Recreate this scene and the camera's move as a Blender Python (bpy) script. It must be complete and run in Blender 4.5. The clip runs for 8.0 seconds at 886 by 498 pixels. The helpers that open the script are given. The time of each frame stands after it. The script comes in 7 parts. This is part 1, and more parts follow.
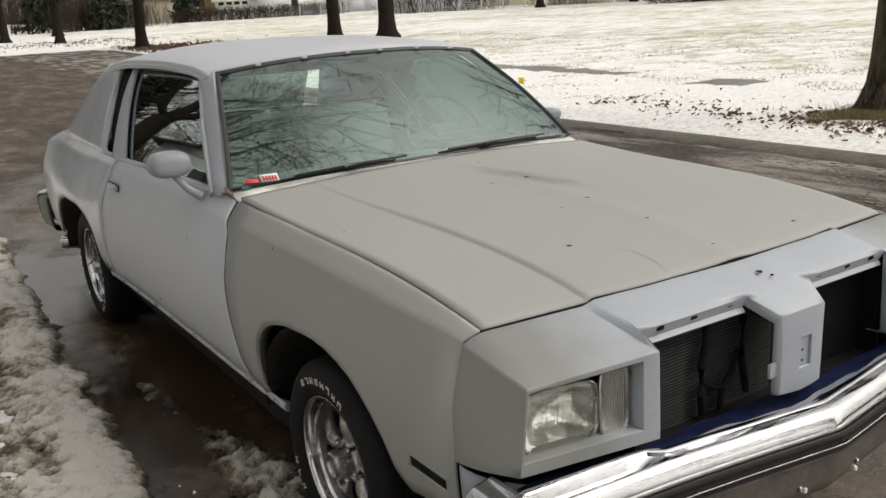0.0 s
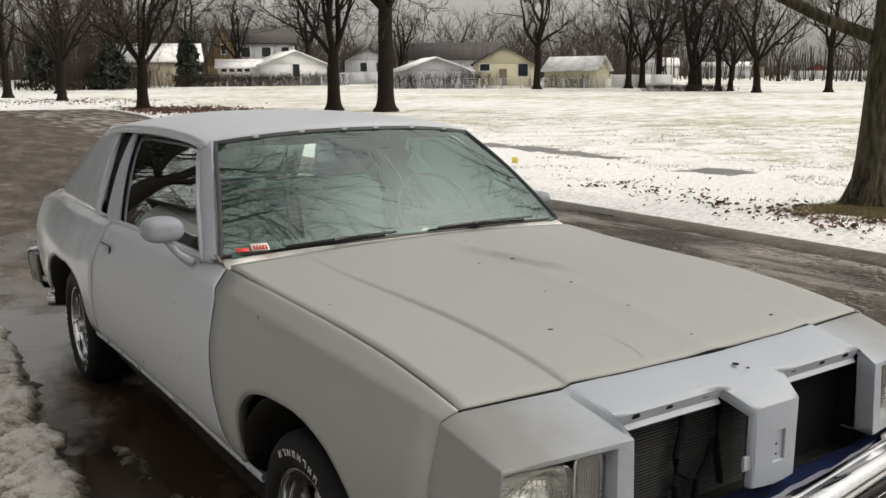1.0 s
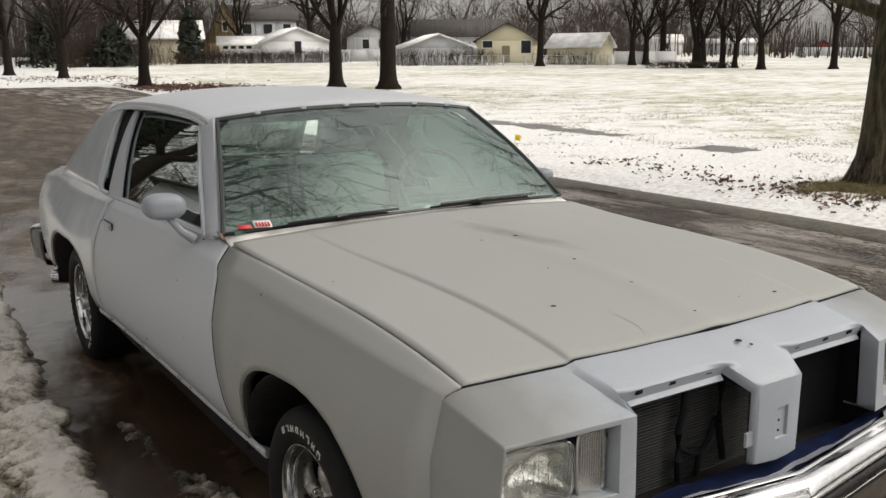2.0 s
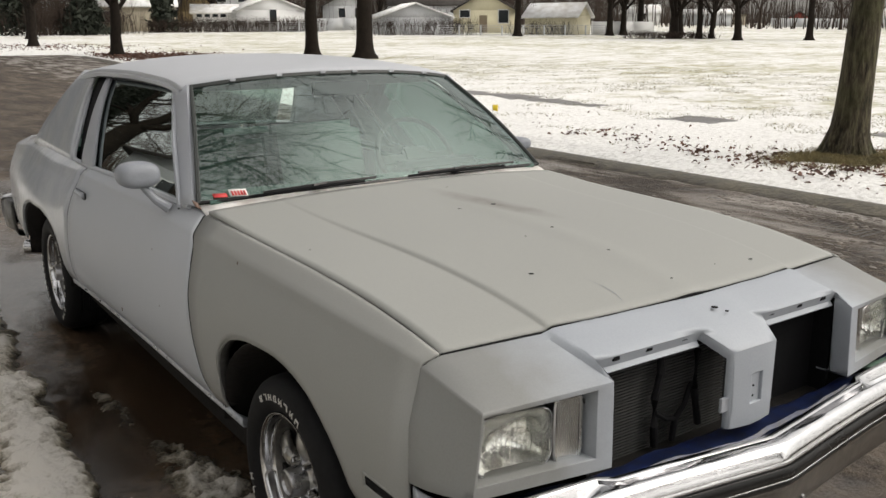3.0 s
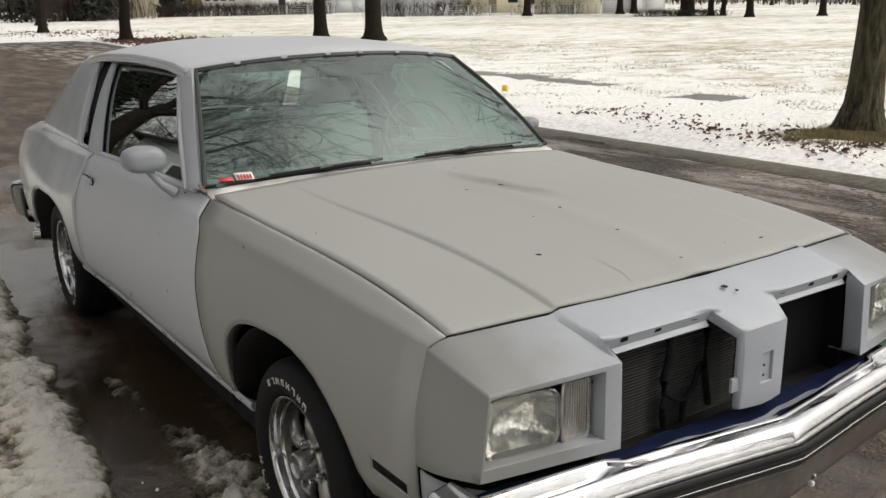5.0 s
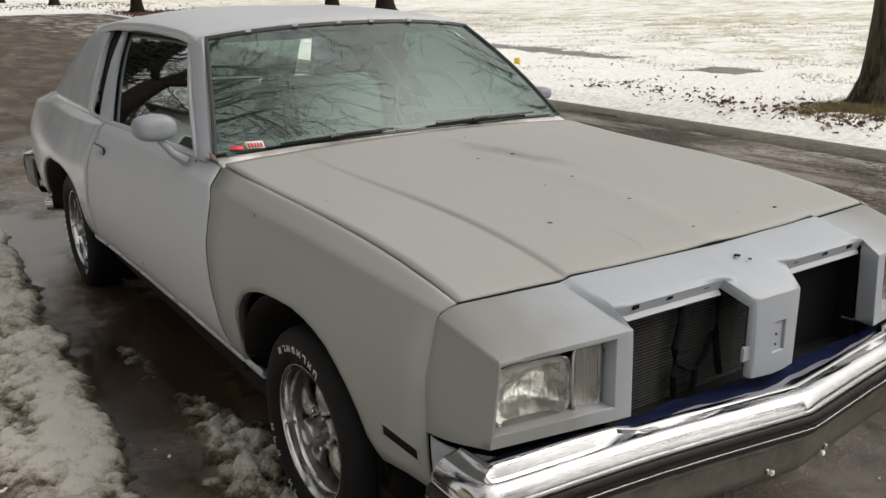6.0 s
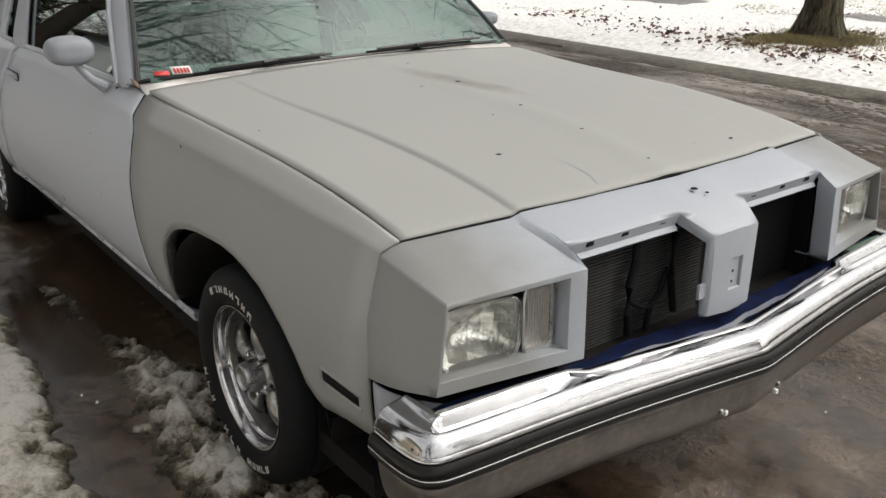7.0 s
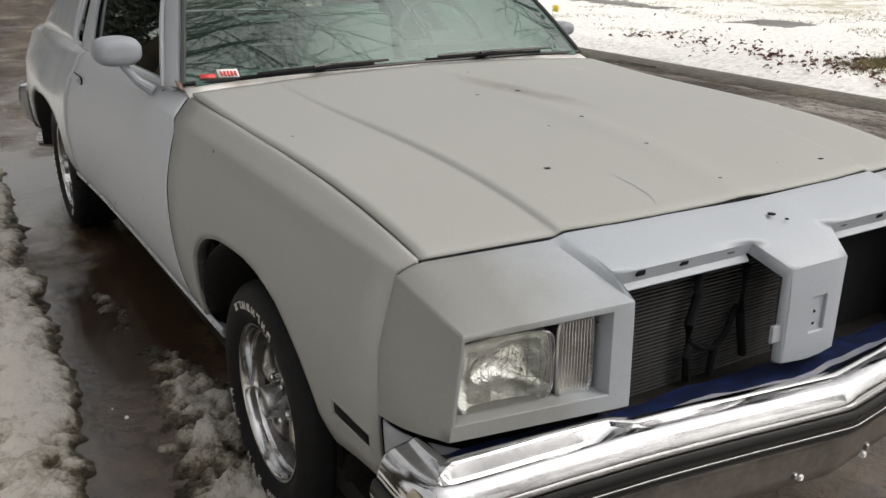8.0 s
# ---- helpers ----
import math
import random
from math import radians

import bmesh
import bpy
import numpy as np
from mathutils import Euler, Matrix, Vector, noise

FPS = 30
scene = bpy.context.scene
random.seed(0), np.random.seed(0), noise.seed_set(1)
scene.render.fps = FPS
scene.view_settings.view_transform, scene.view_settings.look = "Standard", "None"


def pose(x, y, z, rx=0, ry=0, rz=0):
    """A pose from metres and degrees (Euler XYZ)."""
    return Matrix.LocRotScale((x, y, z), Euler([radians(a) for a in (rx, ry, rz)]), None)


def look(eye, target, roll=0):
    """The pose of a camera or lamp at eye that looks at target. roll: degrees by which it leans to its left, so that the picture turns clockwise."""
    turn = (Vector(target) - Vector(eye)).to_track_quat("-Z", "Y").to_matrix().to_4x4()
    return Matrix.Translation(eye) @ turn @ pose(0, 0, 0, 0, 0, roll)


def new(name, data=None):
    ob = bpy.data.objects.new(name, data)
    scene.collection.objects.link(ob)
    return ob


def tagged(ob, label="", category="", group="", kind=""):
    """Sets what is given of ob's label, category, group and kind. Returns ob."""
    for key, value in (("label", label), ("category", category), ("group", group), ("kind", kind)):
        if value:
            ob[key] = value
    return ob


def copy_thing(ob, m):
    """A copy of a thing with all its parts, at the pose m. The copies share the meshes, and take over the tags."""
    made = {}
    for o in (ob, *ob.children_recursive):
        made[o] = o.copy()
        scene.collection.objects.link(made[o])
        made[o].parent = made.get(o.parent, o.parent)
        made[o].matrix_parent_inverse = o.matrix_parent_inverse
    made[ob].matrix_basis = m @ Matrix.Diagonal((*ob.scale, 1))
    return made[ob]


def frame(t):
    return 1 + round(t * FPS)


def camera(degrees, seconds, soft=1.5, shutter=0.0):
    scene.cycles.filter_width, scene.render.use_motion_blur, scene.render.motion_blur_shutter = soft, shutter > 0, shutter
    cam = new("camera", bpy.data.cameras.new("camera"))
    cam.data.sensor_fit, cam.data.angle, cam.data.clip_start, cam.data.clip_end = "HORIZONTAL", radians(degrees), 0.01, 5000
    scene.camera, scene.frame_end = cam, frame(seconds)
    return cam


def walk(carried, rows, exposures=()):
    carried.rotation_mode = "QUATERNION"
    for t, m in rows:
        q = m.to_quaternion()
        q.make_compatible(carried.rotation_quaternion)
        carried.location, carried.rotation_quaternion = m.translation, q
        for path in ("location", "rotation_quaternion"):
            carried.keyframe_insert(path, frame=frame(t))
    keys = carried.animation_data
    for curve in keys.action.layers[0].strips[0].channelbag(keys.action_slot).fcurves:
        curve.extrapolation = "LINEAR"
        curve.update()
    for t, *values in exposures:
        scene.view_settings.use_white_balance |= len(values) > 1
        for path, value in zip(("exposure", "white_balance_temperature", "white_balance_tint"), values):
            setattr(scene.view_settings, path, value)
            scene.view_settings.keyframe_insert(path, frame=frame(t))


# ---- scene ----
cam = camera(52.9, 8.0)
PATH = [
    (0, (-1.753, -2.085, 1.556), (-0.722, -0.455, 1.026), -3.4),
    (0.5, (-1.76, -2.112, 1.574), (-0.702, -0.467, 1.157), -1.7),
    (1, (-1.765, -2.124, 1.58), (-0.689, -0.479, 1.209), -0.5),
    (2.5, (-1.761, -2.115, 1.57), (-0.694, -0.486, 1.112), -0.6),
    (3, (-1.76, -2.113, 1.565), (-0.661, -0.513, 1.082), -0.3),
    (3.5, (-1.749, -2.116, 1.562), (-0.626, -0.538, 1.067), -0.3),
    (4, (-1.746, -2.117, 1.561), (-0.622, -0.543, 1.053), -0.5),
    (4.5, (-1.739, -2.11, 1.56), (-0.641, -0.519, 1.046), -0.8),
    (6, (-1.736, -2.103, 1.54), (-0.695, -0.495, 0.964), -1.1),
    (6.5, (-1.707, -2.098, 1.514), (-0.641, -0.545, 0.843), -0.9),
    (7, (-1.663, -1.992, 1.502), (-0.546, -0.497, 0.782), -0.1),
    (7.5, (-1.602, -1.889, 1.506), (-0.499, -0.375, 0.807), 0.0),
    (8, (-1.442, -1.892, 1.423), (-0.488, -0.268, 0.749), -0.0),
]
walk(cam, [(t, look(eye, target, roll)) for t, eye, target, roll in PATH], [(0, 0.02, 7000, 10), (4.5, 0.05, 7000, 10), (6.2, 0.0, 7000, 10), (6.6, 0.05, 6950, 10), (7.1, 0.24, 6900, 10), (8, 0.17, 6900, 10)])

# ---------- light: an overcast winter day ----------
world = bpy.data.worlds.new("overcast_sky")
scene.world = world
world.use_nodes = True
wn, wl = world.node_tree.nodes, world.node_tree.links
sky = wn.new("ShaderNodeTexSky")
sky.sky_type, sky.sun_disc = "NISHITA", False
sky.sun_elevation, sky.sun_rotation = radians(42), radians(132)
sky.air_density, sky.dust_density, sky.ozone_density = 1.0, 2.0, 1.0
pale = wn.new("ShaderNodeHueSaturation")
pale.inputs["Saturation"].default_value = 0.12
wl.new(sky.outputs[0], pale.inputs["Color"])
# a cloud deck: brightest overhead, a third as bright at the horizon
way = wn.new("ShaderNodeTexCoord")
height = wn.new("ShaderNodeSeparateXYZ")
wl.new(way.outputs["Generated"], height.inputs[0])
deck = wn.new("ShaderNodeMapRange")
deck.inputs[1].default_value, deck.inputs[2].default_value, deck.inputs[3].default_value, deck.inputs[4].default_value = 0.0, 0.9, 0.40, 1.46
wl.new(height.outputs[2], deck.inputs[0])
cloud = wn.new("ShaderNodeVectorMath")
cloud.operation = "SCALE"
wl.new(pale.outputs[0], cloud.inputs[0]), wl.new(deck.outputs[0], cloud.inputs["Scale"])
wl.new(cloud.outputs[0], wn["Background"].inputs[0])
wn["Background"].inputs[1].default_value = 0.237

sun = new("sun", bpy.data.lights.new("sun", "SUN"))
sun.data.energy, sun.data.angle, sun.data.color = 1.0, radians(40), (1.0, 0.97, 0.93)
sun.matrix_world = look((18, -11, 20), (0, 0, 0))
tagged(sun, kind="structure")


# ---------- helpers for surfaces and meshes ----------
def shader(name):
    m = bpy.data.materials.new(name)
    m.use_nodes = True
    nt = m.node_tree
    return m, nt, nt.nodes, nt.links, nt.nodes["Principled BSDF"]


def noise_node(nt, scale, detail=4.0, rough=0.55, coord="Object"):
    tc = nt.nodes.new("ShaderNodeTexCoord")
    n = nt.nodes.new("ShaderNodeTexNoise")
    n.inputs["Scale"].default_value, n.inputs["Detail"].default_value, n.inputs["Roughness"].default_value = scale, detail, rough
    nt.links.new(tc.outputs[coord], n.inputs["Vector"])
    return n


def ramp(nt, source, stops):
    r = nt.nodes.new("ShaderNodeValToRGB")
    el = r.color_ramp.elements
    while len(el) < len(stops):
        el.new(0.5)
    for e, (p, c) in zip(el, stops):
        e.position, e.color = p, (*c, 1) if len(c) == 3 else c
    nt.links.new(source, r.inputs[0])
    return r


def blend(nt, fac, a, b):
    x = nt.nodes.new("ShaderNodeMix")
    x.data_type = "RGBA"
    for sock, v in ((x.inputs[0], fac), (x.inputs[6], a), (x.inputs[7], b)):
        if isinstance(v, (int, float)):
            sock.default_value = v
        elif isinstance(v, tuple):
            sock.default_value = (*v, 1)
        else:
            nt.links.new(v, sock)
    return x.outputs[2]


def mat(name, base, rough=0.6, metal=0.0, var=0.15, scale=3.0, fine=60.0, bump=0.0, bscale=150.0, spec=0.5, other=None, coat=0.0, rvar=0.1):
    """A surface with stains at one scale and grain at another."""
    m, nt, nodes, links, b = shader(name)
    dark = tuple(c * (1 - var) for c in base)
    lite = tuple(min(1, c * (1 + var)) for c in base)
    big = noise_node(nt, scale)
    col = ramp(nt, big.outputs[0], [(0.3, other or dark), (0.62, base)]).outputs[0]
    small = noise_node(nt, fine, 3)
    grain = ramp(nt, small.outputs[0], [(0.35, tuple(c * (1 - var * 0.8) for c in (1, 1, 1))), (0.65, (1, 1, 1))]).outputs[0]
    mul = nodes.new("ShaderNodeMix")
    mul.data_type, mul.blend_type = "RGBA", "MULTIPLY"
    mul.inputs[0].default_value = 1.0
    links.new(col, mul.inputs[6]), links.new(grain, mul.inputs[7])
    links.new(mul.outputs[2], b.inputs["Base Color"])
    rr = nodes.new("ShaderNodeMapRange")
    rr.inputs[3].default_value, rr.inputs[4].default_value = max(0.02, rough - rvar), min(1, rough + rvar)
    links.new(big.outputs[0], rr.inputs[0]), links.new(rr.outputs[0], b.inputs["Roughness"])
    b.inputs["Metallic"].default_value, b.inputs["Specular IOR Level"].default_value = metal, spec
    b.inputs["Coat Weight"].default_value = coat
    if bump:
        bn = nodes.new("ShaderNodeBump")
        bn.inputs["Strength"].default_value, bn.inputs["Distance"].default_value = bump, 0.02
        links.new(noise_node(nt, bscale, 5).outputs[0], bn.inputs["Height"])
        links.new(bn.outputs[0], b.inputs["Normal"])
    return m


def glass(name, tint, haze=0.06, haze_colour=(0.6, 0.66, 0.63), ior=1.5, sheen=(0.95, 0.97, 0.96)):
    """Thin sheet glass: tinted, with a mirror gloss and a film of damp dirt."""
    m, nt, nodes, links, b = shader(name)
    nodes.remove(b)
    out = nodes["Material Output"]
    tr, gl, df = nodes.new("ShaderNodeBsdfTransparent"), nodes.new("ShaderNodeBsdfGlossy"), nodes.new("ShaderNodeBsdfDiffuse")
    tr.inputs[0].default_value, gl.inputs[0].default_value, gl.inputs["Roughness"].default_value = (*tint, 1), (*sheen, 1), 0.015
    df.inputs[0].default_value = (*haze_colour, 1)
    film, gloss, fr = nodes.new("ShaderNodeMixShader"), nodes.new("ShaderNodeMixShader"), nodes.new("ShaderNodeFresnel")
    fr.inputs[0].default_value = ior
    dirt = ramp(nt, noise_node(nt, 2.2, 5).outputs[0], [(0.3, (haze * 0.35,) * 3), (0.7, (haze * 1.6,) * 3)])
    links.new(dirt.outputs[0], film.inputs[0]), links.new(tr.outputs[0], film.inputs[1]), links.new(df.outputs[0], film.inputs[2])
    links.new(fr.outputs[0], gloss.inputs[0]), links.new(film.outputs[0], gloss.inputs[1]), links.new(gl.outputs[0], gloss.inputs[2])
    links.new(gloss.outputs[0], out.inputs[0])
    return m


def mesh_of(name, verts, faces, sharp=35):
    me = bpy.data.meshes.new(name)
    me.from_pydata([tuple(v) for v in verts], [], [tuple(f) for f in faces])
    me.shade_smooth()
    me.set_sharp_from_angle(angle=radians(sharp))
    return me


def part(name, bm, material, parent=None, label="", sharp=35, thick=0.0, bevel=0.0, offset=0.0):
    """Links a bmesh or mesh as one object under a thing or a part."""
    if isinstance(bm, bmesh.types.BMesh):
        me = bpy.data.meshes.new(name)
        bm.to_mesh(me)
        bm.free()
        me.shade_smooth()
        me.set_sharp_from_angle(angle=radians(sharp))
    else:
        me = bm
    if not me.materials:
        me.materials.append(material)
    ob = new(name, me)
    ob.parent = parent
    if thick:
        s = ob.modifiers.new("thickness", "SOLIDIFY")
        s.thickness, s.offset = thick, offset
    if bevel:
        b = ob.modifiers.new("edge", "BEVEL")
        b.width, b.segments, b.limit_method, b.angle_limit = bevel, 2, "ANGLE", radians(40)
    return tagged(ob, label)


def thing(name, label, category, group="", kind="", at=None):
    e = new(name)
    e.empty_display_size = 0.1
    if at is not None:
        e.matrix_world = at
    return tagged(e, label, category, group, kind)


def box(bm, lo, hi, m=None, bev=0.0):
    made = bmesh.ops.create_cube(bm, size=1)["verts"]
    for v in made:
        v.co = Vector((lo[i] + (hi[i] - lo[i]) * (v.co[i] + 0.5) for i in range(3)))
    if bev:
        edges = list({e for v in made for e in v.link_edges})
        made = bmesh.ops.bevel(bm, geom=edges, offset=bev, segments=2, affect="EDGES", clamp_overlap=True)["verts"]
    if m is not None:
        bmesh.ops.transform(bm, matrix=m, verts=made)
    return bm


def boxm(lo, hi, m=None, bev=0.0):
    return box(bmesh.new(), lo, hi, m, bev)


def sheet(bm, rows, flip=False, close=False):
    """Quads over a grid of points."""
    vs = [[bm.verts.new(p) for p in r] for r in rows]
    n = len(vs[0])
    for a, b in zip(vs, vs[1:]):
        for j in range(n if close else n - 1):
            k = (j + 1) % n
            q = (a[j], a[k], b[k], b[j])
            bm.faces.new(q[::-1] if flip else q)
    return vs


def mirrored(rows, side):
    return [[(p[0] * side, p[1], p[2]) for p in r] for r in rows]


def smooth_curve(pts):
    """A smooth function through (x, value) pairs."""
    xs = np.array([p[0] for p in pts], float)
    ys = np.array([p[1] for p in pts], float)
    sl = np.diff(ys) / np.diff(xs)
    tg = np.r_[sl[0], [0 if a * b <= 0 else 2 * a * b / (a + b) for a, b in zip(sl, sl[1:])], sl[-1]]

    def f(x):
        x = min(max(x, xs[0]), xs[-1])
        i = min(int(np.searchsorted(xs, x, "right")) - 1, len(xs) - 2)
        h = xs[i + 1] - xs[i]
        u = (x - xs[i]) / h
        return float(ys[i] * (1 + 2 * u) * (1 - u) ** 2 + h * tg[i] * u * (1 - u) ** 2 + ys[i + 1] * u * u * (3 - 2 * u) + h * tg[i + 1] * u * u * (u - 1))

    return f


def tube(bm, pts, r, sides=8, caps=True):
    """A round bar along points; r a number or one for each point."""
    pts = [Vector(p) for p in pts]
    rs = [r] * len(pts) if isinstance(r, (int, float)) else r
    rings = []
    for i, p in enumerate(pts):
        d = (pts[min(i + 1, len(pts) - 1)] - pts[max(i - 1, 0)]).normalized()
        q = d.to_track_quat("Z", "Y")
        rings.append([bm.verts.new(p + q @ Vector((math.cos(a) * rs[i], math.sin(a) * rs[i], 0))) for a in [math.tau * k / sides for k in range(sides)]])
    for a, b in zip(rings, rings[1:]):
        for k in range(sides):
            bm.faces.new((a[k], a[(k + 1) % sides], b[(k + 1) % sides], b[k]))
    if caps:
        bm.faces.new(rings[0][::-1]), bm.faces.new(rings[-1])
    return bm


def lathe(bm, profile, axis="x", segs=48, centre=(0, 0, 0), close=False):
    """Turns (along, radius) pairs round an axis."""
    c = Vector(centre)
    rows = []
    for k in range(segs):
        a = math.tau * k / segs
        ring = []
        for u, r in profile:
            p = {"x": (u, r * math.cos(a), r * math.sin(a)), "y": (r * math.cos(a), u, r * math.sin(a)), "z": (r * math.cos(a), r * math.sin(a), u)}[axis]
            ring.append(c + Vector(p))
        rows.append(ring)
    vs = [[bm.verts.new(p) for p in r] for r in rows]
    n = len(profile)
    for k in range(segs):
        a, b = vs[k], vs[(k + 1) % segs]
        for j in range(n if close else n - 1):
            bm.faces.new((a[j], a[(j + 1) % n], b[(j + 1) % n], b[j]))
    return bm


# ---------- surfaces ----------
PRIMER_WARM = mat("warm_grey_primer", (0.288, 0.292, 0.276), 0.62, var=0.05, scale=1.6, fine=220, bump=0.03, bscale=500)
PRIMER_COOL = mat("cool_grey_primer", (0.40, 0.418, 0.448), 0.52, var=0.06, scale=2.0, fine=220, bump=0.03, bscale=500)
FENDER_PAINT = mat("dark_warm_primer", (0.262, 0.264, 0.252), 0.58, var=0.06, scale=1.8, fine=220, bump=0.03, bscale=500)
# shade inside the wheel arches, put into a dark grey for their flanges
FLANGE = mat("shaded_flange_grey", (0.06, 0.058, 0.055), 0.8, spec=0.2, var=0.3, scale=14)
ROOF_PAINT = mat("roof_primer", (0.42, 0.435, 0.465), 0.5, var=0.07, scale=1.8, fine=200, bump=0.03, bscale=500)
# glossier grey with slightly paler blotches
PRIMER_GLOSS = mat("blotchy_grey_primer", (0.36, 0.375, 0.405), 0.20, var=0.10, scale=5, fine=150, bump=0.30, bscale=6, other=(0.42, 0.43, 0.445), rvar=0.12)
MIRROR_PAINT = mat("dark_grey_primer", (0.225, 0.240, 0.268), 0.5, var=0.08, scale=8, fine=200)
PRIMER_LIGHT = mat("pale_grey_primer", (0.33, 0.345, 0.375), 0.5, var=0.05, scale=2.5, fine=220, bump=0.03, bscale=500)
CHROME = mat("chrome", (0.60, 0.60, 0.61), 0.11, 1.0, var=0.12, scale=9, fine=90, rvar=0.05)
DULL_CHROME = mat("dull_chrome", (0.55, 0.55, 0.56), 0.3, 1.0, var=0.25, scale=14, fine=60, rvar=0.12)
RUBBER = mat("black_rubber", (0.006, 0.006, 0.006), 0.30, spec=0.35, var=0.3, scale=12, fine=80, bump=0.05, bscale=300)
TYRE = mat("tyre_rubber", (0.010, 0.010, 0.011), 0.7, spec=0.2, var=0.35, scale=9, fine=60, bump=0.08, bscale=250)
BLACK = mat("black_paint", (0.007, 0.007, 0.008), 0.8, spec=0.15, var=0.3, scale=10)
UNDER = mat("dirty_underbody", (0.014, 0.012, 0.011), 0.85, spec=0.2, var=0.4, scale=10, bump=0.2, bscale=60)
BLUE = mat("blue_paint", (0.009, 0.020, 0.082), 0.4, var=0.5, scale=22, other=(0.005, 0.007, 0.016))
GREEN_PAINT = mat("faded_green_paint", (0.10, 0.17, 0.13), 0.6, var=0.3, scale=14)
VALANCE = mat("dirty_valance", (0.155, 0.138, 0.12), 0.34, 0.35, var=0.35, scale=12, fine=50, rvar=0.12)
STEEL = mat("grey_wheel_steel", (0.42, 0.41, 0.39), 0.28, 0.95, var=0.3, scale=15, fine=80)
WHITE_LETTER = mat("white_letter_rubber", (0.62, 0.61, 0.57), 0.7, var=0.25, scale=60)
FIN = mat("radiator_fins", (0.052, 0.052, 0.052), 0.7, 0.0, spec=0.25, var=0.3, scale=20)
REFLECTOR = mat("lamp_reflector", (0.98, 0.98, 0.97), 0.16, 1.0, var=0.06, scale=26, fine=60, rvar=0.08, bump=0.30, bscale=22, other=(0.84, 0.83, 0.77))
PARK_REFLECTOR = mat("dull_parking_reflector", (0.27, 0.25, 0.235), 0.4, 0.5, var=0.25, scale=20, bump=0.3, bscale=30)
LENS = glass("lamp_lens_glass", (0.98, 0.985, 0.97), 0.012, (0.60, 0.59, 0.52))
# Teal cast of reflections is put into gloss and haze; side gloss dims them.
WINDSCREEN = glass("green_glass_teal_gloss", (0.70, 0.86, 0.79), 0.03, (0.28, 0.48, 0.42), 2.3, (0.90, 0.97, 0.94))
SIDE_GLASS = glass("side_window_glass", (0.17, 0.22, 0.20), 0.02, (0.3, 0.4, 0.36), 1.5, (0.46, 0.50, 0.49))
CLEAR_GLASS = glass("clear_side_glass", (0.92, 0.97, 0.94), 0.02, (0.5, 0.6, 0.56), 1.5)
TEAL = mat("green_vinyl", (0.10, 0.19, 0.16), 0.55, var=0.2, scale=8, bump=0.05)
DARK_TRIM = mat("dark_trim", (0.03, 0.035, 0.033), 0.6, var=0.3, scale=8)
SEALER = mat("brown_sealer_and_rust", (0.10, 0.06, 0.045), 0.8, var=0.4, scale=30, bump=0.2, other=(0.17, 0.11, 0.085))
COWL = mat("pale_cowl_paint", (0.80, 0.79, 0.77), 0.5, var=0.12, scale=12, other=(0.56, 0.51, 0.47))
RED = mat("red_sticker", (0.62, 0.06, 0.06), 0.4, var=0.1)


def fog_glass():
    """Damp has settled on the inside of the windscreen, mostly low down and before the wheel."""
    nt = WINDSCREEN.node_tree
    film = [n for n in nt.nodes if n.type == "MIX_SHADER"][0]
    dirt = film.inputs[0].links[0].from_socket
    tc, mp, g = nt.nodes.new("ShaderNodeTexCoord"), nt.nodes.new("ShaderNodeMapping"), nt.nodes.new("ShaderNodeTexGradient")
    mp.vector_type = "TEXTURE"
    mp.inputs["Location"].default_value, mp.inputs["Scale"].default_value = (0.22, 0.82, 1.06), (0.62, 0.42, 0.26)
    g.gradient_type = "SPHERICAL"
    nt.links.new(tc.outputs["Object"], mp.inputs[0]), nt.links.new(mp.outputs[0], g.inputs[0])
    n = noise_node(nt, 5.5, 6, 0.6)
    mu, ad = nt.nodes.new("ShaderNodeMath"), nt.nodes.new("ShaderNodeMath")
    mu.operation = "MULTIPLY"
    nt.links.new(g.outputs[0], mu.inputs[0]), nt.links.new(n.outputs[0], mu.inputs[1])
    k = ramp(nt, mu.outputs[0], [(0.02, (0, 0, 0)), (0.34, (0.11, 0.11, 0.11))])
    nt.links.new(dirt, ad.inputs[0]), nt.links.new(k.outputs[0], ad.inputs[1]), nt.links.new(ad.outputs[0], film.inputs[0])


fog_glass()
WHITE = mat("white_paint", (0.78, 0.78, 0.76), 0.5, var=0.08, scale=2)
YELLOW = mat("yellow_plastic", (0.75, 0.55, 0.03), 0.5, var=0.1)


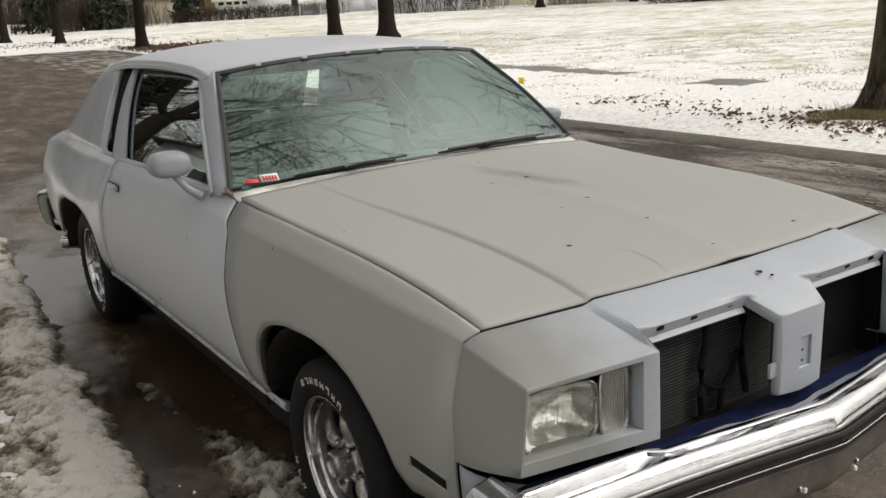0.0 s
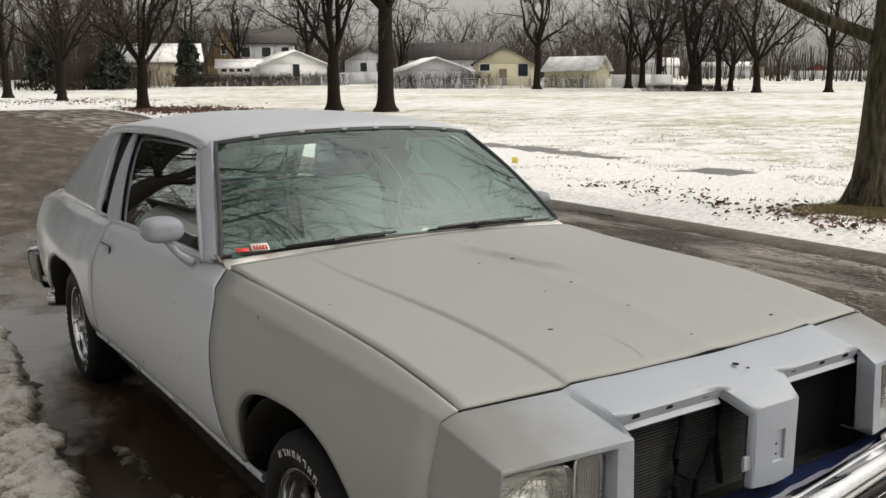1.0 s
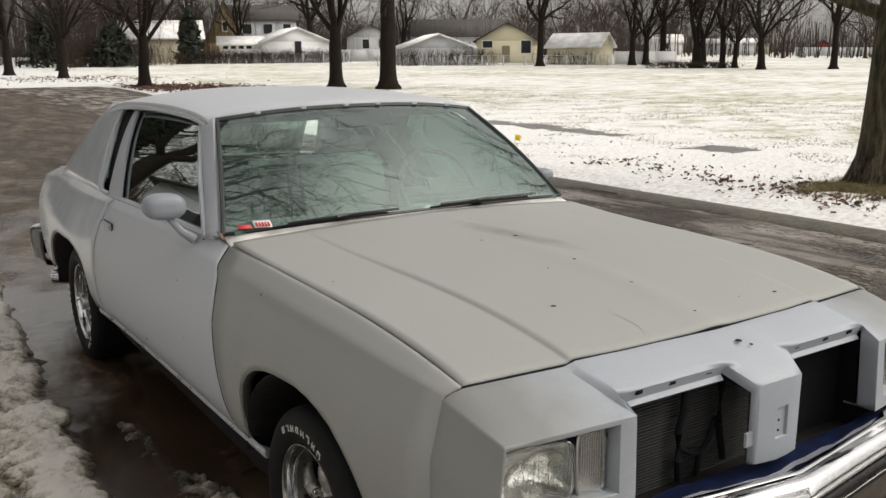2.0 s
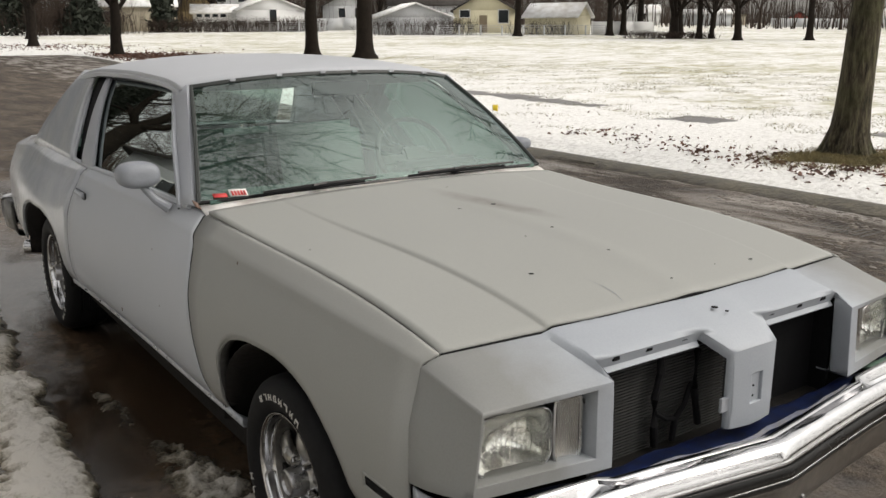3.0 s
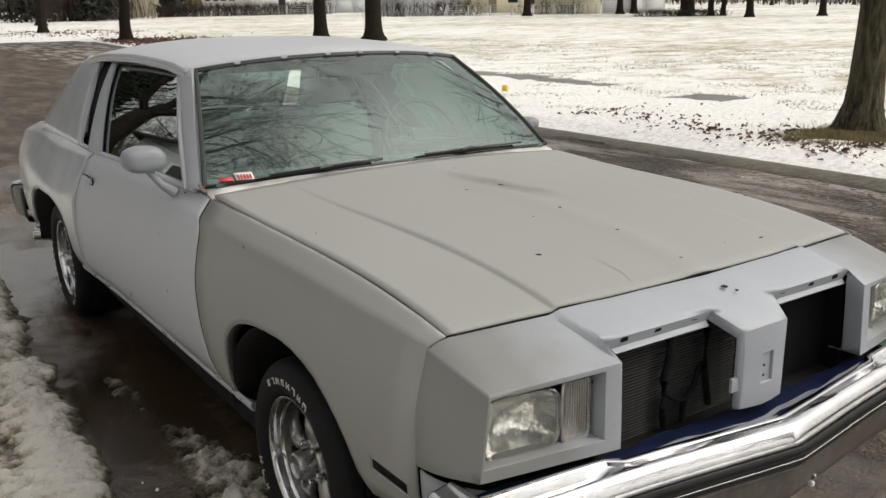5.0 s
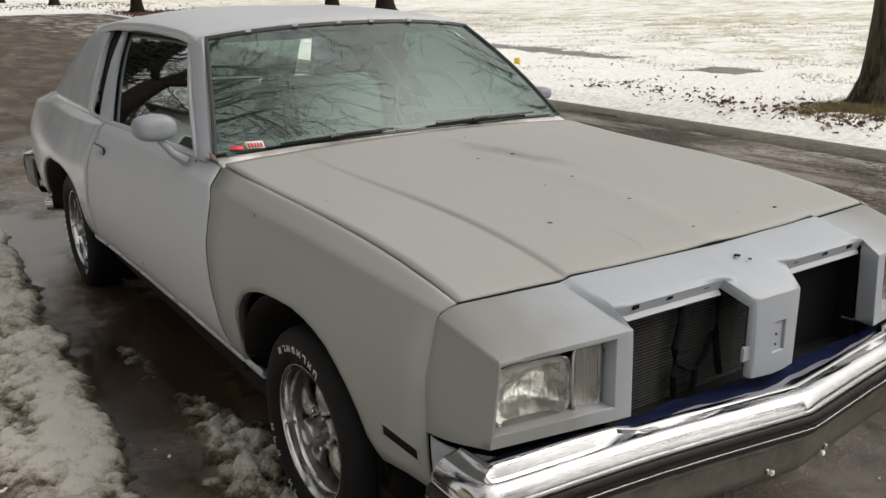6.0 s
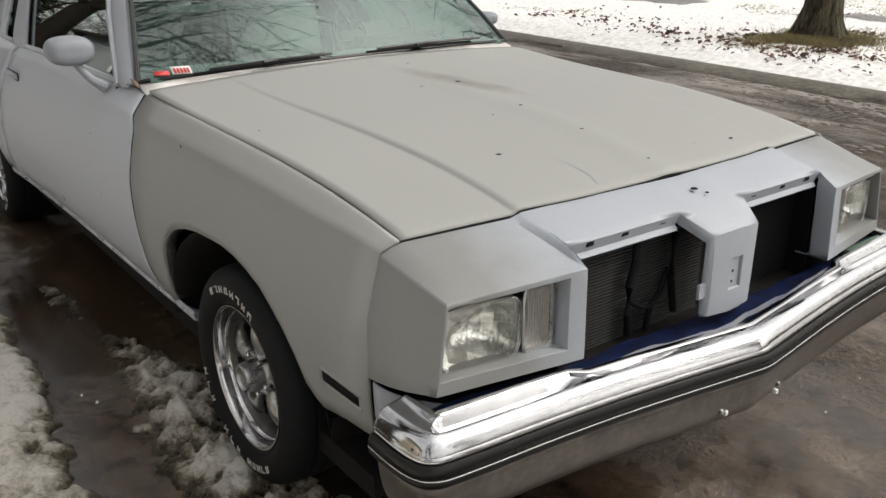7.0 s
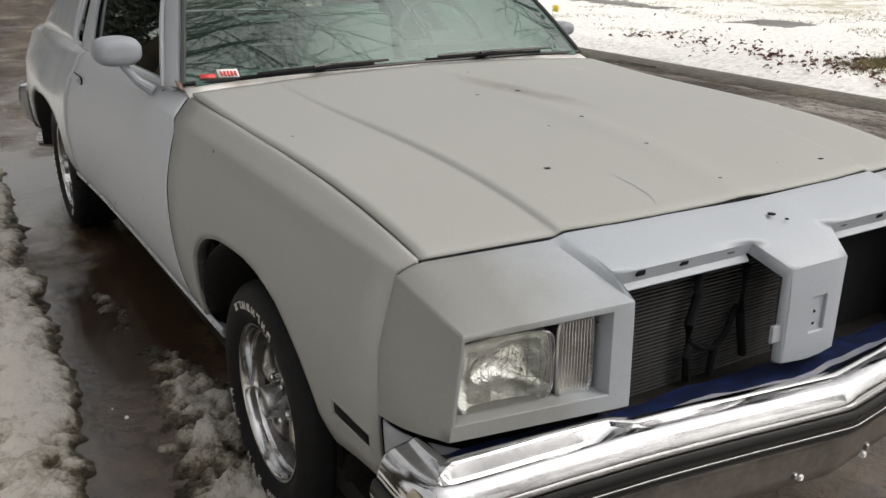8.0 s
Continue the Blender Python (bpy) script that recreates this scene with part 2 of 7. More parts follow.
def nose_paint():
    """Cool grey in the middle, warm primer towards the lamps, with a soft sprayed edge."""
    m, nt, nodes, links, b = shader("two_tone_nose_primer")
    tc, sep = nodes.new("ShaderNodeTexCoord"), nodes.new("ShaderNodeSeparateXYZ")
    links.new(tc.outputs["Object"], sep.inputs[0])
    ab = nodes.new("ShaderNodeMath")
    ab.operation = "ABSOLUTE"
    links.new(sep.outputs[0], ab.inputs[0])
    cloud, grain = noise_node(nt, 7, 4), noise_node(nt, 220, 3)
    ad = nodes.new("ShaderNodeMath")
    ad.operation = "MULTIPLY_ADD"
    ad.inputs[1].default_value = 0.22
    links.new(cloud.outputs[0], ad.inputs[0]), links.new(ab.outputs[0], ad.inputs[2])
    edge = ramp(nt, ad.outputs[0], [(0.56, (0, 0, 0)), (0.76, (1, 1, 1))])
    col = blend(nt, edge.outputs[0], (0.318, 0.342, 0.376), (0.204, 0.207, 0.201))
    fine = ramp(nt, grain.outputs[0], [(0.3, (0.94, 0.94, 0.94)), (0.6, (1, 1, 1))])
    mul = nodes.new("ShaderNodeMix")
    mul.data_type, mul.blend_type = "RGBA", "MULTIPLY"
    mul.inputs[0].default_value = 1
    links.new(col, mul.inputs[6]), links.new(fine.outputs[0], mul.inputs[7]), links.new(mul.outputs[2], b.inputs["Base Color"])
    b.inputs["Roughness"].default_value = 0.52
    return m


NOSE = nose_paint()


def hood_paint():
    """Warm primer with a faint brown smear along the middle towards the cowl."""
    m = PRIMER_WARM.copy()
    m.name = "warm_primer_with_smear"
    nt = m.node_tree
    b = nt.nodes["Principled BSDF"]
    tc, mp, g = nt.nodes.new("ShaderNodeTexCoord"), nt.nodes.new("ShaderNodeMapping"), nt.nodes.new("ShaderNodeTexGradient")
    mp.vector_type = "TEXTURE"
    mp.inputs["Location"].default_value, mp.inputs["Rotation"].default_value, mp.inputs["Scale"].default_value = (0.06, 0.24, 0.97), (0, 0, radians(14)), (0.075, 0.34, 0.5)
    g.gradient_type = "SPHERICAL"
    nt.links.new(tc.outputs["Object"], mp.inputs[0]), nt.links.new(mp.outputs[0], g.inputs[0])
    n = noise_node(nt, 14, 5)
    mu = nt.nodes.new("ShaderNodeMath")
    mu.operation = "MULTIPLY"
    nt.links.new(g.outputs[0], mu.inputs[0]), nt.links.new(n.outputs[0], mu.inputs[1])
    k = ramp(nt, mu.outputs[0], [(0.05, (0, 0, 0)), (0.5, (0.75, 0.75, 0.75))])
    old = b.inputs["Base Color"].links[0].from_socket
    nt.links.new(blend(nt, k.outputs[0], old, (0.12, 0.108, 0.095)), b.inputs["Base Color"])
    return m


HOOD_PAINT = hood_paint()

# ---------- ground, road, kerb, snow ----------
kerb_x = smooth_curve([(-300, 5.45), (8, 5.5), (25, 6.6), (38, 8.6), (44, 8.9)])


def fbm(x, y, s, o=4, seed=0.0):
    return noise.fractal(Vector((x * s, y * s, seed)), 1.0, 2.0, o)


def rise(x, y):
    """The land climbs gently away from the street."""
    yy = min(max(y, 0.0), 130.0)
    return 0.025 + 0.00012 * yy * yy


def in_field(x, y):
    """Signed metres into the snowy park beyond the street."""
    far = 47.5 + 0.13 * max(0.0, 8.0 - x) - y
    return max(x - kerb_x(y), -far) + (0.06 * fbm(x, y, 1.7, 4, 11.0) if -30 < y < 70 and abs(x) < 40 else 0)


def snow_ground():
    m, nt, nodes, links, b = shader("snow_over_grass")
    tc = nodes.new("ShaderNodeTexCoord")
    big, mid, small = noise_node(nt, 0.09, 5), noise_node(nt, 1.4, 6, 0.65), noise_node(nt, 15.0, 7, 0.72)
    stretch = nodes.new("ShaderNodeMapping")
    stretch.inputs["Scale"].default_value = (0.8, 1.3, 1)
    stretch.inputs["Rotation"].default_value = (0, 0, radians(40))
    links.new(tc.outputs["Object"], stretch.inputs[0])
    streak = nodes.new("ShaderNodeTexNoise")
    streak.inputs["Scale"].default_value, streak.inputs["Detail"].default_value = 1.0, 7
    links.new(stretch.outputs[0], streak.inputs["Vector"])
    add = nodes.new("ShaderNodeMath")
    add.operation = "MULTIPLY_ADD"
    add.inputs[1].default_value = 0.60
    soft = nodes.new("ShaderNodeMath")
    soft.operation = "MULTIPLY"
    soft.inputs[1].default_value = 0.55
    links.new(streak.outputs[0], soft.inputs[0])
    # the snow lies thicker along the verge
    sep, verge = nodes.new("ShaderNodeSeparateXYZ"), nodes.new("ShaderNodeMapRange")
    span = nodes.new("ShaderNodeMath")
    span.operation = "ABSOLUTE"
    links.new(tc.outputs["Object"], sep.inputs[0]), links.new(sep.outputs[0], span.inputs[0])
    near, lift = nodes.new("ShaderNodeMath"), nodes.new("ShaderNodeMath")
    lift.operation, lift.inputs[1].default_value = "MULTIPLY_ADD", 9.0
    near.operation, near.inputs[1].default_value = "LESS_THAN", -1.0
    links.new(sep.outputs[0], near.inputs[0]), links.new(near.outputs[0], lift.inputs[0])
    links.new(span.outputs[0], lift.inputs[2]), links.new(lift.outputs[0], verge.inputs[0])
    verge.inputs[1].default_value, verge.inputs[2].default_value, verge.inputs[3].default_value, verge.inputs[4].default_value = 6.0, 14.0, -0.20, 0.03
    thin = nodes.new("ShaderNodeMath")
    links.new(soft.outputs[0], thin.inputs[0]), links.new(verge.outputs[0], thin.inputs[1])
    tuft = nodes.new("ShaderNodeMath")
    tuft.operation = "MULTIPLY_ADD"
    tuft.inputs[1].default_value = 0.5
    links.new(noise_node(nt, 4.5, 6, 0.65).outputs[0], tuft.inputs[0]), links.new(thin.outputs[0], tuft.inputs[2])
    links.new(small.outputs[0], add.inputs[0]), links.new(tuft.outputs[0], add.inputs[2])
    add2 = nodes.new("ShaderNodeMath")
    add2.operation = "MULTIPLY_ADD"
    add2.inputs[1].default_value = 0.35
    links.new(big.outputs[0], add2.inputs[0]), links.new(add.outputs[0], add2.inputs[2])
    halve = nodes.new("ShaderNodeMath")
    halve.operation = "MULTIPLY"
    halve.inputs[1].default_value = 0.5
    links.new(add2.outputs[0], halve.inputs[0])
    bare = ramp(nt, halve.outputs[0], [(0.497, (0, 0, 0)), (0.532, (0.42, 0.42, 0.42)), (0.585, (0.95, 0.95, 0.95))])
    grass = ramp(nt, mid.outputs[0], [(0.3, (0.19, 0.16, 0.085)), (0.5, (0.30, 0.29, 0.14)), (0.7, (0.40, 0.35, 0.21))]).outputs[0]
    white = ramp(nt, small.outputs[0], [(0.33, (0.50, 0.49, 0.465)), (0.55, (0.79, 0.785, 0.765))]).outputs[0]
    links.new(blend(nt, bare.outputs[0], white, grass), b.inputs["Base Color"])
    b.inputs["Roughness"].default_value, b.inputs["Specular IOR Level"].default_value = 0.75, 0.3
    bn = nodes.new("ShaderNodeBump")
    bn.inputs["Strength"].default_value, bn.inputs["Distance"].default_value = 0.5, 0.05
    links.new(small.outputs[0], bn.inputs["Height"]), links.new(bn.outputs[0], b.inputs["Normal"])
    return m


def wet_road():
    m, nt, nodes, links, b = shader("wet_slushy_asphalt")
    tc = nodes.new("ShaderNodeTexCoord")
    along = nodes.new("ShaderNodeMapping")
    along.inputs["Scale"].default_value = (2.4, 0.62, 1)
    links.new(tc.outputs["Object"], along.inputs[0])
    streak = nodes.new("ShaderNodeTexNoise")
    streak.inputs["Scale"].default_value, streak.inputs["Detail"].default_value, streak.inputs["Roughness"].default_value = 1.0, 7, 0.6
    links.new(along.outputs[0], streak.inputs["Vector"])
    mid, small = noise_node(nt, 1.1, 5), noise_node(nt, 26, 6, 0.7)
    tone = ramp(nt, streak.outputs[0], [(0.32, (0.046, 0.034, 0.024)), (0.5, (0.108, 0.081, 0.058)), (0.64, (0.18, 0.14, 0.105))]).outputs[0]
    clod = noise_node(nt, 9.0, 7, 0.72)
    grit = ramp(nt, clod.outputs[0], [(0.34, (0.40, 0.40, 0.40)), (0.52, (0.95, 0.95, 0.95)), (0.70, (1.25, 1.22, 1.2))]).outputs[0]
    mul = nodes.new("ShaderNodeMix")
    mul.data_type, mul.blend_type = "RGBA", "MULTIPLY"
    mul.inputs[0].default_value = 1
    links.new(tone, mul.inputs[6]), links.new(grit, mul.inputs[7])
    # grey slush gathers towards the far gutter
    tcs, far_side = nodes.new("ShaderNodeSeparateXYZ"), nodes.new("ShaderNodeMapRange")
    links.new(tc.outputs["Object"], tcs.inputs[0]), links.new(tcs.outputs[0], far_side.inputs[0])
    far_side.inputs[1].default_value, far_side.inputs[2].default_value, far_side.inputs[3].default_value, far_side.inputs[4].default_value = 3.3, 4.8, -0.02, 0.165
    heap = nodes.new("ShaderNodeMath")
    links.new(streak.outputs[0], heap.inputs[0]), links.new(far_side.outputs[0], heap.inputs[1])
    slush = ramp(nt, heap.outputs[0], [(0.62, (0, 0, 0)), (0.72, (0.5, 0.5, 0.5)), (0.80, (0.8, 0.8, 0.8))])
    links.new(blend(nt, slush.outputs[0], mul.outputs[2], (0.45, 0.42, 0.39)), b.inputs["Base Color"])
    # standing water along the near gutter, drier crown beyond
    sep = nodes.new("ShaderNodeSeparateXYZ")
    links.new(tc.outputs["Object"], sep.inputs[0])
    away = nodes.new("ShaderNodeMapRange")
    away.inputs[1].default_value, away.inputs[2].default_value, away.inputs[3].default_value, away.inputs[4].default_value = -0.9, 2.9, -0.16, 0.15
    links.new(sep.outputs[0], away.inputs[0])
    level = nodes.new("ShaderNodeMath")
    # the water stands beside the car only; up the street the slush is drier
    street = nodes.new("ShaderNodeMapRange")
    street.inputs[1].default_value, street.inputs[2].default_value, street.inputs[3].default_value, street.inputs[4].default_value = 4.0, 8.5, 0.0, 0.22
    links.new(sep.outputs[1], street.inputs[0])
    drier = nodes.new("ShaderNodeMath")
    links.new(away.outputs[0], drier.inputs[0]), links.new(street.outputs[0], drier.inputs[1])
    links.new(mid.outputs[0], level.inputs[0]), links.new(drier.outputs[0], level.inputs[1])
    b.inputs["Specular IOR Level"].default_value = 0.5
    wet = ramp(nt, level.outputs[0], [(0.36, (0.05, 0.05, 0.05)), (0.44, (0.16, 0.16, 0.16)), (0.62, (0.75, 0.75, 0.75))])
    links.new(wet.outputs[0], b.inputs["Roughness"])
    dry = ramp(nt, level.outputs[0], [(0.36, (0.05, 0.05, 0.05)), (0.44, (0.16, 0.16, 0.16)), (0.62, (1, 1, 1))])
    soak = ramp(nt, level.outputs[0], [(0.38, (0.42, 0.37, 0.32)), (0.62, (1, 1, 1))]).outputs[0]
    damp = nodes.new("ShaderNodeMix")
    damp.data_type, damp.blend_type = "RGBA", "MULTIPLY"
    damp.inputs[0].default_value = 1
    links.new(b.inputs["Base Color"].links[0].from_socket, damp.inputs[6]), links.new(soak, damp.inputs[7])
    links.new(damp.outputs[2], b.inputs["Base Color"])
    bn = nodes.new("ShaderNodeBump")
    bn.inputs["Distance"].default_value = 0.05
    links.new(dry.outputs[0], bn.inputs["Strength"])
    rut = nodes.new("ShaderNodeMath")
    rut.operation = "MULTIPLY_ADD"
    rut.inputs[1].default_value = 2.5
    links.new(streak.outputs[0], rut.inputs[0]), links.new(small.outputs[0], rut.inputs[2])
    rough_ice = nodes.new("ShaderNodeMath")
    rough_ice.operation = "MULTIPLY_ADD"
    rough_ice.inputs[1].default_value = 3.2
    links.new(clod.outputs[0], rough_ice.inputs[0]), links.new(rut.outputs[0], rough_ice.inputs[2])
    links.new(rough_ice.outputs[0], bn.inputs["Height"]), links.new(bn.outputs[0], b.inputs["Normal"])
    return m


SNOW_GRASS, ROAD = snow_ground(), wet_road()


def axis(*stretches):
    out = []
    for a, b, n in stretches:
        out += list(np.linspace(a, b, n, endpoint=False))
    return out + [stretches[-1][1]]


def field_z(x, y, d=None):
    """Height of the snowy park."""
    d = in_field(x, y) if d is None else d
    z = rise(x, y) + min(1.0, d / 0.5) ** 0.6 * 0.11 + min(1, d / 0.6) * 0.03 * fbm(x, y, 0.5)
    return z + (0.015 * fbm(x, y, 1.2, 2, 5.0) if d > 0.1 and abs(x) < 60 else 0)


def make_ground():
    xs = axis((-3000, -300, 6), (-300, -30, 14), (-30, 4, 18), (4, 5.3, 10), (5.3, 6.6, 44), (6.6, 14, 74), (14, 40, 90), (40, 120, 80), (120, 400, 20), (400, 3500, 8))
    ys = axis((-3000, -300, 6), (-300, -20, 14), (-20, 0.5, 24), (0.5, 12, 170), (12, 20, 60), (20, 60, 110), (60, 130, 70), (130, 400, 20), (400, 3500, 8))
    verts, faces = [], []
    for y in ys:
        for x in xs:
            d = in_field(x, y)
            z = rise(x, y)
            if d > 0:
                z = field_z(x, y, d)
            elif x < -1.6 and y < 40:
                z += min(1.0, (-1.6 - x) / 0.8) * 0.03
            else:
                z -= 0.06
            verts.append((x, y, z))
    n = len(xs)
    for j in range(len(ys) - 1):
        for i in range(n - 1):
            faces.append((j * n + i, j * n + i + 1, (j + 1) * n + i + 1, (j + 1) * n + i))
    me = mesh_of("ground", verts, faces, 180)
    tagged(part("ground", me, SNOW_GRASS), "thin patchy snow over flattened winter grass", "ground", kind="structure")


def make_road():
    us = np.linspace(0, 1, 64)
    verts, faces = [], []
    ys = axis((-80, -6, 20), (-6, 12, 120), (12, 60, 60))
    for y in ys:
        for u in us:
            x0 = -1.75 if y < 6 else -1.75 - (y - 6) * 0.9
            x1 = kerb_x(y) + 0.12 if y < 46 else 9.2
            x = x0 + (x1 - x0) * u
            far = 47.6 + 0.13 * max(0.0, 8.0 - x)
            yy = min(y, far + 0.2)
            z = rise(x, yy) + 0.006 * fbm(x, yy, 0.9) - 0.012 * math.exp(-((x + 1.0) / 0.35) ** 2)
            verts.append((x, yy, z))
    n = len(us)
    for j in range(len(ys) - 1):
        for i in range(n - 1):
            faces.append((j * n + i, j * n + i + 1, (j + 1) * n + i + 1, (j + 1) * n + i))
    tagged(part("road", mesh_of("road", verts, faces, 180), ROAD), "wet brown asphalt street streaked with slush and ruts", "road", kind="structure")


def make_kerb():
    bm = bmesh.new()
    rows = []
    for y in axis((-60, -4, 14), (-4, 12, 120), (12, 44, 60)):
        x, z = kerb_x(y) - 0.02, rise(0, y)
        w = 0.030 * fbm(0, y, 2.4, 5)
        v = 0.07 * fbm(3, y, 3.2, 5)
        rows.append([(x - 0.22 + v, y, z - 0.02), (x - 0.18 + v + w, y, z + 0.014), (x - 0.13 + w, y, z + 0.030 + w * 0.4), (x - 0.06 + w, y, z + 0.046), (x + 0.02, y, z + 0.056), (x + 0.12, y, z + 0.05), (x + 0.22, y, z - 0.02)])
    sheet(bm, rows)
    m = mat("muddy_concrete", (0.115, 0.100, 0.072), 0.6, var=0.45, scale=7, fine=26, bump=0.9, bscale=18, other=(0.045, 0.038, 0.028))
    tagged(part("kerb", bm, m), "low muddy concrete kerb along the snowy verge", "kerb", kind="structure")


def smooth01(u):
    u = max(0.0, min(1.0, u))
    return u * u * (3 - 2 * u)


bank_edge = smooth_curve([(-3, -1.32), (0.2, -1.255), (0.8, -1.215), (1.5, -1.185), (2.2, -1.175), (3, -1.14), (8, -1.10)])
ridge_line = smooth_curve([(-1.5, -0.86), (0.2, -0.845), (0.5, -0.84), (0.86, -0.855), (1.16, -0.89), (1.5, -0.935), (2.2, -0.97)])


def make_snow_bank():
    """Trodden snow and slush beside the car: pale lumps, brown melt between them."""
    m, nt, nodes, links, b = shader("dirty_lumpy_snow")
    patch, n1, n2 = noise_node(nt, 3.2, 6, 0.68), noise_node(nt, 17, 7, 0.72), noise_node(nt, 80, 6, 0.75)
    tc, sep, up = nodes.new("ShaderNodeTexCoord"), nodes.new("ShaderNodeSeparateXYZ"), nodes.new("ShaderNodeMapRange")
    links.new(tc.outputs["Object"], sep.inputs[0]), links.new(sep.outputs[2], up.inputs[0])
    # thin slush is soaked and brown, thick snow stays pale
    up.inputs[1].default_value, up.inputs[2].default_value, up.inputs[3].default_value, up.inputs[4].default_value = 0.010, 0.052, -0.19, 0.15
    up.clamp = True

    def total(a, k, c):
        x = nodes.new("ShaderNodeMath")
        x.operation, x.inputs[1].default_value = "MULTIPLY_ADD", k
        links.new(a, x.inputs[0]), links.new(c, x.inputs[2])
        return x.outputs[0]

    clean = total(n2.outputs[0], 0.34, total(n1.outputs[0], 0.60, total(patch.outputs[0], 1.05, up.outputs[0])))
    half = nodes.new("ShaderNodeMath")
    half.operation, half.inputs[1].default_value = "MULTIPLY", 0.5
    links.new(clean, half.inputs[0])
    tone = ramp(nt, half.outputs[0], [(0.372, (0.036, 0.027, 0.018)), (0.450, (0.098, 0.080, 0.050)), (0.488, (0.27, 0.230, 0.165)), (0.525, (0.60, 0.55, 0.46)), (0.595, (0.95, 0.905, 0.83))]).outputs[0]
    links.new(tone, b.inputs["Base Color"])
    wet = ramp(nt, half.outputs[0], [(0.40, (0.22, 0.22, 0.22)), (0.55, (0.62, 0.62, 0.62))])
    links.new(wet.outputs[0], b.inputs["Roughness"])
    bn = nodes.new("ShaderNodeBump")
    bn.inputs["Strength"].default_value, bn.inputs["Distance"].default_value = 1.0, 0.03
    rough = total(n1.outputs[0], 1.2, n2.outputs[0])
    links.new(rough, bn.inputs["Height"]), links.new(bn.outputs[0], b.inputs["Normal"])
    xs, ys = axis((-3.4, -1.75, 90), (-1.75, -0.50, 190)), axis((-2.4, 2.6, 600), (2.6, 7.0, 150))
    verts, faces = [], []
    for y in ys:
        for x in xs:
            edge = bank_edge(y) + 0.045 + 0.075 * fbm(x, y, 2.4, 5) + 0.025 * fbm(x, y, 11.0, 3, 4.0)
            lump, fine = fbm(x, y, 4.5, 5, 2.0), fbm(x, y, 15.0, 4, 7.0)
            pebble = 0.30 - 1.1 * noise.voronoi(Vector((x * 17 + 0.5 * lump, y * 17, 3.0)))[0][0] ** 2
            worn = fbm(x, y, 1.6, 4, 21.0)
            inside = smooth01((edge - x) / 0.11 + 0.30)
            rim = math.exp(-((edge - x - 0.16) / 0.15) ** 2)
            crust = 0.5 * abs(fbm(x, y, 8.0, 5, 31.0))
            side = inside * (0.036 + 0.024 * rim + 0.014 * lump + (0.010 + 0.016 * rim) * pebble + 0.020 * fine - 0.020 * crust - 0.030 * max(0.0, worn + 0.1) * (1 - 0.8 * rim)) - 0.020
            ridge_at = ridge_line(y) + 0.02 * fbm(0.0, y, 2.3, 3, 5.0)
            strong = smooth01((y + 0.9) / 0.5) * (0.25 + 0.75 * smooth01((1.15 - y) / 0.8)) * smooth01((2.2 - y) / 0.7)
            wide = 0.055 + 0.075 * smooth01((1.5 - y) / 1.1)
            crest = strong * math.exp(-((x - ridge_at) / wide) ** 2) * (0.85 + 0.75 * lump + 0.45 * fine)
            ridge = 0.068 * min(1.1, max(0.0, crest)) * (0.9 + 0.35 * pebble + 0.45 * fine) - 0.022
            sunk = 0.10 * (1 - max(0.0, min(1.0, (x + 3.4) / 0.5, (y + 2.4) / 0.5, (7.0 - y) / 0.5)))
            verts.append((x, y, 0.025 - sunk + max(side, ridge) + 0.005 * fbm(x, y, 36, 3, 9)))
    n = len(xs)
    for j in range(len(ys) - 1):
        for i in range(n - 1):
            q = (j * n + i, j * n + i + 1, (j + 1) * n + i + 1, (j + 1) * n + i)
            if max(verts[k][2] for k in q) > -0.005:
                faces.append(q)
    tagged(part("snow_bank", mesh_of("snow_bank", verts, faces, 180), m), "dirty lumpy snow and slush ridges beside wet tyre ruts", "snow", kind="stuff")


make_ground()
make_road()
make_kerb()
make_snow_bank()

# ---------- the car: a grey-primered two-door coupe; nose towards -y, front axle at y = 0 ----------
car = thing("car", "two-door coupe in patchy grey primer without its grilles, parked in slush", "car")

W = smooth_curve([(-0.85, 0.79), (-0.6, 0.832), (-0.3, 0.855), (0, 0.868), (0.6, 0.88), (1.2, 0.888), (1.9, 0.903), (2.3, 0.922), (2.75, 0.955), (3.2, 0.945), (3.7, 0.90), (4.1, 0.85)])
XC = smooth_curve([(-0.62, 0.775), (-0.3, 0.80), (0, 0.808), (0.6, 0.812), (1.0, 0.825), (2.2, 0.83), (2.8, 0.85), (3.6, 0.82), (4.1, 0.79)])
ZC = smooth_curve([(-0.62, 0.855), (-0.4, 0.871), (-0.2, 0.882), (0, 0.888), (0.4, 0.892), (0.7, 0.902), (1.2, 0.925), (2.2, 0.912), (2.8, 0.90), (3.4, 0.90), (4.1, 0.86)])
XS = smooth_curve([(-0.62, 0.737), (0.75, 0.752), (0.95, 0.785), (2.3, 0.785), (3.3, 0.76), (4.1, 0.70)])
ZS_LINE = smooth_curve([(-0.62, 0.874), (0.75, 0.964), (0.95, 0.972), (1.5, 0.965), (2.3, 0.945), (3.3, 0.965), (4.1, 0.90)])


def bow(v):
    """The bonnet and its seams swell a little behind the nose."""
    u = min(1.0, max(0.0, v / 0.85))
    return 0.022 * 6.75 * u * (1 - u) ** 2


def ZS(y):
    return ZS_LINE(y) + bow((y + 0.60) / 1.345)


FR, RR = 0.425, 0.415   # wheel arch radii
AXLE_R = 2.746


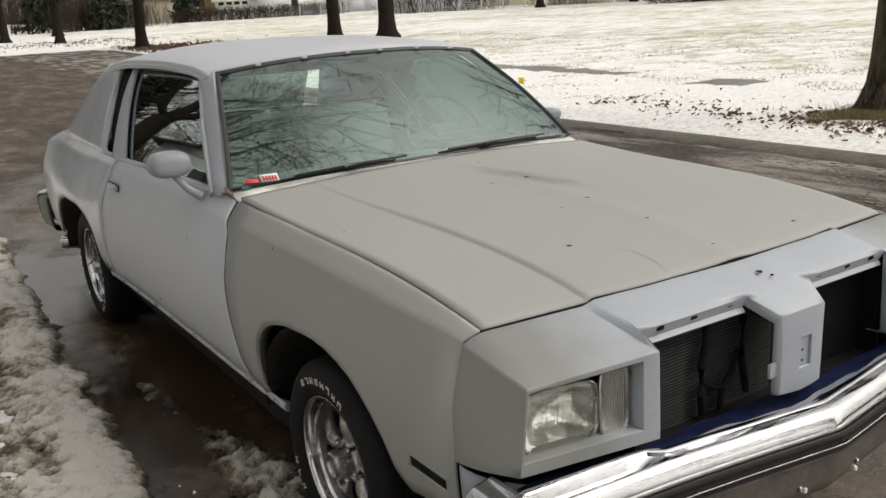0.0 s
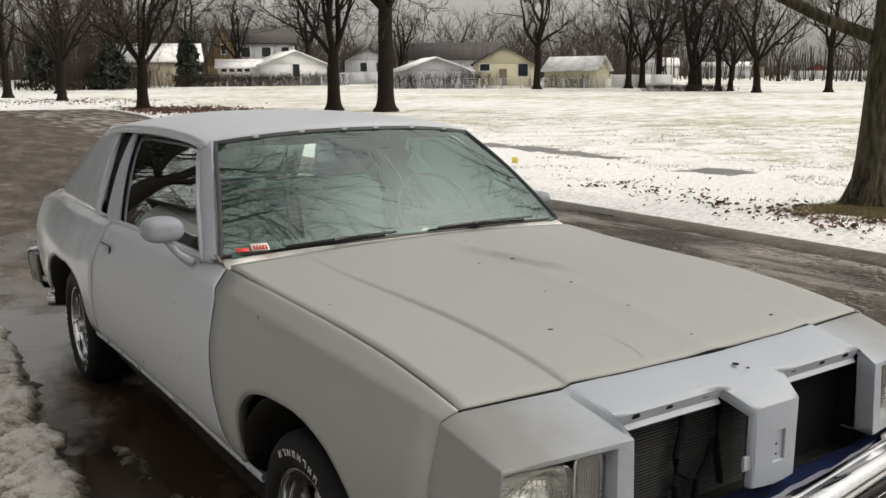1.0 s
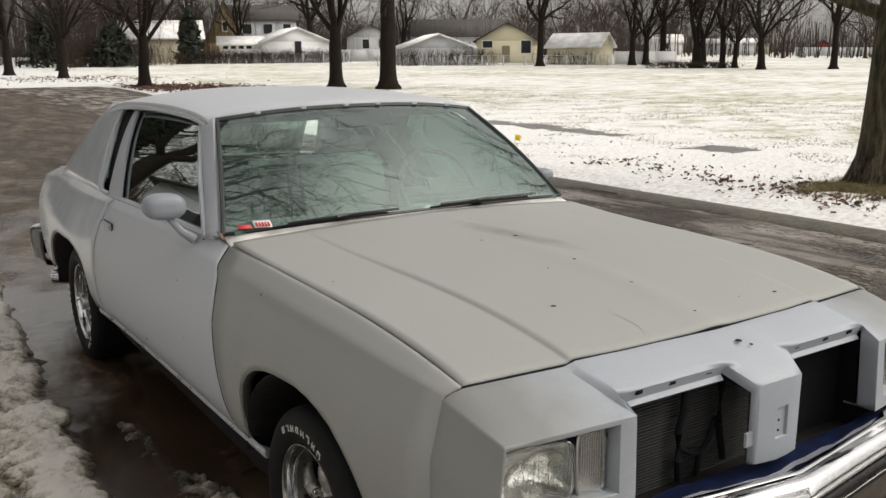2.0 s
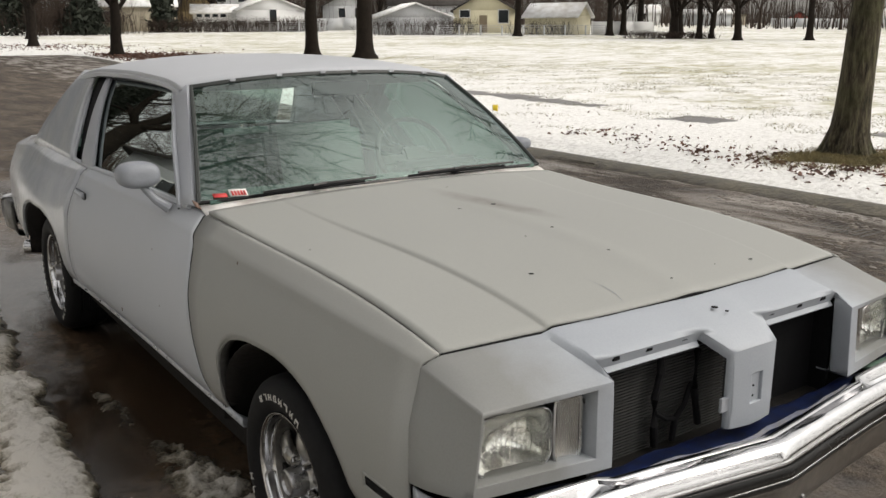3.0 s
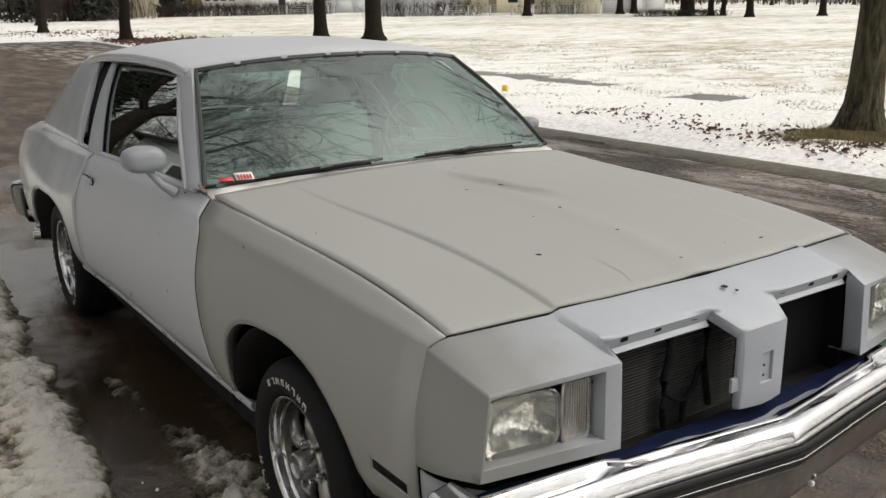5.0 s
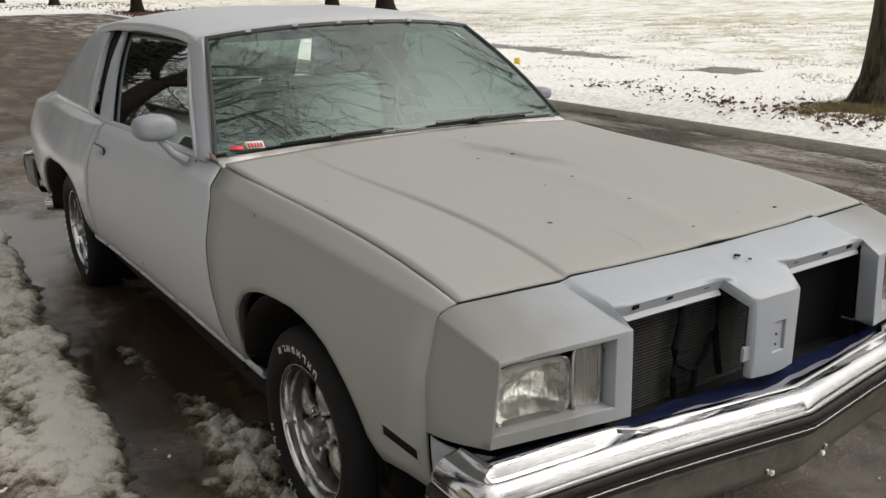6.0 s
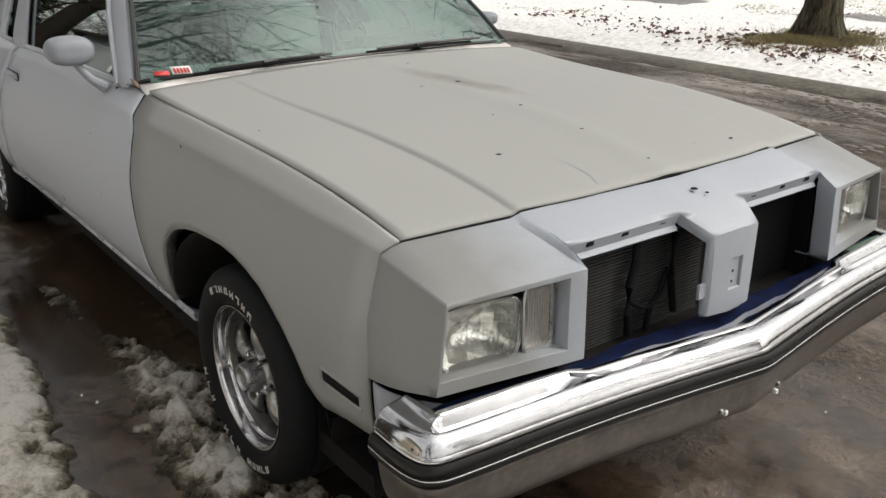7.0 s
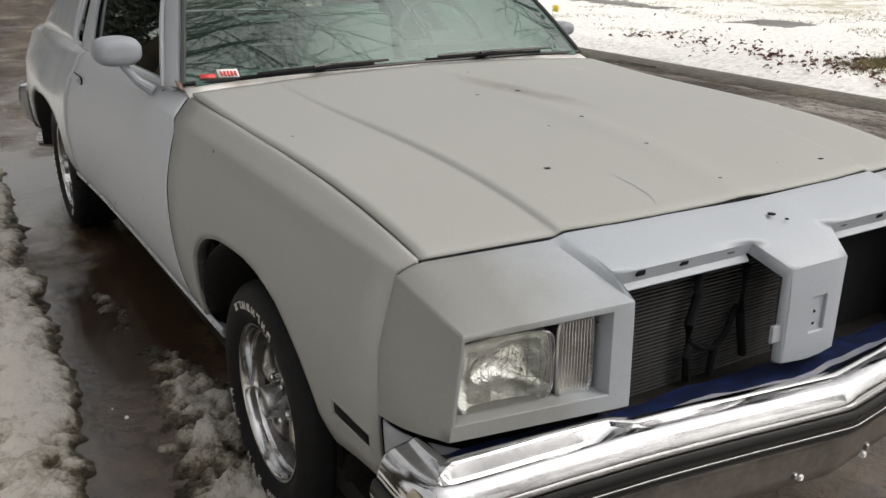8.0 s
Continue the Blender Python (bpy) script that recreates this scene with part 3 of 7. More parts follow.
def side_x(y, z):
    w, xc, zc = W(y), XC(y), ZC(y)
    f = smooth_curve([(0.28, w - 0.10), (0.40, w - 0.035), (0.50, w - 0.006), (0.60, w), (0.72, w - 0.008), (max(zc - 0.08, 0.77), xc + (w - xc) * 0.50), (max(zc - 0.015, 0.82), xc + (w - xc) * 0.06), (zc, xc)])
    return f(z)


ARCH_F = smooth_curve([(-0.43, 0.445), (-0.385, 0.483), (-0.335, 0.562), (-0.26, 0.63), (-0.15, 0.686), (0, 0.712), (0.15, 0.706), (0.295, 0.677), (0.385, 0.612), (0.41, 0.55), (0.424, 0.41)])
ARCH_R = smooth_curve([(-0.42, 0.405), (-0.405, 0.50), (-0.36, 0.60), (-0.25, 0.668), (-0.1, 0.70), (0.1, 0.70), (0.25, 0.67), (0.36, 0.61), (0.41, 0.52), (0.43, 0.43)])


def arch(y):
    """The lowest height of the side panels at y."""
    if y <= -0.43:
        return 0.445 + 0.02 * min(1, (-0.43 - y) / 0.1)
    if y < 0.424:
        return ARCH_F(y)
    if abs(y - AXLE_R) < 0.43:
        return ARCH_R(y - AXLE_R)
    return 0.405 if y < AXLE_R else 0.43


def side_rows(ys, shift=None, rows=13, roll=6):
    """Columns from the sill or wheel arch up, over the shoulder, to the inner seam."""
    out = []
    for y in ys:
        col = []
        lo, zc = arch(y), ZC(y)
        for k in range(rows):
            z = lo + (zc - lo) * k / (rows - 1)
            yy = y + (shift(y, z) if shift else 0)
            col.append((-side_x(y, z), yy, z))
        p0, p2 = Vector((XC(y), zc)), Vector((XS(y), ZS(y)))
        for k in range(roll):
            u = (0.10, 0.30, 0.50, 0.70, 0.86, 1.0)[k]
            p = p0.lerp(p2, u) + Vector((0.0022, 0.0022)) * (1 if u < 1 else 0)
            yy = y + (shift(y, p.y) if shift else 0)
            col.append((-p.x, yy, p.y))
        out.append(col)
    return out


def arch_ys(a, b, c, r, n=20):
    """Steps along y that crowd at the ends of a wheel arch."""
    mid = [c - r * math.cos(math.pi * k / n) * 0.9999 for k in range(n + 1)]
    before = list(np.linspace(a, c - r - 0.004, max(3, int((c - r - a) / 0.06)))) if a < c - r - 0.01 else [a]
    after = list(np.linspace(c + r + 0.004, b, max(3, int((b - c - r) / 0.06)))) if b > c + r + 0.01 else [b]
    return before + [y for y in mid if a < y < b] + after


SEAM = smooth_curve([(0.38, -0.10), (0.45, -0.055), (0.5, -0.033), (0.6, 0.0), (0.7, 0.033), (0.8, 0.06), (0.87, 0.10), (0.915, 0.135), (0.97, 0.17)])
NOSE_SEAM = smooth_curve([(0.44, -0.632), (0.54, -0.628), (0.63, -0.628), (0.70, -0.620), (0.79, -0.604), (0.852, -0.597), (0.874, -0.607)])


def fender_shift(y, z):
    u = min(1, max(0, (y - 0.40) / 0.195))
    d = min(1, max(0, (-0.44 - y) / 0.16))
    return SEAM(z) * u + (NOSE_SEAM(z) + 0.60) * d


def door_shift(y, z):
    u = 1 - min(1, max(0, (y - 0.61) / 0.4))
    return SEAM(z) * u


def wheel_lip(parent, c, table, side, material):
    bm = bmesh.new()
    rows = []
    for k in range(33):
        a = math.pi * (k / 32)
        y = -0.424 * math.cos(a)
        z = table(y)
        x = side_x(c + y, max(z, 0.41))
        rows.append([(-x + 0.001, c + y, z + 0.004), (-x + 0.002, c + y * 0.995, z - 0.003), (-x + 0.006, c + y * 0.995, z - 0.003), (-x + 0.012, c + y, z + 0.01)])
    sheet(bm, mirrored(rows, side))
    part("arch_lip", bm, material, parent, thick=0.003)
    # inner flange, its shade put into the dark colour
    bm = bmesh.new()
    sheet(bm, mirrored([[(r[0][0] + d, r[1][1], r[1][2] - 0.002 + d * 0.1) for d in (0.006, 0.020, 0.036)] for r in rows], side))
    part("arch_flange", bm, FLANGE, parent, "inner arch flange, coloured dark for the shade there", thick=0.002)


def liner(side, c, r, h):
    """The dark hollow behind a wheel."""
    bm = bmesh.new()
    rows = []
    for k in range(19):
        a = math.pi * (k / 18)
        y, z = c - (r + 0.02) * math.cos(a), h + (r + 0.02) * math.sin(a)
        if k in (0, 18):
            z = 0.42
        rows.append([(-side_x(y, max(z, 0.45)) + 0.008, y, z + 0.012), (-0.82, y, z), (-0.70, y, z - 0.01), (-0.52, y, z - 0.03)])
    sheet(bm, mirrored(rows, side))
    back = [[(-0.52, c - r - 0.03, 0.18), (-0.52, c + r + 0.03, 0.18)], [(-0.52, c - r - 0.03, 0.75), (-0.52, c + r + 0.03, 0.75)]]
    sheet(bm, mirrored(back, side))
    part("wheel_well", bm, UNDER, car, "dirty black wheel well liner", thick=0.004)


def make_sides(side):
    bm = bmesh.new()
    sheet(bm, mirrored(side_rows(arch_ys(-0.60, 0.595, 0.0, FR), fender_shift), side), flip=side < 0)
    fender = part("fender", bm, FENDER_PAINT, car, "warm grey primer front fender", thick=0.008, offset=0)
    wheel_lip(fender, 0.0, ARCH_F, side, FENDER_PAINT)
    # dark side marker slot in the fender
    bm = bmesh.new()
    ya, yb = -0.462, -0.592
    for d, (za, zb) in ((0.0, (0.535, 0.557)),):
        rows = [[(-side_x(y, z) - 0.0055, y, z - 0.01 * (y - ya) / (yb - ya)) for y in np.linspace(ya, yb, 5)] for z in (za, zb)]
        sheet(bm, mirrored(rows, side))
    part("side_marker_slot", bm, BLACK, fender, "empty black side marker slot", thick=0.002)
    bm = bmesh.new()
    ring = []
    for y, z in ((ya + 0.008, 0.528), (ya + 0.008, 0.563), (yb - 0.008, 0.553), (yb - 0.008, 0.518), (ya + 0.008, 0.528)):
        ring.append((-(side_x(y, z) + 0.004) * side if side > 0 else (side_x(y, z) + 0.004), y, z))
    tube(bm, ring, 0.004, 6)
    part("slot_rim", bm, FENDER_PAINT, fender)

    bm = bmesh.new()
    ys = [0.603, 0.64, 0.7, 0.8, 0.95] + list(np.linspace(1.1, 2.18, 14))
    lean = lambda y, z: door_shift(y, z) + 0.0
    sheet(bm, mirrored(side_rows(ys, lean), side), flip=side < 0)
    door = part("door", bm, PRIMER_COOL, car, "long cool grey primer door, closed", thick=0.008)
    # dark shut lines round the door
    for name, y0, bend, z0 in (("front_shut_line", 0.599, True, 0.41), ("rear_shut_line", 2.185, False, 0.42)):
        bm = bmesh.new()
        col = side_rows([y0], lambda y, z: SEAM(z) if bend else 0.0, 22)[0]
        pts = [((x - 0.0005) * side, y, z + (0.001 if k > 20 else 0.0)) for k, (x, y, z) in enumerate(col) if z > z0]
        tube(bm, pts, 0.0046 if bend else 0.0034, 6)
        part(name, bm, BLACK, door, "dark shut line")
    # handle
    hx = side_x(2.05, 0.845)
    # flat black plate stands in for the shade in the handle's recess
    part("handle_recess_shade", boxm(((-hx - 0.0055) * side - 0.003, 1.962, 0.820), ((-hx - 0.0055) * side + 0.003, 2.128, 0.866), bev=0.002), BLACK, door)
    bm = bmesh.new()
    box(bm, (-hx - 0.0105, 1.968, 0.836), (-hx + 0.0, 2.122, 0.864), bev=0.002)
    box(bm, (-hx - 0.022, 1.975, 0.842), (-hx - 0.009, 2.115, 0.859), bev=0.004)
    if side < 0:
        bmesh.ops.scale(bm, vec=(-1, 1, 1), verts=bm.verts)
        bmesh.ops.reverse_faces(bm, faces=bm.faces)
    part("door_handle", bm, PRIMER_COOL, door, "primed pull-up door handle")
    bm = bmesh.new()
    lathe(bm, [(0, 0.0), (0, 0.011), (0.006, 0.012)], "x", 16, ((-side_x(2.05, 0.79) - 0.005) * side, 2.12, 0.765))
    part("key_lock", bm, DULL_CHROME, door)
    # bright strip along the sill
    bm = bmesh.new()
    rows = []
    for y in list(np.linspace(0.30, 2.28, 14)):
        x = side_x(y, 0.405)
        rows.append([(-x + 0.0, y, 0.410), (-x - 0.006, y, 0.402), (-x - 0.002, y, 0.386), (-x + 0.02, y, 0.378), (-x + 0.09, y, 0.33), (-x + 0.14, y, 0.26)])
    sheet(bm, mirrored(rows, side))
    part("rocker_panel", bm, PRIMER_COOL, car, "grey sill panel", thick=0.004)
    bm = bmesh.new()
    tube(bm, [(-(side_x(y, 0.405) + 0.005) * side, y, 0.399) for y in np.linspace(0.34, 2.26, 10)], 0.006, 6)
    part("sill_trim", bm, DULL_CHROME, car, "dull metal sill strip")

    bm = bmesh.new()
    ys = arch_ys(2.19, 4.02, AXLE_R, RR)
    sheet(bm, mirrored(side_rows(ys), side), flip=side < 0)
    quarter = part("quarter_panel", bm, PRIMER_GLOSS, car, "flared cool grey primer rear quarter", thick=0.008)
    wheel_lip(quarter, AXLE_R, ARCH_R, side, PRIMER_COOL)
    liner(side, 0.0, FR, 0.275)
    liner(side, AXLE_R, RR, 0.27)


def filler(side):
    bm = bmesh.new()
    tube(bm, [(-(side_x(-0.6, z) - 0.0015) * side, NOSE_SEAM(z) - 0.001, z) for z in np.linspace(0.62, 0.848, 16)], 0.0035, 6)
    part("seam_sealer", bm, FENDER_PAINT, car, "primer-filled seam between fender and nose")
    bm = bmesh.new()
    rows = [[(-side_x(-0.6, z) + 0.10 * ((y + 0.63) / -0.13) ** 2 + 0.004, y, z - 0.25 * (-0.63 - y)) for y in np.linspace(-0.638, -0.76, 7)] for z in np.linspace(0.47, 0.605, 6)]
    sheet(bm, mirrored(rows, side))
    part("filler_panel", bm, PRIMER_LIGHT, car, "grey plastic filler behind the bumper end", thick=0.004)


filler(1)
filler(-1)
make_sides(1)
make_sides(-1)


def hood_z(x, v):
    """Height of the bonnet at x, with v from 0 at the front to 1 at the cowl."""
    a = abs(x)
    edge = 0.876 + (0.966 - 0.876) * (v ** 0.92) + bow(v)
    peak = 0.450 + 0.055 * v
    fade = 1 - 0.9 * max(0, (v - 0.35) / 0.65) ** 1.1
    z = edge + (1 - (a / 0.745) ** 2) * (0.012 + 0.026 * v)
    up = 1 / (1 + math.exp(-(peak + 0.004 - a) / 0.0028))
    z += 0.0085 * up * fade
    z += 0.005 * math.exp(-(a / 0.05) ** 2) * (1 - v * 0.6)
    return z


HOOD_FRONT = smooth_curve([(0, -0.668), (0.30, -0.655), (0.46, -0.634), (0.74, -0.600)])
HOOD_REAR = smooth_curve([(0, 0.672), (0.4, 0.692), (0.745, 0.745)])
half = sorted(set(list(np.linspace(0, 0.40, 15)) + list(np.linspace(0.43, 0.53, 36)) + list(np.linspace(0.55, 0.742, 9)) + [0.015, 0.035, 0.06]))
across = [-a for a in half[:0:-1]] + half


CHIPS = ((-0.081, 0.234, 0.006), (0.055, 0.228, 0.01), (0.007, -0.125, 0.007), (-0.001, -0.376, 0.006), (-0.31, -0.406, 0.007), (-0.118, -0.153, 0.004), (0.009, -0.597, 0.005), (0.364, -0.574, 0.009), (-0.677, 0.133, 0.004), (0.222, -0.566, 0.003), (0.067, 0.521, 0.005))


def make_hood():
    bm = bmesh.new()
    rows = []
    vs_ = [0.0, 0.004] + list(np.linspace(0.02, 1, 34))
    for v in vs_:
        row = []
        for x in across:
            xx = x * (0.7325 + 0.0165 * v) / 0.742
            y = HOOD_FRONT(abs(x)) + (HOOD_REAR(abs(x)) - HOOD_FRONT(abs(x))) * v
            row.append((xx, y, hood_z(xx, v) - (0.004 if v == 0 else 0)))
        rows.append(row)
    sheet(bm, rows)
    hood = part("hood", bm, HOOD_PAINT, car, "warm grey primer bonnet with two creases and paint chips", sharp=60, thick=0.012)
    for x, y, r in CHIPS:
        v = (y - HOOD_FRONT(abs(x))) / (HOOD_REAR(abs(x)) - HOOD_FRONT(abs(x)))
        bm = bmesh.new()
        n = 9
        c = Vector((x, y, hood_z(x, v) + 0.0066))
        ring = [bm.verts.new(c + Vector((math.cos(math.tau * k / n) * r * (0.7 + 0.5 * random.random()), math.sin(math.tau * k / n) * r * (0.7 + 0.5 * random.random()), 0))) for k in range(n)]
        bm.faces.new(ring)
        part("paint_chip", bm, BLACK, hood, "dark paint chip")
    # a shallow scraped dent towards the nose
    bm = bmesh.new()
    way = ((-0.204, -0.487), (-0.195, -0.554), (-0.195, -0.598), (-0.211, -0.642))
    rows = []
    for k, (x, y) in enumerate(way):
        v = (y - HOOD_FRONT(abs(x))) / (HOOD_REAR(abs(x)) - HOOD_FRONT(abs(x)))
        w = (0.0005, 0.0012, 0.0015, 0.0005)[k]
        rows.append([(x - w, y - w, hood_z(x, v) + 0.0067), (x + w, y + w, hood_z(x, v) + 0.0067)])
    sheet(bm, rows)
    part("scrape", bm, MIRROR_PAINT, hood, "thin dark scrape in the primer")
    return hood


hood = make_hood()
# black tube for the shade in the gap before the bonnet
bm = bmesh.new()
tube(bm, [(x * 0.985, HOOD_FRONT(abs(x)) - 0.005, hood_z(x, 0) - 0.0035) for x in across], 0.0038, 6)
part("hood_gap", bm, BLACK, car, "black strip for the shaded gap along the bonnet edge")


def make_header():
    """The nose panel with its two lamp surrounds and the centre block."""
    head = part("header_panel", header_mesh(), NOSE, car, "pale grey primer nose panel round empty grille openings", thick=0.005, sharp=70)
    even = head.modifiers.new("even_shading", "WEIGHTED_NORMAL")
    even.keep_sharp, even.weight = True, 80
    return head


def header_mesh():
    bm = bmesh.new()

    def lerp(a, b, u):
        return tuple(a[i] + (b[i] - a[i]) * u for i in range(3))

    def both(rows):
        for s in (1, -1):
            sheet(bm, mirrored(rows, s), flip=s < 0)

    def quads(*loops):
        for lp in loops:
            for s in (1, -1):
                vs = [bm.verts.new((p[0] * s, p[1], p[2])) for p in lp]
                bm.faces.new(vs if s > 0 else vs[::-1])

    def patch(a, b, c, d, n=6, m=6, crown=0.0):
        rows = []
        for i in range(n + 1):
            row = []
            for j in range(m + 1):
                r = lerp(lerp(a, b, j / m), lerp(d, c, j / m), i / n)
                row.append((r[0], r[1], r[2] + crown * math.sin(math.pi * i / n) * math.sin(math.pi * j / m) ** 0.6))
            rows.append(row)
        both(rows)

    A, A2, P = (-0.730, -0.608, 0.871), (-0.478, -0.642, 0.878), (-0.448, -0.648, 0.8885)
    B, Gt, L = (-0.762, -0.797, 0.812), (-0.448, -0.846, 0.824), (-0.447, -0.796, 0.855)
    C, Cl, N, K = (0.0, -0.684, 0.895), (0.0, -0.800, 0.861), (-0.112, -0.802, 0.857), (-0.078, -0.874, 0.818)
    Kc, Kb, Kbc = (0.0, -0.877, 0.820), (-0.074, -0.874, 0.622), (0.0, -0.877, 0.618)
    S0, S3 = (-side_x(-0.6, 0.852), NOSE_SEAM(0.852) - 0.002, 0.852), (-side_x(-0.6, 0.61), -0.632, 0.61)
    Bb, Gb = (-0.788, -0.800, 0.630), (-0.451, -0.853, 0.628)
    Am = (-0.756, -0.606, 0.866)

    # top over the lamps
    rear = [S0, Am, A] + [lerp(A, A2, k / 7) for k in range(1, 8)]
    way = [0.0]
    for p, q in zip(rear, rear[1:]):
        way.append(way[-1] + math.dist(p, q))
    us = [w / way[-1] for w in way]
    both([[(*lerp(p, lerp(B, Gt, u), i / 8)[:2], lerp(p, lerp(B, Gt, u), i / 8)[2] + 0.010 * math.sin(math.pi * i / 8) * math.sin(math.pi * u)) for p, u in zip(rear, us)] for i in range(9)])
    patch(A2, P, L, Gt, 8, 2, 0.003)
    mid = lerp(P, C, 0.66)
    patch(P, mid, N, L, 6, 4, 0.006)
    patch(mid, C, Cl, N, 6, 3, 0.006)
    patch(N, Cl, Kc, K, 4, 3, 0.004)

    # side wrap behind the lamp
    rows = []
    for i in range(9):
        u = i / 8
        z = S0[2] + (S3[2] - S0[2]) * u
        a, b = (-side_x(-0.6, z), NOSE_SEAM(z) - 0.002, z), lerp(B, Bb, u)
        rows.append([(lerp(a, b, j / 8)[0] - 0.012 * math.sin(math.pi * j / 8) * math.sin(math.pi * u * 0.6), *lerp(a, b, j / 8)[1:]) for j in range(9)])
    both(rows)

    # lamp surround: a thin rim, a deep recess that narrows towards the back
    def fr(u, v):
        return lerp(lerp(B, Gt, u), lerp(Bb, Gb, u), v)

    vs = [k / 8 for k in range(9)]
    rim = [(u, 0.0) for u in us] + [(1.0, v) for v in vs[1:]] + [(u, 1.0) for u in us[-2::-1]] + [(0.0, v) for v in vs[-2:0:-1]]
    face, edge, deep = [], [], []
    for u, v in rim:
        p = fr(u, v)
        h = fr(0.010 + 0.870 * u, 0.045 + 0.815 * v)
        face.append(p), edge.append(h)
        g = fr(0.014 + 0.848 * u, 0.06 + 0.795 * v)
        deep.append((g[0] - 0.004, g[1] + 0.075, g[2] + 0.004 * (1 - v)))
    for s in (1, -1):
        sheet(bm, mirrored([face, edge, deep], s), flip=s < 0, close=True)
    # inner cheek beside the grille opening, with the underside return
    both([[lerp(L, (-0.447, -0.805, 0.632), v) for v in vs], [lerp(Gt, Gb, v) for v in vs]])
    both([[fr(u, 1.0) for u in us], [lerp((-0.78, -0.74, 0.61), (-0.45, -0.76, 0.625), u) for u in us]])
    # band under the edge of the opening and the flange below it
    quads((L, N, (-0.116, -0.790, 0.832), (-0.442, -0.784, 0.830)), ((-0.442, -0.784, 0.830), (-0.116, -0.790, 0.832), (-0.117, -0.800, 0.822), (-0.440, -0.793, 0.820)),
          ((-0.440, -0.793, 0.820), (-0.117, -0.800, 0.822), (-0.118, -0.74, 0.812), (-0.44, -0.735, 0.810)))
    # centre block: cheeks, underside and a face with a sunk badge panel
    quads((N, K, (-0.081, -0.857, 0.80), (-0.112, -0.785, 0.838)), (K, Kb, (-0.076, -0.852, 0.622), (-0.081, -0.857, 0.80)), (Kb, Kbc, (0, -0.85, 0.612), (-0.074, -0.85, 0.616)))
    xs, zs = (-0.078, -0.012, 0.034, 0.078), (0.619, 0.672, 0.752, 0.819)

    def on_face(i, j):
        x = xs[i] * (1 if zs[j] > 0.7 or i in (1, 2) else 0.96)
        if i in (0, 3):
            x = math.copysign({0: 0.074, 1: 0.0751, 2: 0.0766, 3: 0.078}[j], x)
        z = zs[j] + ((0.003 if i in (0, 3) else 0.0) if j == 0 else (-0.001 if j == 3 and i in (0, 3) else 0.0))
        return (x, -0.877 + 0.003 * (abs(x) / 0.078), z)

    for i in range(3):
        for j in range(3):
            if (i, j) != (1, 1):
                bm.faces.new([bm.verts.new(on_face(*c)) for c in ((i, j), (i + 1, j), (i + 1, j + 1), (i, j + 1))])
    ring = [on_face(*c) for c in ((1, 1), (2, 1), (2, 2), (1, 2))]
    sunk = [(p[0], p[1] + 0.007, p[2]) for p in ring]
    sheet(bm, [ring, sunk], close=True)
    bm.faces.new([bm.verts.new(p) for p in sunk])
    bmesh.ops.remove_doubles(bm, verts=bm.verts, dist=0.0012)
    bmesh.ops.recalc_face_normals(bm, faces=bm.faces)
    # moulded edges are rounded, most of all along the lamp brows
    folds = [e for e in bm.edges if len(e.link_faces) == 2 and 0.42 < e.calc_face_angle(0) < 2.4]
    brow = [e for e in folds if all(abs(v.co.x) > 0.70 and v.co.z > 0.80 for v in e.verts)]
    bmesh.ops.bevel(bm, geom=brow, offset=0.011, segments=3, affect="EDGES", clamp_overlap=True, profile=0.5)
    folds = [e for e in bm.edges if len(e.link_faces) == 2 and 0.5 < e.calc_face_angle(0) < 2.4]
    bmesh.ops.bevel(bm, geom=folds, offset=0.004, segments=2, affect="EDGES", clamp_overlap=True, profile=0.5)
    return bm


header = make_header()

# details of the nose: holes of the missing badge, clip notches, side tab
for z in (0.690, 0.716):
    part("badge_hole", lathe(bmesh.new(), [(0, 0), (0, 0.0028), (0.001, 0.0034)], "y", 10, (0.006, -0.8738, z)), BLACK, header)
for s in (-1, 1):
    for x in (0.39, 0.285, 0.165):
        part("clip_notch", boxm((s * x - 0.011, -0.7985, 0.8435), (s * x + 0.011, -0.786, 0.8565), bev=0.002), BLACK, header)
part("block_tab", boxm((-0.105, -0.868, 0.668), (-0.075, -0.860, 0.705), bev=0.002), PRIMER_LIGHT, header)
part("header_hole", lathe(bmesh.new(), [(0, 0), (0, 0.008), (-0.002, 0.0085)], "z", 14, (-0.006, -0.752, 0.8872)), BLACK, header)
part("header_hole", lathe(bmesh.new(), [(0, 0), (0, 0.004), (-0.002, 0.0045)], "z", 14, (0.013, -0.775, 0.8800)), BLACK, header)


def superbox(bm, cx, cz, hw, hh, prof, n=40, power=5.0, tilt=0.0):
    """A rounded-rectangle dish: prof holds (scale, y)."""
    rows = []
    for s, y in prof:
        row = []
        for k in range(n):
            a = math.tau * k / n
            c, d = math.cos(a), math.sin(a)
            r = (abs(c) ** power + abs(d) ** power) ** (-1 / power)
            x = hw * s * r * c
            row.append((cx + x, y + tilt * x, cz + hh * s * r * d))
        rows.append(row)
    sheet(bm, rows, close=True)
    return rows


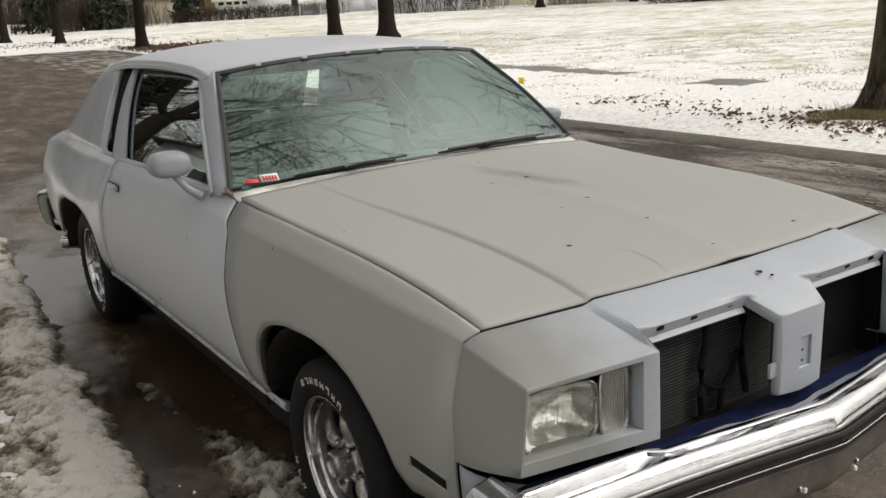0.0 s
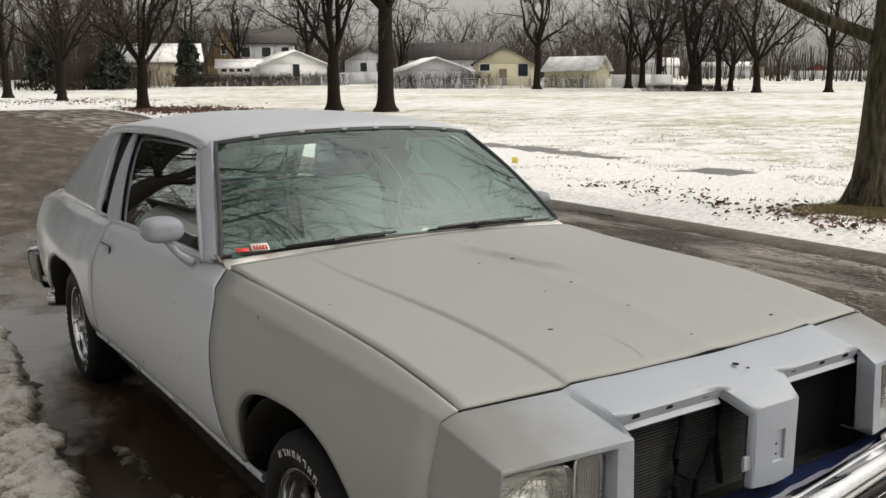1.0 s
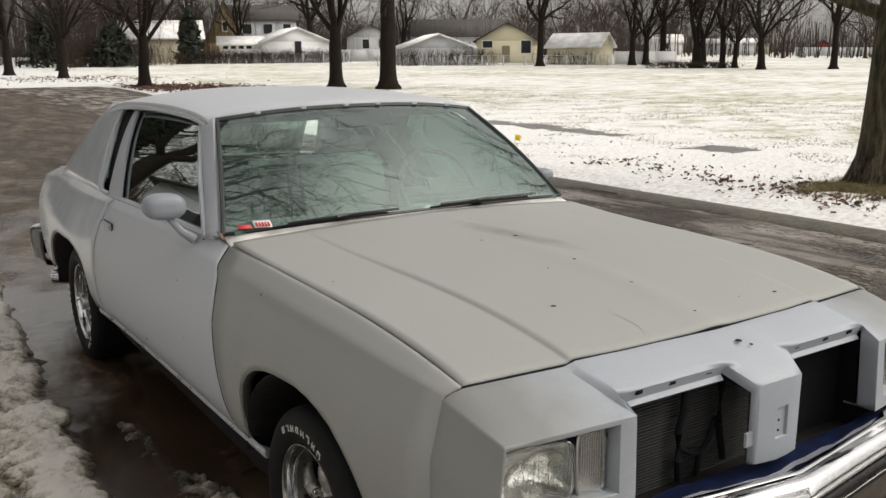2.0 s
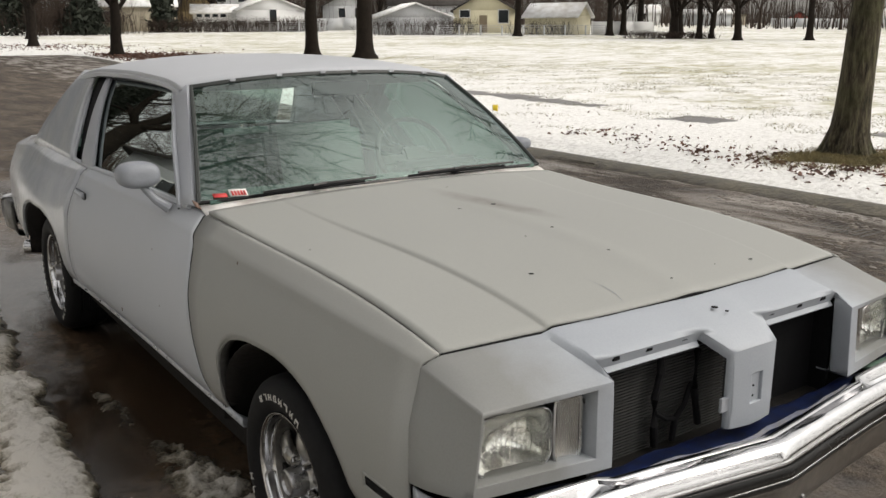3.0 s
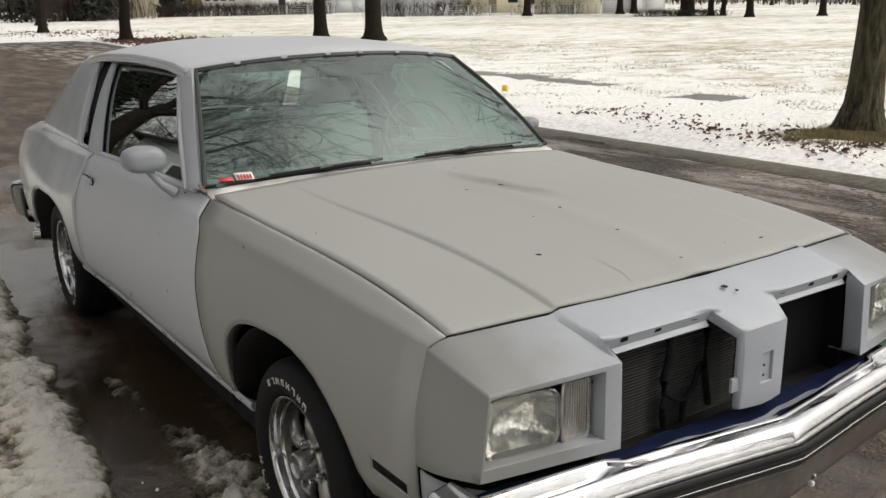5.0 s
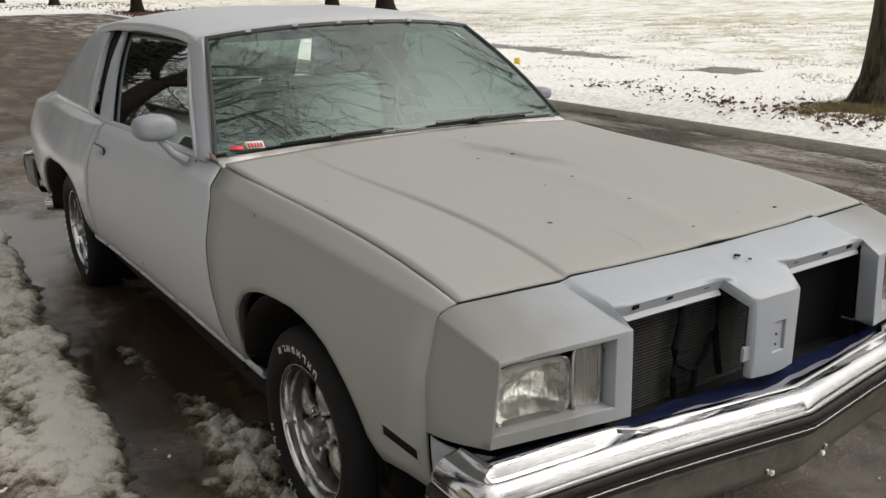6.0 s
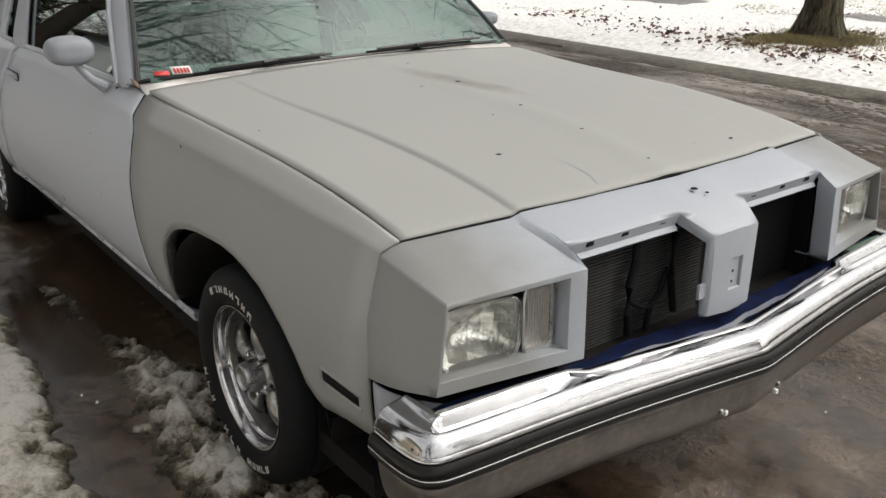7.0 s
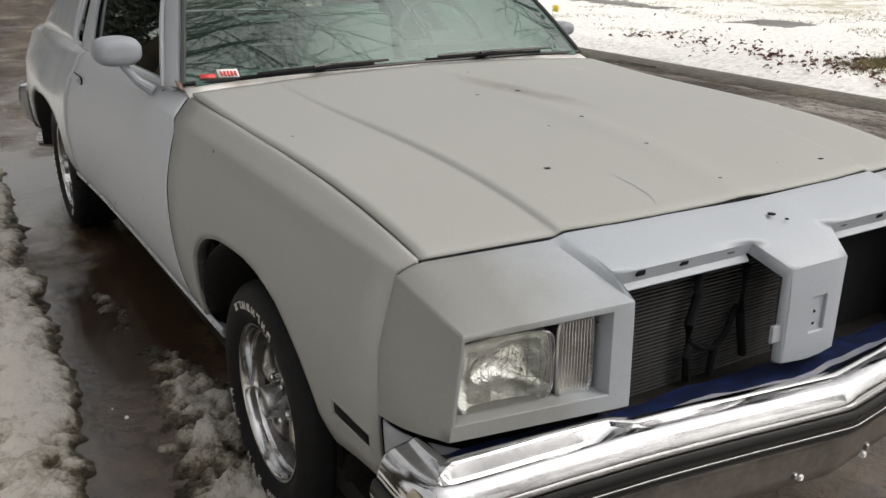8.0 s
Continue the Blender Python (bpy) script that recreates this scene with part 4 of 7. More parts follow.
def make_headlamp(side):
    cx, cz, tilt = side * -0.671, 0.721, side * -0.155
    y = -0.780
    lamp = part("headlamp", superbox_mesh(cx, cz, 0.089, 0.070, [(1.07, y + 0.03), (1.07, y - 0.003), (1.045, y - 0.008), (1.01, y - 0.010), (0.975, y - 0.006), (0.965, y + 0.01)], tilt), CHROME, car, "rectangular sealed-beam headlamp with a bright rim", sharp=60)
    part("reflector", superbox_mesh(cx, cz, 0.089, 0.070, [(0.97, y + 0.001), (0.92, y + 0.010), (0.84, y + 0.021), (0.72, y + 0.033), (0.58, y + 0.044), (0.42, y + 0.052), (0.25, y + 0.058), (0.1, y + 0.060), (0.02, y + 0.0605)], tilt), REFLECTOR, lamp, sharp=80)
    bm = bmesh.new()
    superbox(bm, cx, cz, 0.089, 0.070, [(0.985, y - 0.003), (0.95, y - 0.011), (0.7, y - 0.015), (0.3, y - 0.0165), (0.01, y - 0.017)], tilt=tilt)
    ob = part("lens", bm, LENS, lamp, "fluted glass lens")
    ob.visible_shadow = False
    # flutes pressed into the glass, and the step between its upper and lower blocks
    bm = bmesh.new()
    for k in range(13):
        x = (-0.92 + 1.84 * k / 12) * 0.078
        for za, zb in ((-0.018, 0.020), (0.026, 0.052)):
            if (k + int(zb * 100)) % 3:
                tube(bm, [(cx + x, y - 0.0120 + tilt * x, cz + za), (cx + x, y - 0.0145 + tilt * x, cz + (za + zb) / 2), (cx + x, y - 0.0120 + tilt * x, cz + zb)], 0.0011, 5)
    for z in (-0.021, 0.023, 0.050):
        tube(bm, [(cx - 0.075, y - 0.012 - tilt * 0.075, cz + z), (cx, y - 0.0155, cz + z), (cx + 0.075, y - 0.012 + tilt * 0.075, cz + z)], 0.0010, 5)
    ob = part("lens_flutes", bm, LENS, lamp)
    ob.visible_shadow = False
    # the dark hollow behind, and an adjuster
    bm = bmesh.new()
    sheet(bm, [[(side * -0.765, y + 0.100, 0.635), (side * -0.455, y + 0.045, 0.635)], [(side * -0.765, y + 0.100, 0.81), (side * -0.455, y + 0.045, 0.81)]])
    part("recess_back", bm, BLACK, lamp)
    part("lamp_bucket", superbox_mesh(cx, cz, 0.098, 0.078, [(1.02, y + 0.012), (0.97, y + 0.066), (0.02, y + 0.070)], tilt), BLACK, lamp)
    part("adjuster_screw", lathe(bmesh.new(), [(0, 0), (0, 0.003), (-0.001, 0.0032), (-0.001, 0.007), (0.010, 0.0075), (0.016, 0.006)], "y", 10, (side * -0.583, y - 0.010, 0.660)), DULL_CHROME, lamp)
    # parking lamp beside it
    px, pz = side * -0.5415, 0.728
    y -= 0.014
    pl = part("parking_lamp", superbox_mesh(px, pz, 0.034, 0.074, [(1.05, y + 0.02), (1.07, y - 0.016), (1.0, y - 0.019), (0.94, y - 0.012)], tilt, 7), DULL_CHROME, car, "ribbed clear parking lamp in a grey rim")
    part("reflector", superbox_mesh(px, pz, 0.034, 0.074, [(0.97, y - 0.010), (0.85, y + 0.006), (0.6, y + 0.016), (0.02, y + 0.020)], tilt, 7), PARK_REFLECTOR, pl)
    bm = bmesh.new()
    rows = []
    for k in range(65):
        u = -1 + 2 * k / 64
        x = u * 0.032
        yy = y - 0.0195 - 0.0022 * (0.5 + 0.5 * math.cos(u * 11 * math.pi)) + tilt * x
        rows.append([(px + x, yy, pz - 0.070), (px + x, yy - 0.001, pz), (px + x, yy, pz + 0.070)])
    sheet(bm, rows)
    ob = part("lens", bm, LENS, pl, "ribbed clear lens", sharp=60)
    ob.visible_shadow = False
    part("gasket", boxm((px + side * 0.0365 - 0.004, y - 0.012 + tilt * side * 0.036, pz - 0.075), (px + side * 0.0365 + 0.004, y + 0.01, pz + 0.075), bev=0.002), RUBBER, pl)
    for z in (0.675, 0.778):
        part("screw", lathe(bmesh.new(), [(0, 0), (0, 0.0045), (0.004, 0.005)], "y", 10, (side * -0.493, y - 0.018, z)), DULL_CHROME, pl)


def superbox_mesh(cx, cz, hw, hh, prof, tilt=0.0, power=5.0):
    bm = bmesh.new()
    superbox(bm, cx, cz, hw, hh, prof, tilt=tilt, power=power)
    return bm


make_headlamp(1)
make_headlamp(-1)


def make_front_inner():
    """Radiator, blue support and braces seen through the empty grille."""
    rad = part("radiator", boxm((-0.455, -0.735, 0.55), (0.455, -0.70, 0.835)), BLACK, car, "black radiator core behind the empty grille")
    fin = part("fin", boxm((-0.44, -0.744, 0), (0.06, -0.735, 0.0032)), FIN, rad, "thin black cooling fin")
    fin.location.z = 0.562
    for k in range(1, 34):
        other = new("fin", fin.data)
        other.parent, other.location.z = rad, 0.562 + 0.0079 * k
    bm = bmesh.new()
    rows = []
    for x in np.linspace(-0.80, 0.80, 33):
        back = -0.983 + 0.105 * abs(x) + 0.080
        z = 0.594 + 0.004 * math.sin(x * 17) + 0.003 * math.sin(x * 41)
        rows.append([(x, back, 0.54), (x, back + 0.002, z - 0.006), (x, back + 0.010, z), (x, back + 0.05, z - 0.006), (x, -0.80, z - 0.014), (x, -0.795, 0.55)])
    sheet(bm, rows)
    sup = part("radiator_support", bm, BLUE, car, "chipped blue painted lower support panel", thick=0.003)
    part("lower_baffle", boxm((-0.79, -0.822, 0.532), (0.79, -0.66, 0.562), bev=0.004), UNDER, car, "rusty black baffle under the radiator")
    bm = bmesh.new()
    box(bm, (-0.80, -0.800, 0.56), (0.80, -0.785, 0.575), bev=0.006)
    part("support_flange", bm, UNDER, sup, "grimy black flange")
    bm = bmesh.new()
    tube(bm, [(-0.215, -0.765, 0.575), (-0.222, -0.768, 0.63), (-0.225, -0.768, 0.70), (-0.205, -0.765, 0.76), (-0.205, -0.76, 0.815)], 0.010, 8)
    tube(bm, [(-0.222, -0.768, 0.665), (-0.185, -0.77, 0.640), (-0.150, -0.77, 0.632), (-0.120, -0.77, 0.66), (-0.098, -0.765, 0.70), (-0.085, -0.76, 0.705)], 0.007, 8)
    tube(bm, [(-0.150, -0.77, 0.635), (-0.158, -0.77, 0.575)], 0.008, 8)
    tube(bm, [(-0.088, -0.775, 0.80), (-0.092, -0.775, 0.70), (-0.07, -0.775, 0.60)], 0.009, 8)
    part("hood_latch_brace", bm, BLACK, car, "bent black latch brace")
    part("side_baffle", boxm((-0.462, -0.79, 0.56), (-0.452, -0.60, 0.83)), BLACK, car)
    part("side_baffle", boxm((0.452, -0.79, 0.56), (0.462, -0.60, 0.83)), BLACK, car)
    part("front_bulkhead", boxm((-0.70, -0.59, 0.25), (0.70, -0.56, 0.83)), BLACK, car, "black inner bulkhead")


make_front_inner()

BUMP = [(-0.884, -0.735), (-0.886, -0.80), (-0.882, -0.850), (-0.874, -0.876), (-0.855, -0.892), (-0.82, -0.8975), (-0.74, -0.904), (-0.60, -0.913), (-0.45, -0.927), (-0.30, -0.944), (-0.15, -0.964), (-0.03, -0.980)]


def bumper_path():
    pts = [Vector((x, y)) for x, y in BUMP]
    pts = pts + [Vector((0, -0.983))] + [Vector((-p.x, p.y)) for p in pts[::-1]]
    for _ in range(2):
        cut = [pts[0]]
        for a, b in zip(pts, pts[1:]):
            cut += [a.lerp(b, 0.25), a.lerp(b, 0.75)]
        pts = cut + [pts[-1]]
    fine = []
    for a, b in zip(pts, pts[1:]):
        n = max(1, int((b - a).length / 0.02))
        fine += [a.lerp(b, k / n) for k in range(n)]
    return fine + [pts[-1]]


def make_bumper():
    path = bumper_path()

    def sweep(section, pressed=False):
        rows = []
        for i, p in enumerate(path):
            d = (path[min(i + 1, len(path) - 1)] - path[max(i - 1, 0)]).normalized()
            nrm = Vector((d.y, -d.x))
            row = []
            a = abs(p.x)
            drop = 0.006 * max(0, (0.45 - a) / 0.45)
            outer = smooth01((a - 0.49) / 0.05) * smooth01((0.865 - a) / 0.05)
            inner = smooth01((a - 0.10) / 0.25) * smooth01((0.475 - a) / 0.04)
            for o, z, sink in section:
                q = p + nrm * (o + (0.024 if pressed and o < -0.055 and a < 0.49 else 0.0))
                row.append((q.x, q.y, z - drop + 0.006 - sink * (outer + 0.55 * inner)))
            rows.append(row)
        b = bmesh.new()
        sheet(b, rows)
        return b

    def plain(*pts):
        return [(o, z, 0.0) for o, z in pts]

    # a flat top border, a long pressed pocket, then the rolled lip
    top = [(-0.088, 0.555, 0), (-0.080, 0.604, 0), (-0.075, 0.610, 0), (-0.064, 0.6105, 0), (-0.060, 0.609, 0.002), (-0.054, 0.606, 0.020), (-0.046, 0.604, 0.026), (-0.034, 0.602, 0.026), (-0.027, 0.601, 0.019), (-0.022, 0.600, 0.002),
           (-0.017, 0.598, 0), (-0.011, 0.594, 0), (-0.005, 0.587, 0), (0.003, 0.5735, 0), (0.0055, 0.567, 0), (0.0030, 0.5645, 0), (0.0055, 0.561, 0), (0.0065, 0.556, 0), (0.004, 0.5535, 0)]
    bumper = part("front_bumper", sweep(top, True), CHROME, car, "chrome front bumper with a shallow point and pressed pockets", sharp=45, thick=0.002)
    part("rubber_strip", sweep(plain((0.004, 0.5535), (0.013, 0.551), (0.018, 0.543), (0.0195, 0.527))), RUBBER, bumper, "black rubber impact strip", thick=0.002)
    part("pinstripe", sweep(plain((0.0200, 0.5265), (0.0208, 0.5255), (0.0200, 0.5245))), WHITE, bumper, "thin white line along the rubber")
    part("rubber_strip", sweep(plain((0.0195, 0.524), (0.017, 0.510), (0.009, 0.502), (0.0, 0.499))), RUBBER, bumper, "black rubber impact strip", thick=0.002)
    part("valance", sweep(plain((-0.001, 0.499), (-0.002, 0.48), (-0.006, 0.45), (-0.012, 0.42), (-0.020, 0.395), (-0.034, 0.384), (-0.07, 0.380))), VALANCE, bumper, "dull dirty lower bumper face", thick=0.003)
    for x, z in ((-0.087, 0.410), (-0.103, 0.418), (0.115, 0.395), (0.122, 0.412)):
        y = -0.983 + 0.11 * abs(x)
        part("bolt", boxm((x - 0.006, y + 0.006, z), (x + 0.006, y + 0.03, z + 0.013), bev=0.002), WHITE if z in (0.410, 0.395) else DULL_CHROME, bumper)


make_bumper()


# ---------- greenhouse ----------
def green_x(z):
    return smooth_curve([(0.94, 0.795), (1.0, 0.775), (1.2, 0.690), (1.30, 0.632), (1.36, 0.590)])(z)


def glasshouse(points, grow=0.0, n=8):
    """A patch of the cabin side from four (y, z) corners."""
    (a, b, c, d) = points
    rows = []
    for i in range(n + 1):
        row = []
        for j in range(n + 1):
            u, v = j / n, i / n
            y = (a[0] * (1 - u) + b[0] * u) * (1 - v) + (d[0] * (1 - u) + c[0] * u) * v
            z = (a[1] * (1 - u) + b[1] * u) * (1 - v) + (d[1] * (1 - u) + c[1] * u) * v
            row.append((-green_x(z) - grow, y, z))
        rows.append(row)
    return rows


ROOF_FRONT = smooth_curve([(0, 1.215), (0.3, 1.235), (0.5, 1.268), (0.62, 1.31)])
ROOF_REAR = smooth_curve([(0, 2.98), (0.3, 2.97), (0.5, 2.93), (0.62, 2.87)])
ROOF_MID = smooth_curve([(0, 0.0), (0.12, 0.030), (0.4, 0.047), (0.7, 0.038), (0.9, 0.010), (1, -0.02)])


def roof_z(x, v):
    a = abs(x) / 0.60
    return 1.352 + ROOF_MID(v) * (1 - 0.25 * a * a) + 0.040 * (1 - a ** 2.4) - 0.0


def make_cabin():
    bm = bmesh.new()
    rows = []
    for v in list(np.linspace(0, 1, 22)):
        row = []
        for x in np.linspace(-0.60, 0.60, 25):
            y = ROOF_FRONT(abs(x)) + (ROOF_REAR(abs(x)) - ROOF_FRONT(abs(x))) * v
            row.append((x, y, roof_z(x, v)))
        drop = [(0.618, -0.006), (0.626, -0.018)]
        y0 = ROOF_FRONT(0.6) + (ROOF_REAR(0.6) - ROOF_FRONT(0.6)) * v
        z0 = roof_z(0.6, v)
        row = [(-x, y0, z0 + d) for x, d in drop[::-1]] + row + [(x, y0, z0 + d) for x, d in drop]
        rows.append(row)
    sheet(bm, rows)
    roof = part("roof", bm, ROOF_PAINT, car, "pale grey primer roof", thick=0.015)
    # windscreen
    bm = bmesh.new()
    rows = []
    lo = smooth_curve([(0, 0.705), (0.3, 0.725), (0.55, 0.768), (0.757, 0.825)])
    zl = smooth_curve([(0, 1.012), (0.4, 1.005), (0.745, 0.985)])
    for v in np.linspace(0, 1, 14):
        row = []
        for u in np.linspace(-1, 1, 33):
            xb, xt = u * 0.756, u * 0.592
            p = Vector((xb, lo(abs(xb)), zl(abs(xb))))
            q = Vector((xt, ROOF_FRONT(abs(xt)) - 0.004, roof_z(xt, 0) - 0.002))
            w = p.lerp(q, v)
            w.z += 0.018 * math.sin(math.pi * v)
            w.y -= 0.010 * math.sin(math.pi * v)
            row.append(tuple(w))
        rows.append(row)
    sheet(bm, rows)
    ws = part("windscreen", bm, WINDSCREEN, car, "green-tinted damp windscreen with teal put into its gloss")
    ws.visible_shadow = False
    edge = [rows[0][k] for k in range(33)]
    bm = bmesh.new()
    tube(bm, [(p[0], p[1] - 0.002, p[2] + 0.003) for p in edge], 0.0065, 6)
    part("lower_gasket", bm, RUBBER, ws)
    bm = bmesh.new()
    tube(bm, [(p[0], p[1] - 0.005, p[2] - 0.006) for p in rows[-1]], 0.012, 6)
    part("header_gasket", bm, DARK_TRIM, ws, "dark channel with clips along the windscreen top")
    for k in (4, 9, 14, 18, 23, 28):
        p = rows[-1][k]
        part("trim_clip", boxm((p[0] - 0.012, p[1] - 0.02, p[2] - 0.004), (p[0] + 0.012, p[1] - 0.006, p[2] + 0.006), bev=0.002), PRIMER_COOL, ws)
    for k in (0, 32):
        bm = bmesh.new()
        tube(bm, [(r[k][0], r[k][1] - 0.006, r[k][2]) for r in rows], 0.008, 6)
        part("side_gasket", bm, DARK_TRIM, ws, "dark rusty gasket down the pillar" if k == 0 else "dark gasket")
    for s in (1, -1):
        # front pillar between windscreen and door frame
        bm = bmesh.new()
        prow = []
        for v in np.linspace(0, 1, 12):
            a = Vector((-0.763, 0.838, 0.975)).lerp(Vector((-0.598, 1.292, 1.350)), v)
            b = Vector((-0.787, 0.903, 0.970)).lerp(Vector((-0.618, 1.400, 1.338)), v)
            bow = 0.008 * math.sin(math.pi * v)
            prow.append([(a.x + 0.012, a.y - 0.006, a.z - 0.004 + bow), (a.x - 0.006, a.y + 0.004, a.z + 0.004 + bow), (b.x * 0.55 + a.x * 0.45 - 0.012, a.y * 0.45 + b.y * 0.55, a.z * 0.45 + b.z * 0.55 + bow), (b.x - 0.002, b.y, b.z + bow), (b.x + 0.012, b.y + 0.01, b.z + bow)])
        sheet(bm, mirrored(prow, s))
        part("front_pillar", bm, PRIMER_LIGHT, car, "pale grey primer windscreen pillar", thick=0.012)
        # door frame along the pillar and the roof
        bm = bmesh.new()
        fr = [(-green_x(z) - 0.006, y, z) for y, z in ((0.905, 0.968), (1.0, 1.045), (1.15, 1.158), (1.30, 1.268), (1.39, 1.326), (1.46, 1.345), (1.60, 1.356), (1.9, 1.362), (2.2, 1.358), (2.40, 1.346))]
        tube(bm, [(x * s, y, z) for x, y, z in fr], 0.011, 6)
        part("door_window_frame", bm, PRIMER_LIGHT, car, "grey primer window frame")
        bm = bmesh.new()
        tube(bm, [((x + 0.004) * s, y + 0.018, z - 0.016) for x, y, z in fr], 0.007, 6)
        part("window_seal", bm, RUBBER, car)
        # roof rail
        bm = bmesh.new()
        rail = []
        for y in np.linspace(1.31, 2.87, 18):
            v = (y - 1.31) / 1.56
            z0 = roof_z(0.6, v)
            rail.append([(-0.622, y, z0 - 0.010), (-0.634, y, z0 - 0.020), (-0.630, y, z0 - 0.032), (-0.612, y, z0 - 0.036)])
        sheet(bm, mirrored(rail, s))
        part("drip_rail", bm, PRIMER_COOL, car, thick=0.005)
        # door glass
        bm = bmesh.new()
        sheet(bm, mirrored(glasshouse([(0.91, 0.962), (2.08, 0.945), (2.37, 1.348), (1.44, 1.345)], -0.012), s))
        gl = part("door_glass", bm, SIDE_GLASS if s > 0 else CLEAR_GLASS, car, "dark tinted door window, closed" if s > 0 else "clear door window, closed")
        gl.visible_shadow = False
        # middle pillar, quarter window, rear pillar
        bm = bmesh.new()
        sheet(bm, mirrored(glasshouse([(2.07, 0.935), (2.30, 0.935), (2.425, 1.352), (2.365, 1.352)], 0.002), s))
        part("middle_pillar", bm, PRIMER_LIGHT, car, "grey primer middle pillar", thick=0.012)
        bm = bmesh.new()
        sheet(bm, mirrored(glasshouse([(2.06, 0.935), (2.31, 0.935), (2.43, 1.345), (2.36, 1.345)], -0.028), s))
        part("pillar_trim", bm, DARK_TRIM, car, thick=0.004)
        bm = bmesh.new()
        sheet(bm, mirrored(glasshouse([(2.29, 0.945), (2.46, 0.945), (2.68, 1.352), (2.42, 1.352)], -0.022), s))
        qw = part("quarter_window", bm, BLACK, car, "narrow black quarter window", thick=0.004)
        bm = bmesh.new()
        sheet(bm, mirrored(glasshouse([(2.45, 0.925), (3.42, 0.94), (2.90, 1.356), (2.655, 1.356)], 0.002, 10), s))
        part("rear_pillar", bm, PRIMER_GLOSS, car, "broad grey primer rear pillar", thick=0.014)
        bm = bmesh.new()
        tube(bm, [((-green_x(z) - 0.006) * s, y, z) for y, z in ((2.30, 0.955), (2.44, 0.955), (2.465, 0.98), (2.66, 1.335), (2.62, 1.345), (2.43, 1.345))], 0.009, 6)
        part("quarter_window_frame", bm, PRIMER_COOL, car)
        # belt moulding under the door glass
        bm = bmesh.new()
        tube(bm, [(-(XS(y) + 0.004) * s, y, ZS(y) + 0.004) for y in np.linspace(0.86, 2.28, 14)], 0.011, 6)
        part("belt_moulding", bm, PRIMER_COOL, car, "primed moulding under the door window")
    # inside lining of the doors and cabin
    for s in (1, -1):
        part("door_lining", boxm((-0.77 * s - 0.02, 0.95, 0.40), (-0.77 * s + 0.02, 3.2, 0.89)), TEAL, car)
    # rear window
    bm = bmesh.new()
    rows = []
    for v in np.linspace(0, 1, 6):
        row = []
        for u in np.linspace(-1, 1, 13):
            p, q = Vector((u * 0.66, 3.40 - 0.06 * u * u, 0.965)), Vector((u * 0.56, 2.96 - 0.06 * u * u, 1.345 + 0.02 * (1 - u * u)))
            row.append(tuple(p.lerp(q, v)))
        rows.append(row)
    sheet(bm, rows)
    rw = part("rear_window", bm, SIDE_GLASS, car, "rear window glass")
    rw.visible_shadow = False


make_cabin()


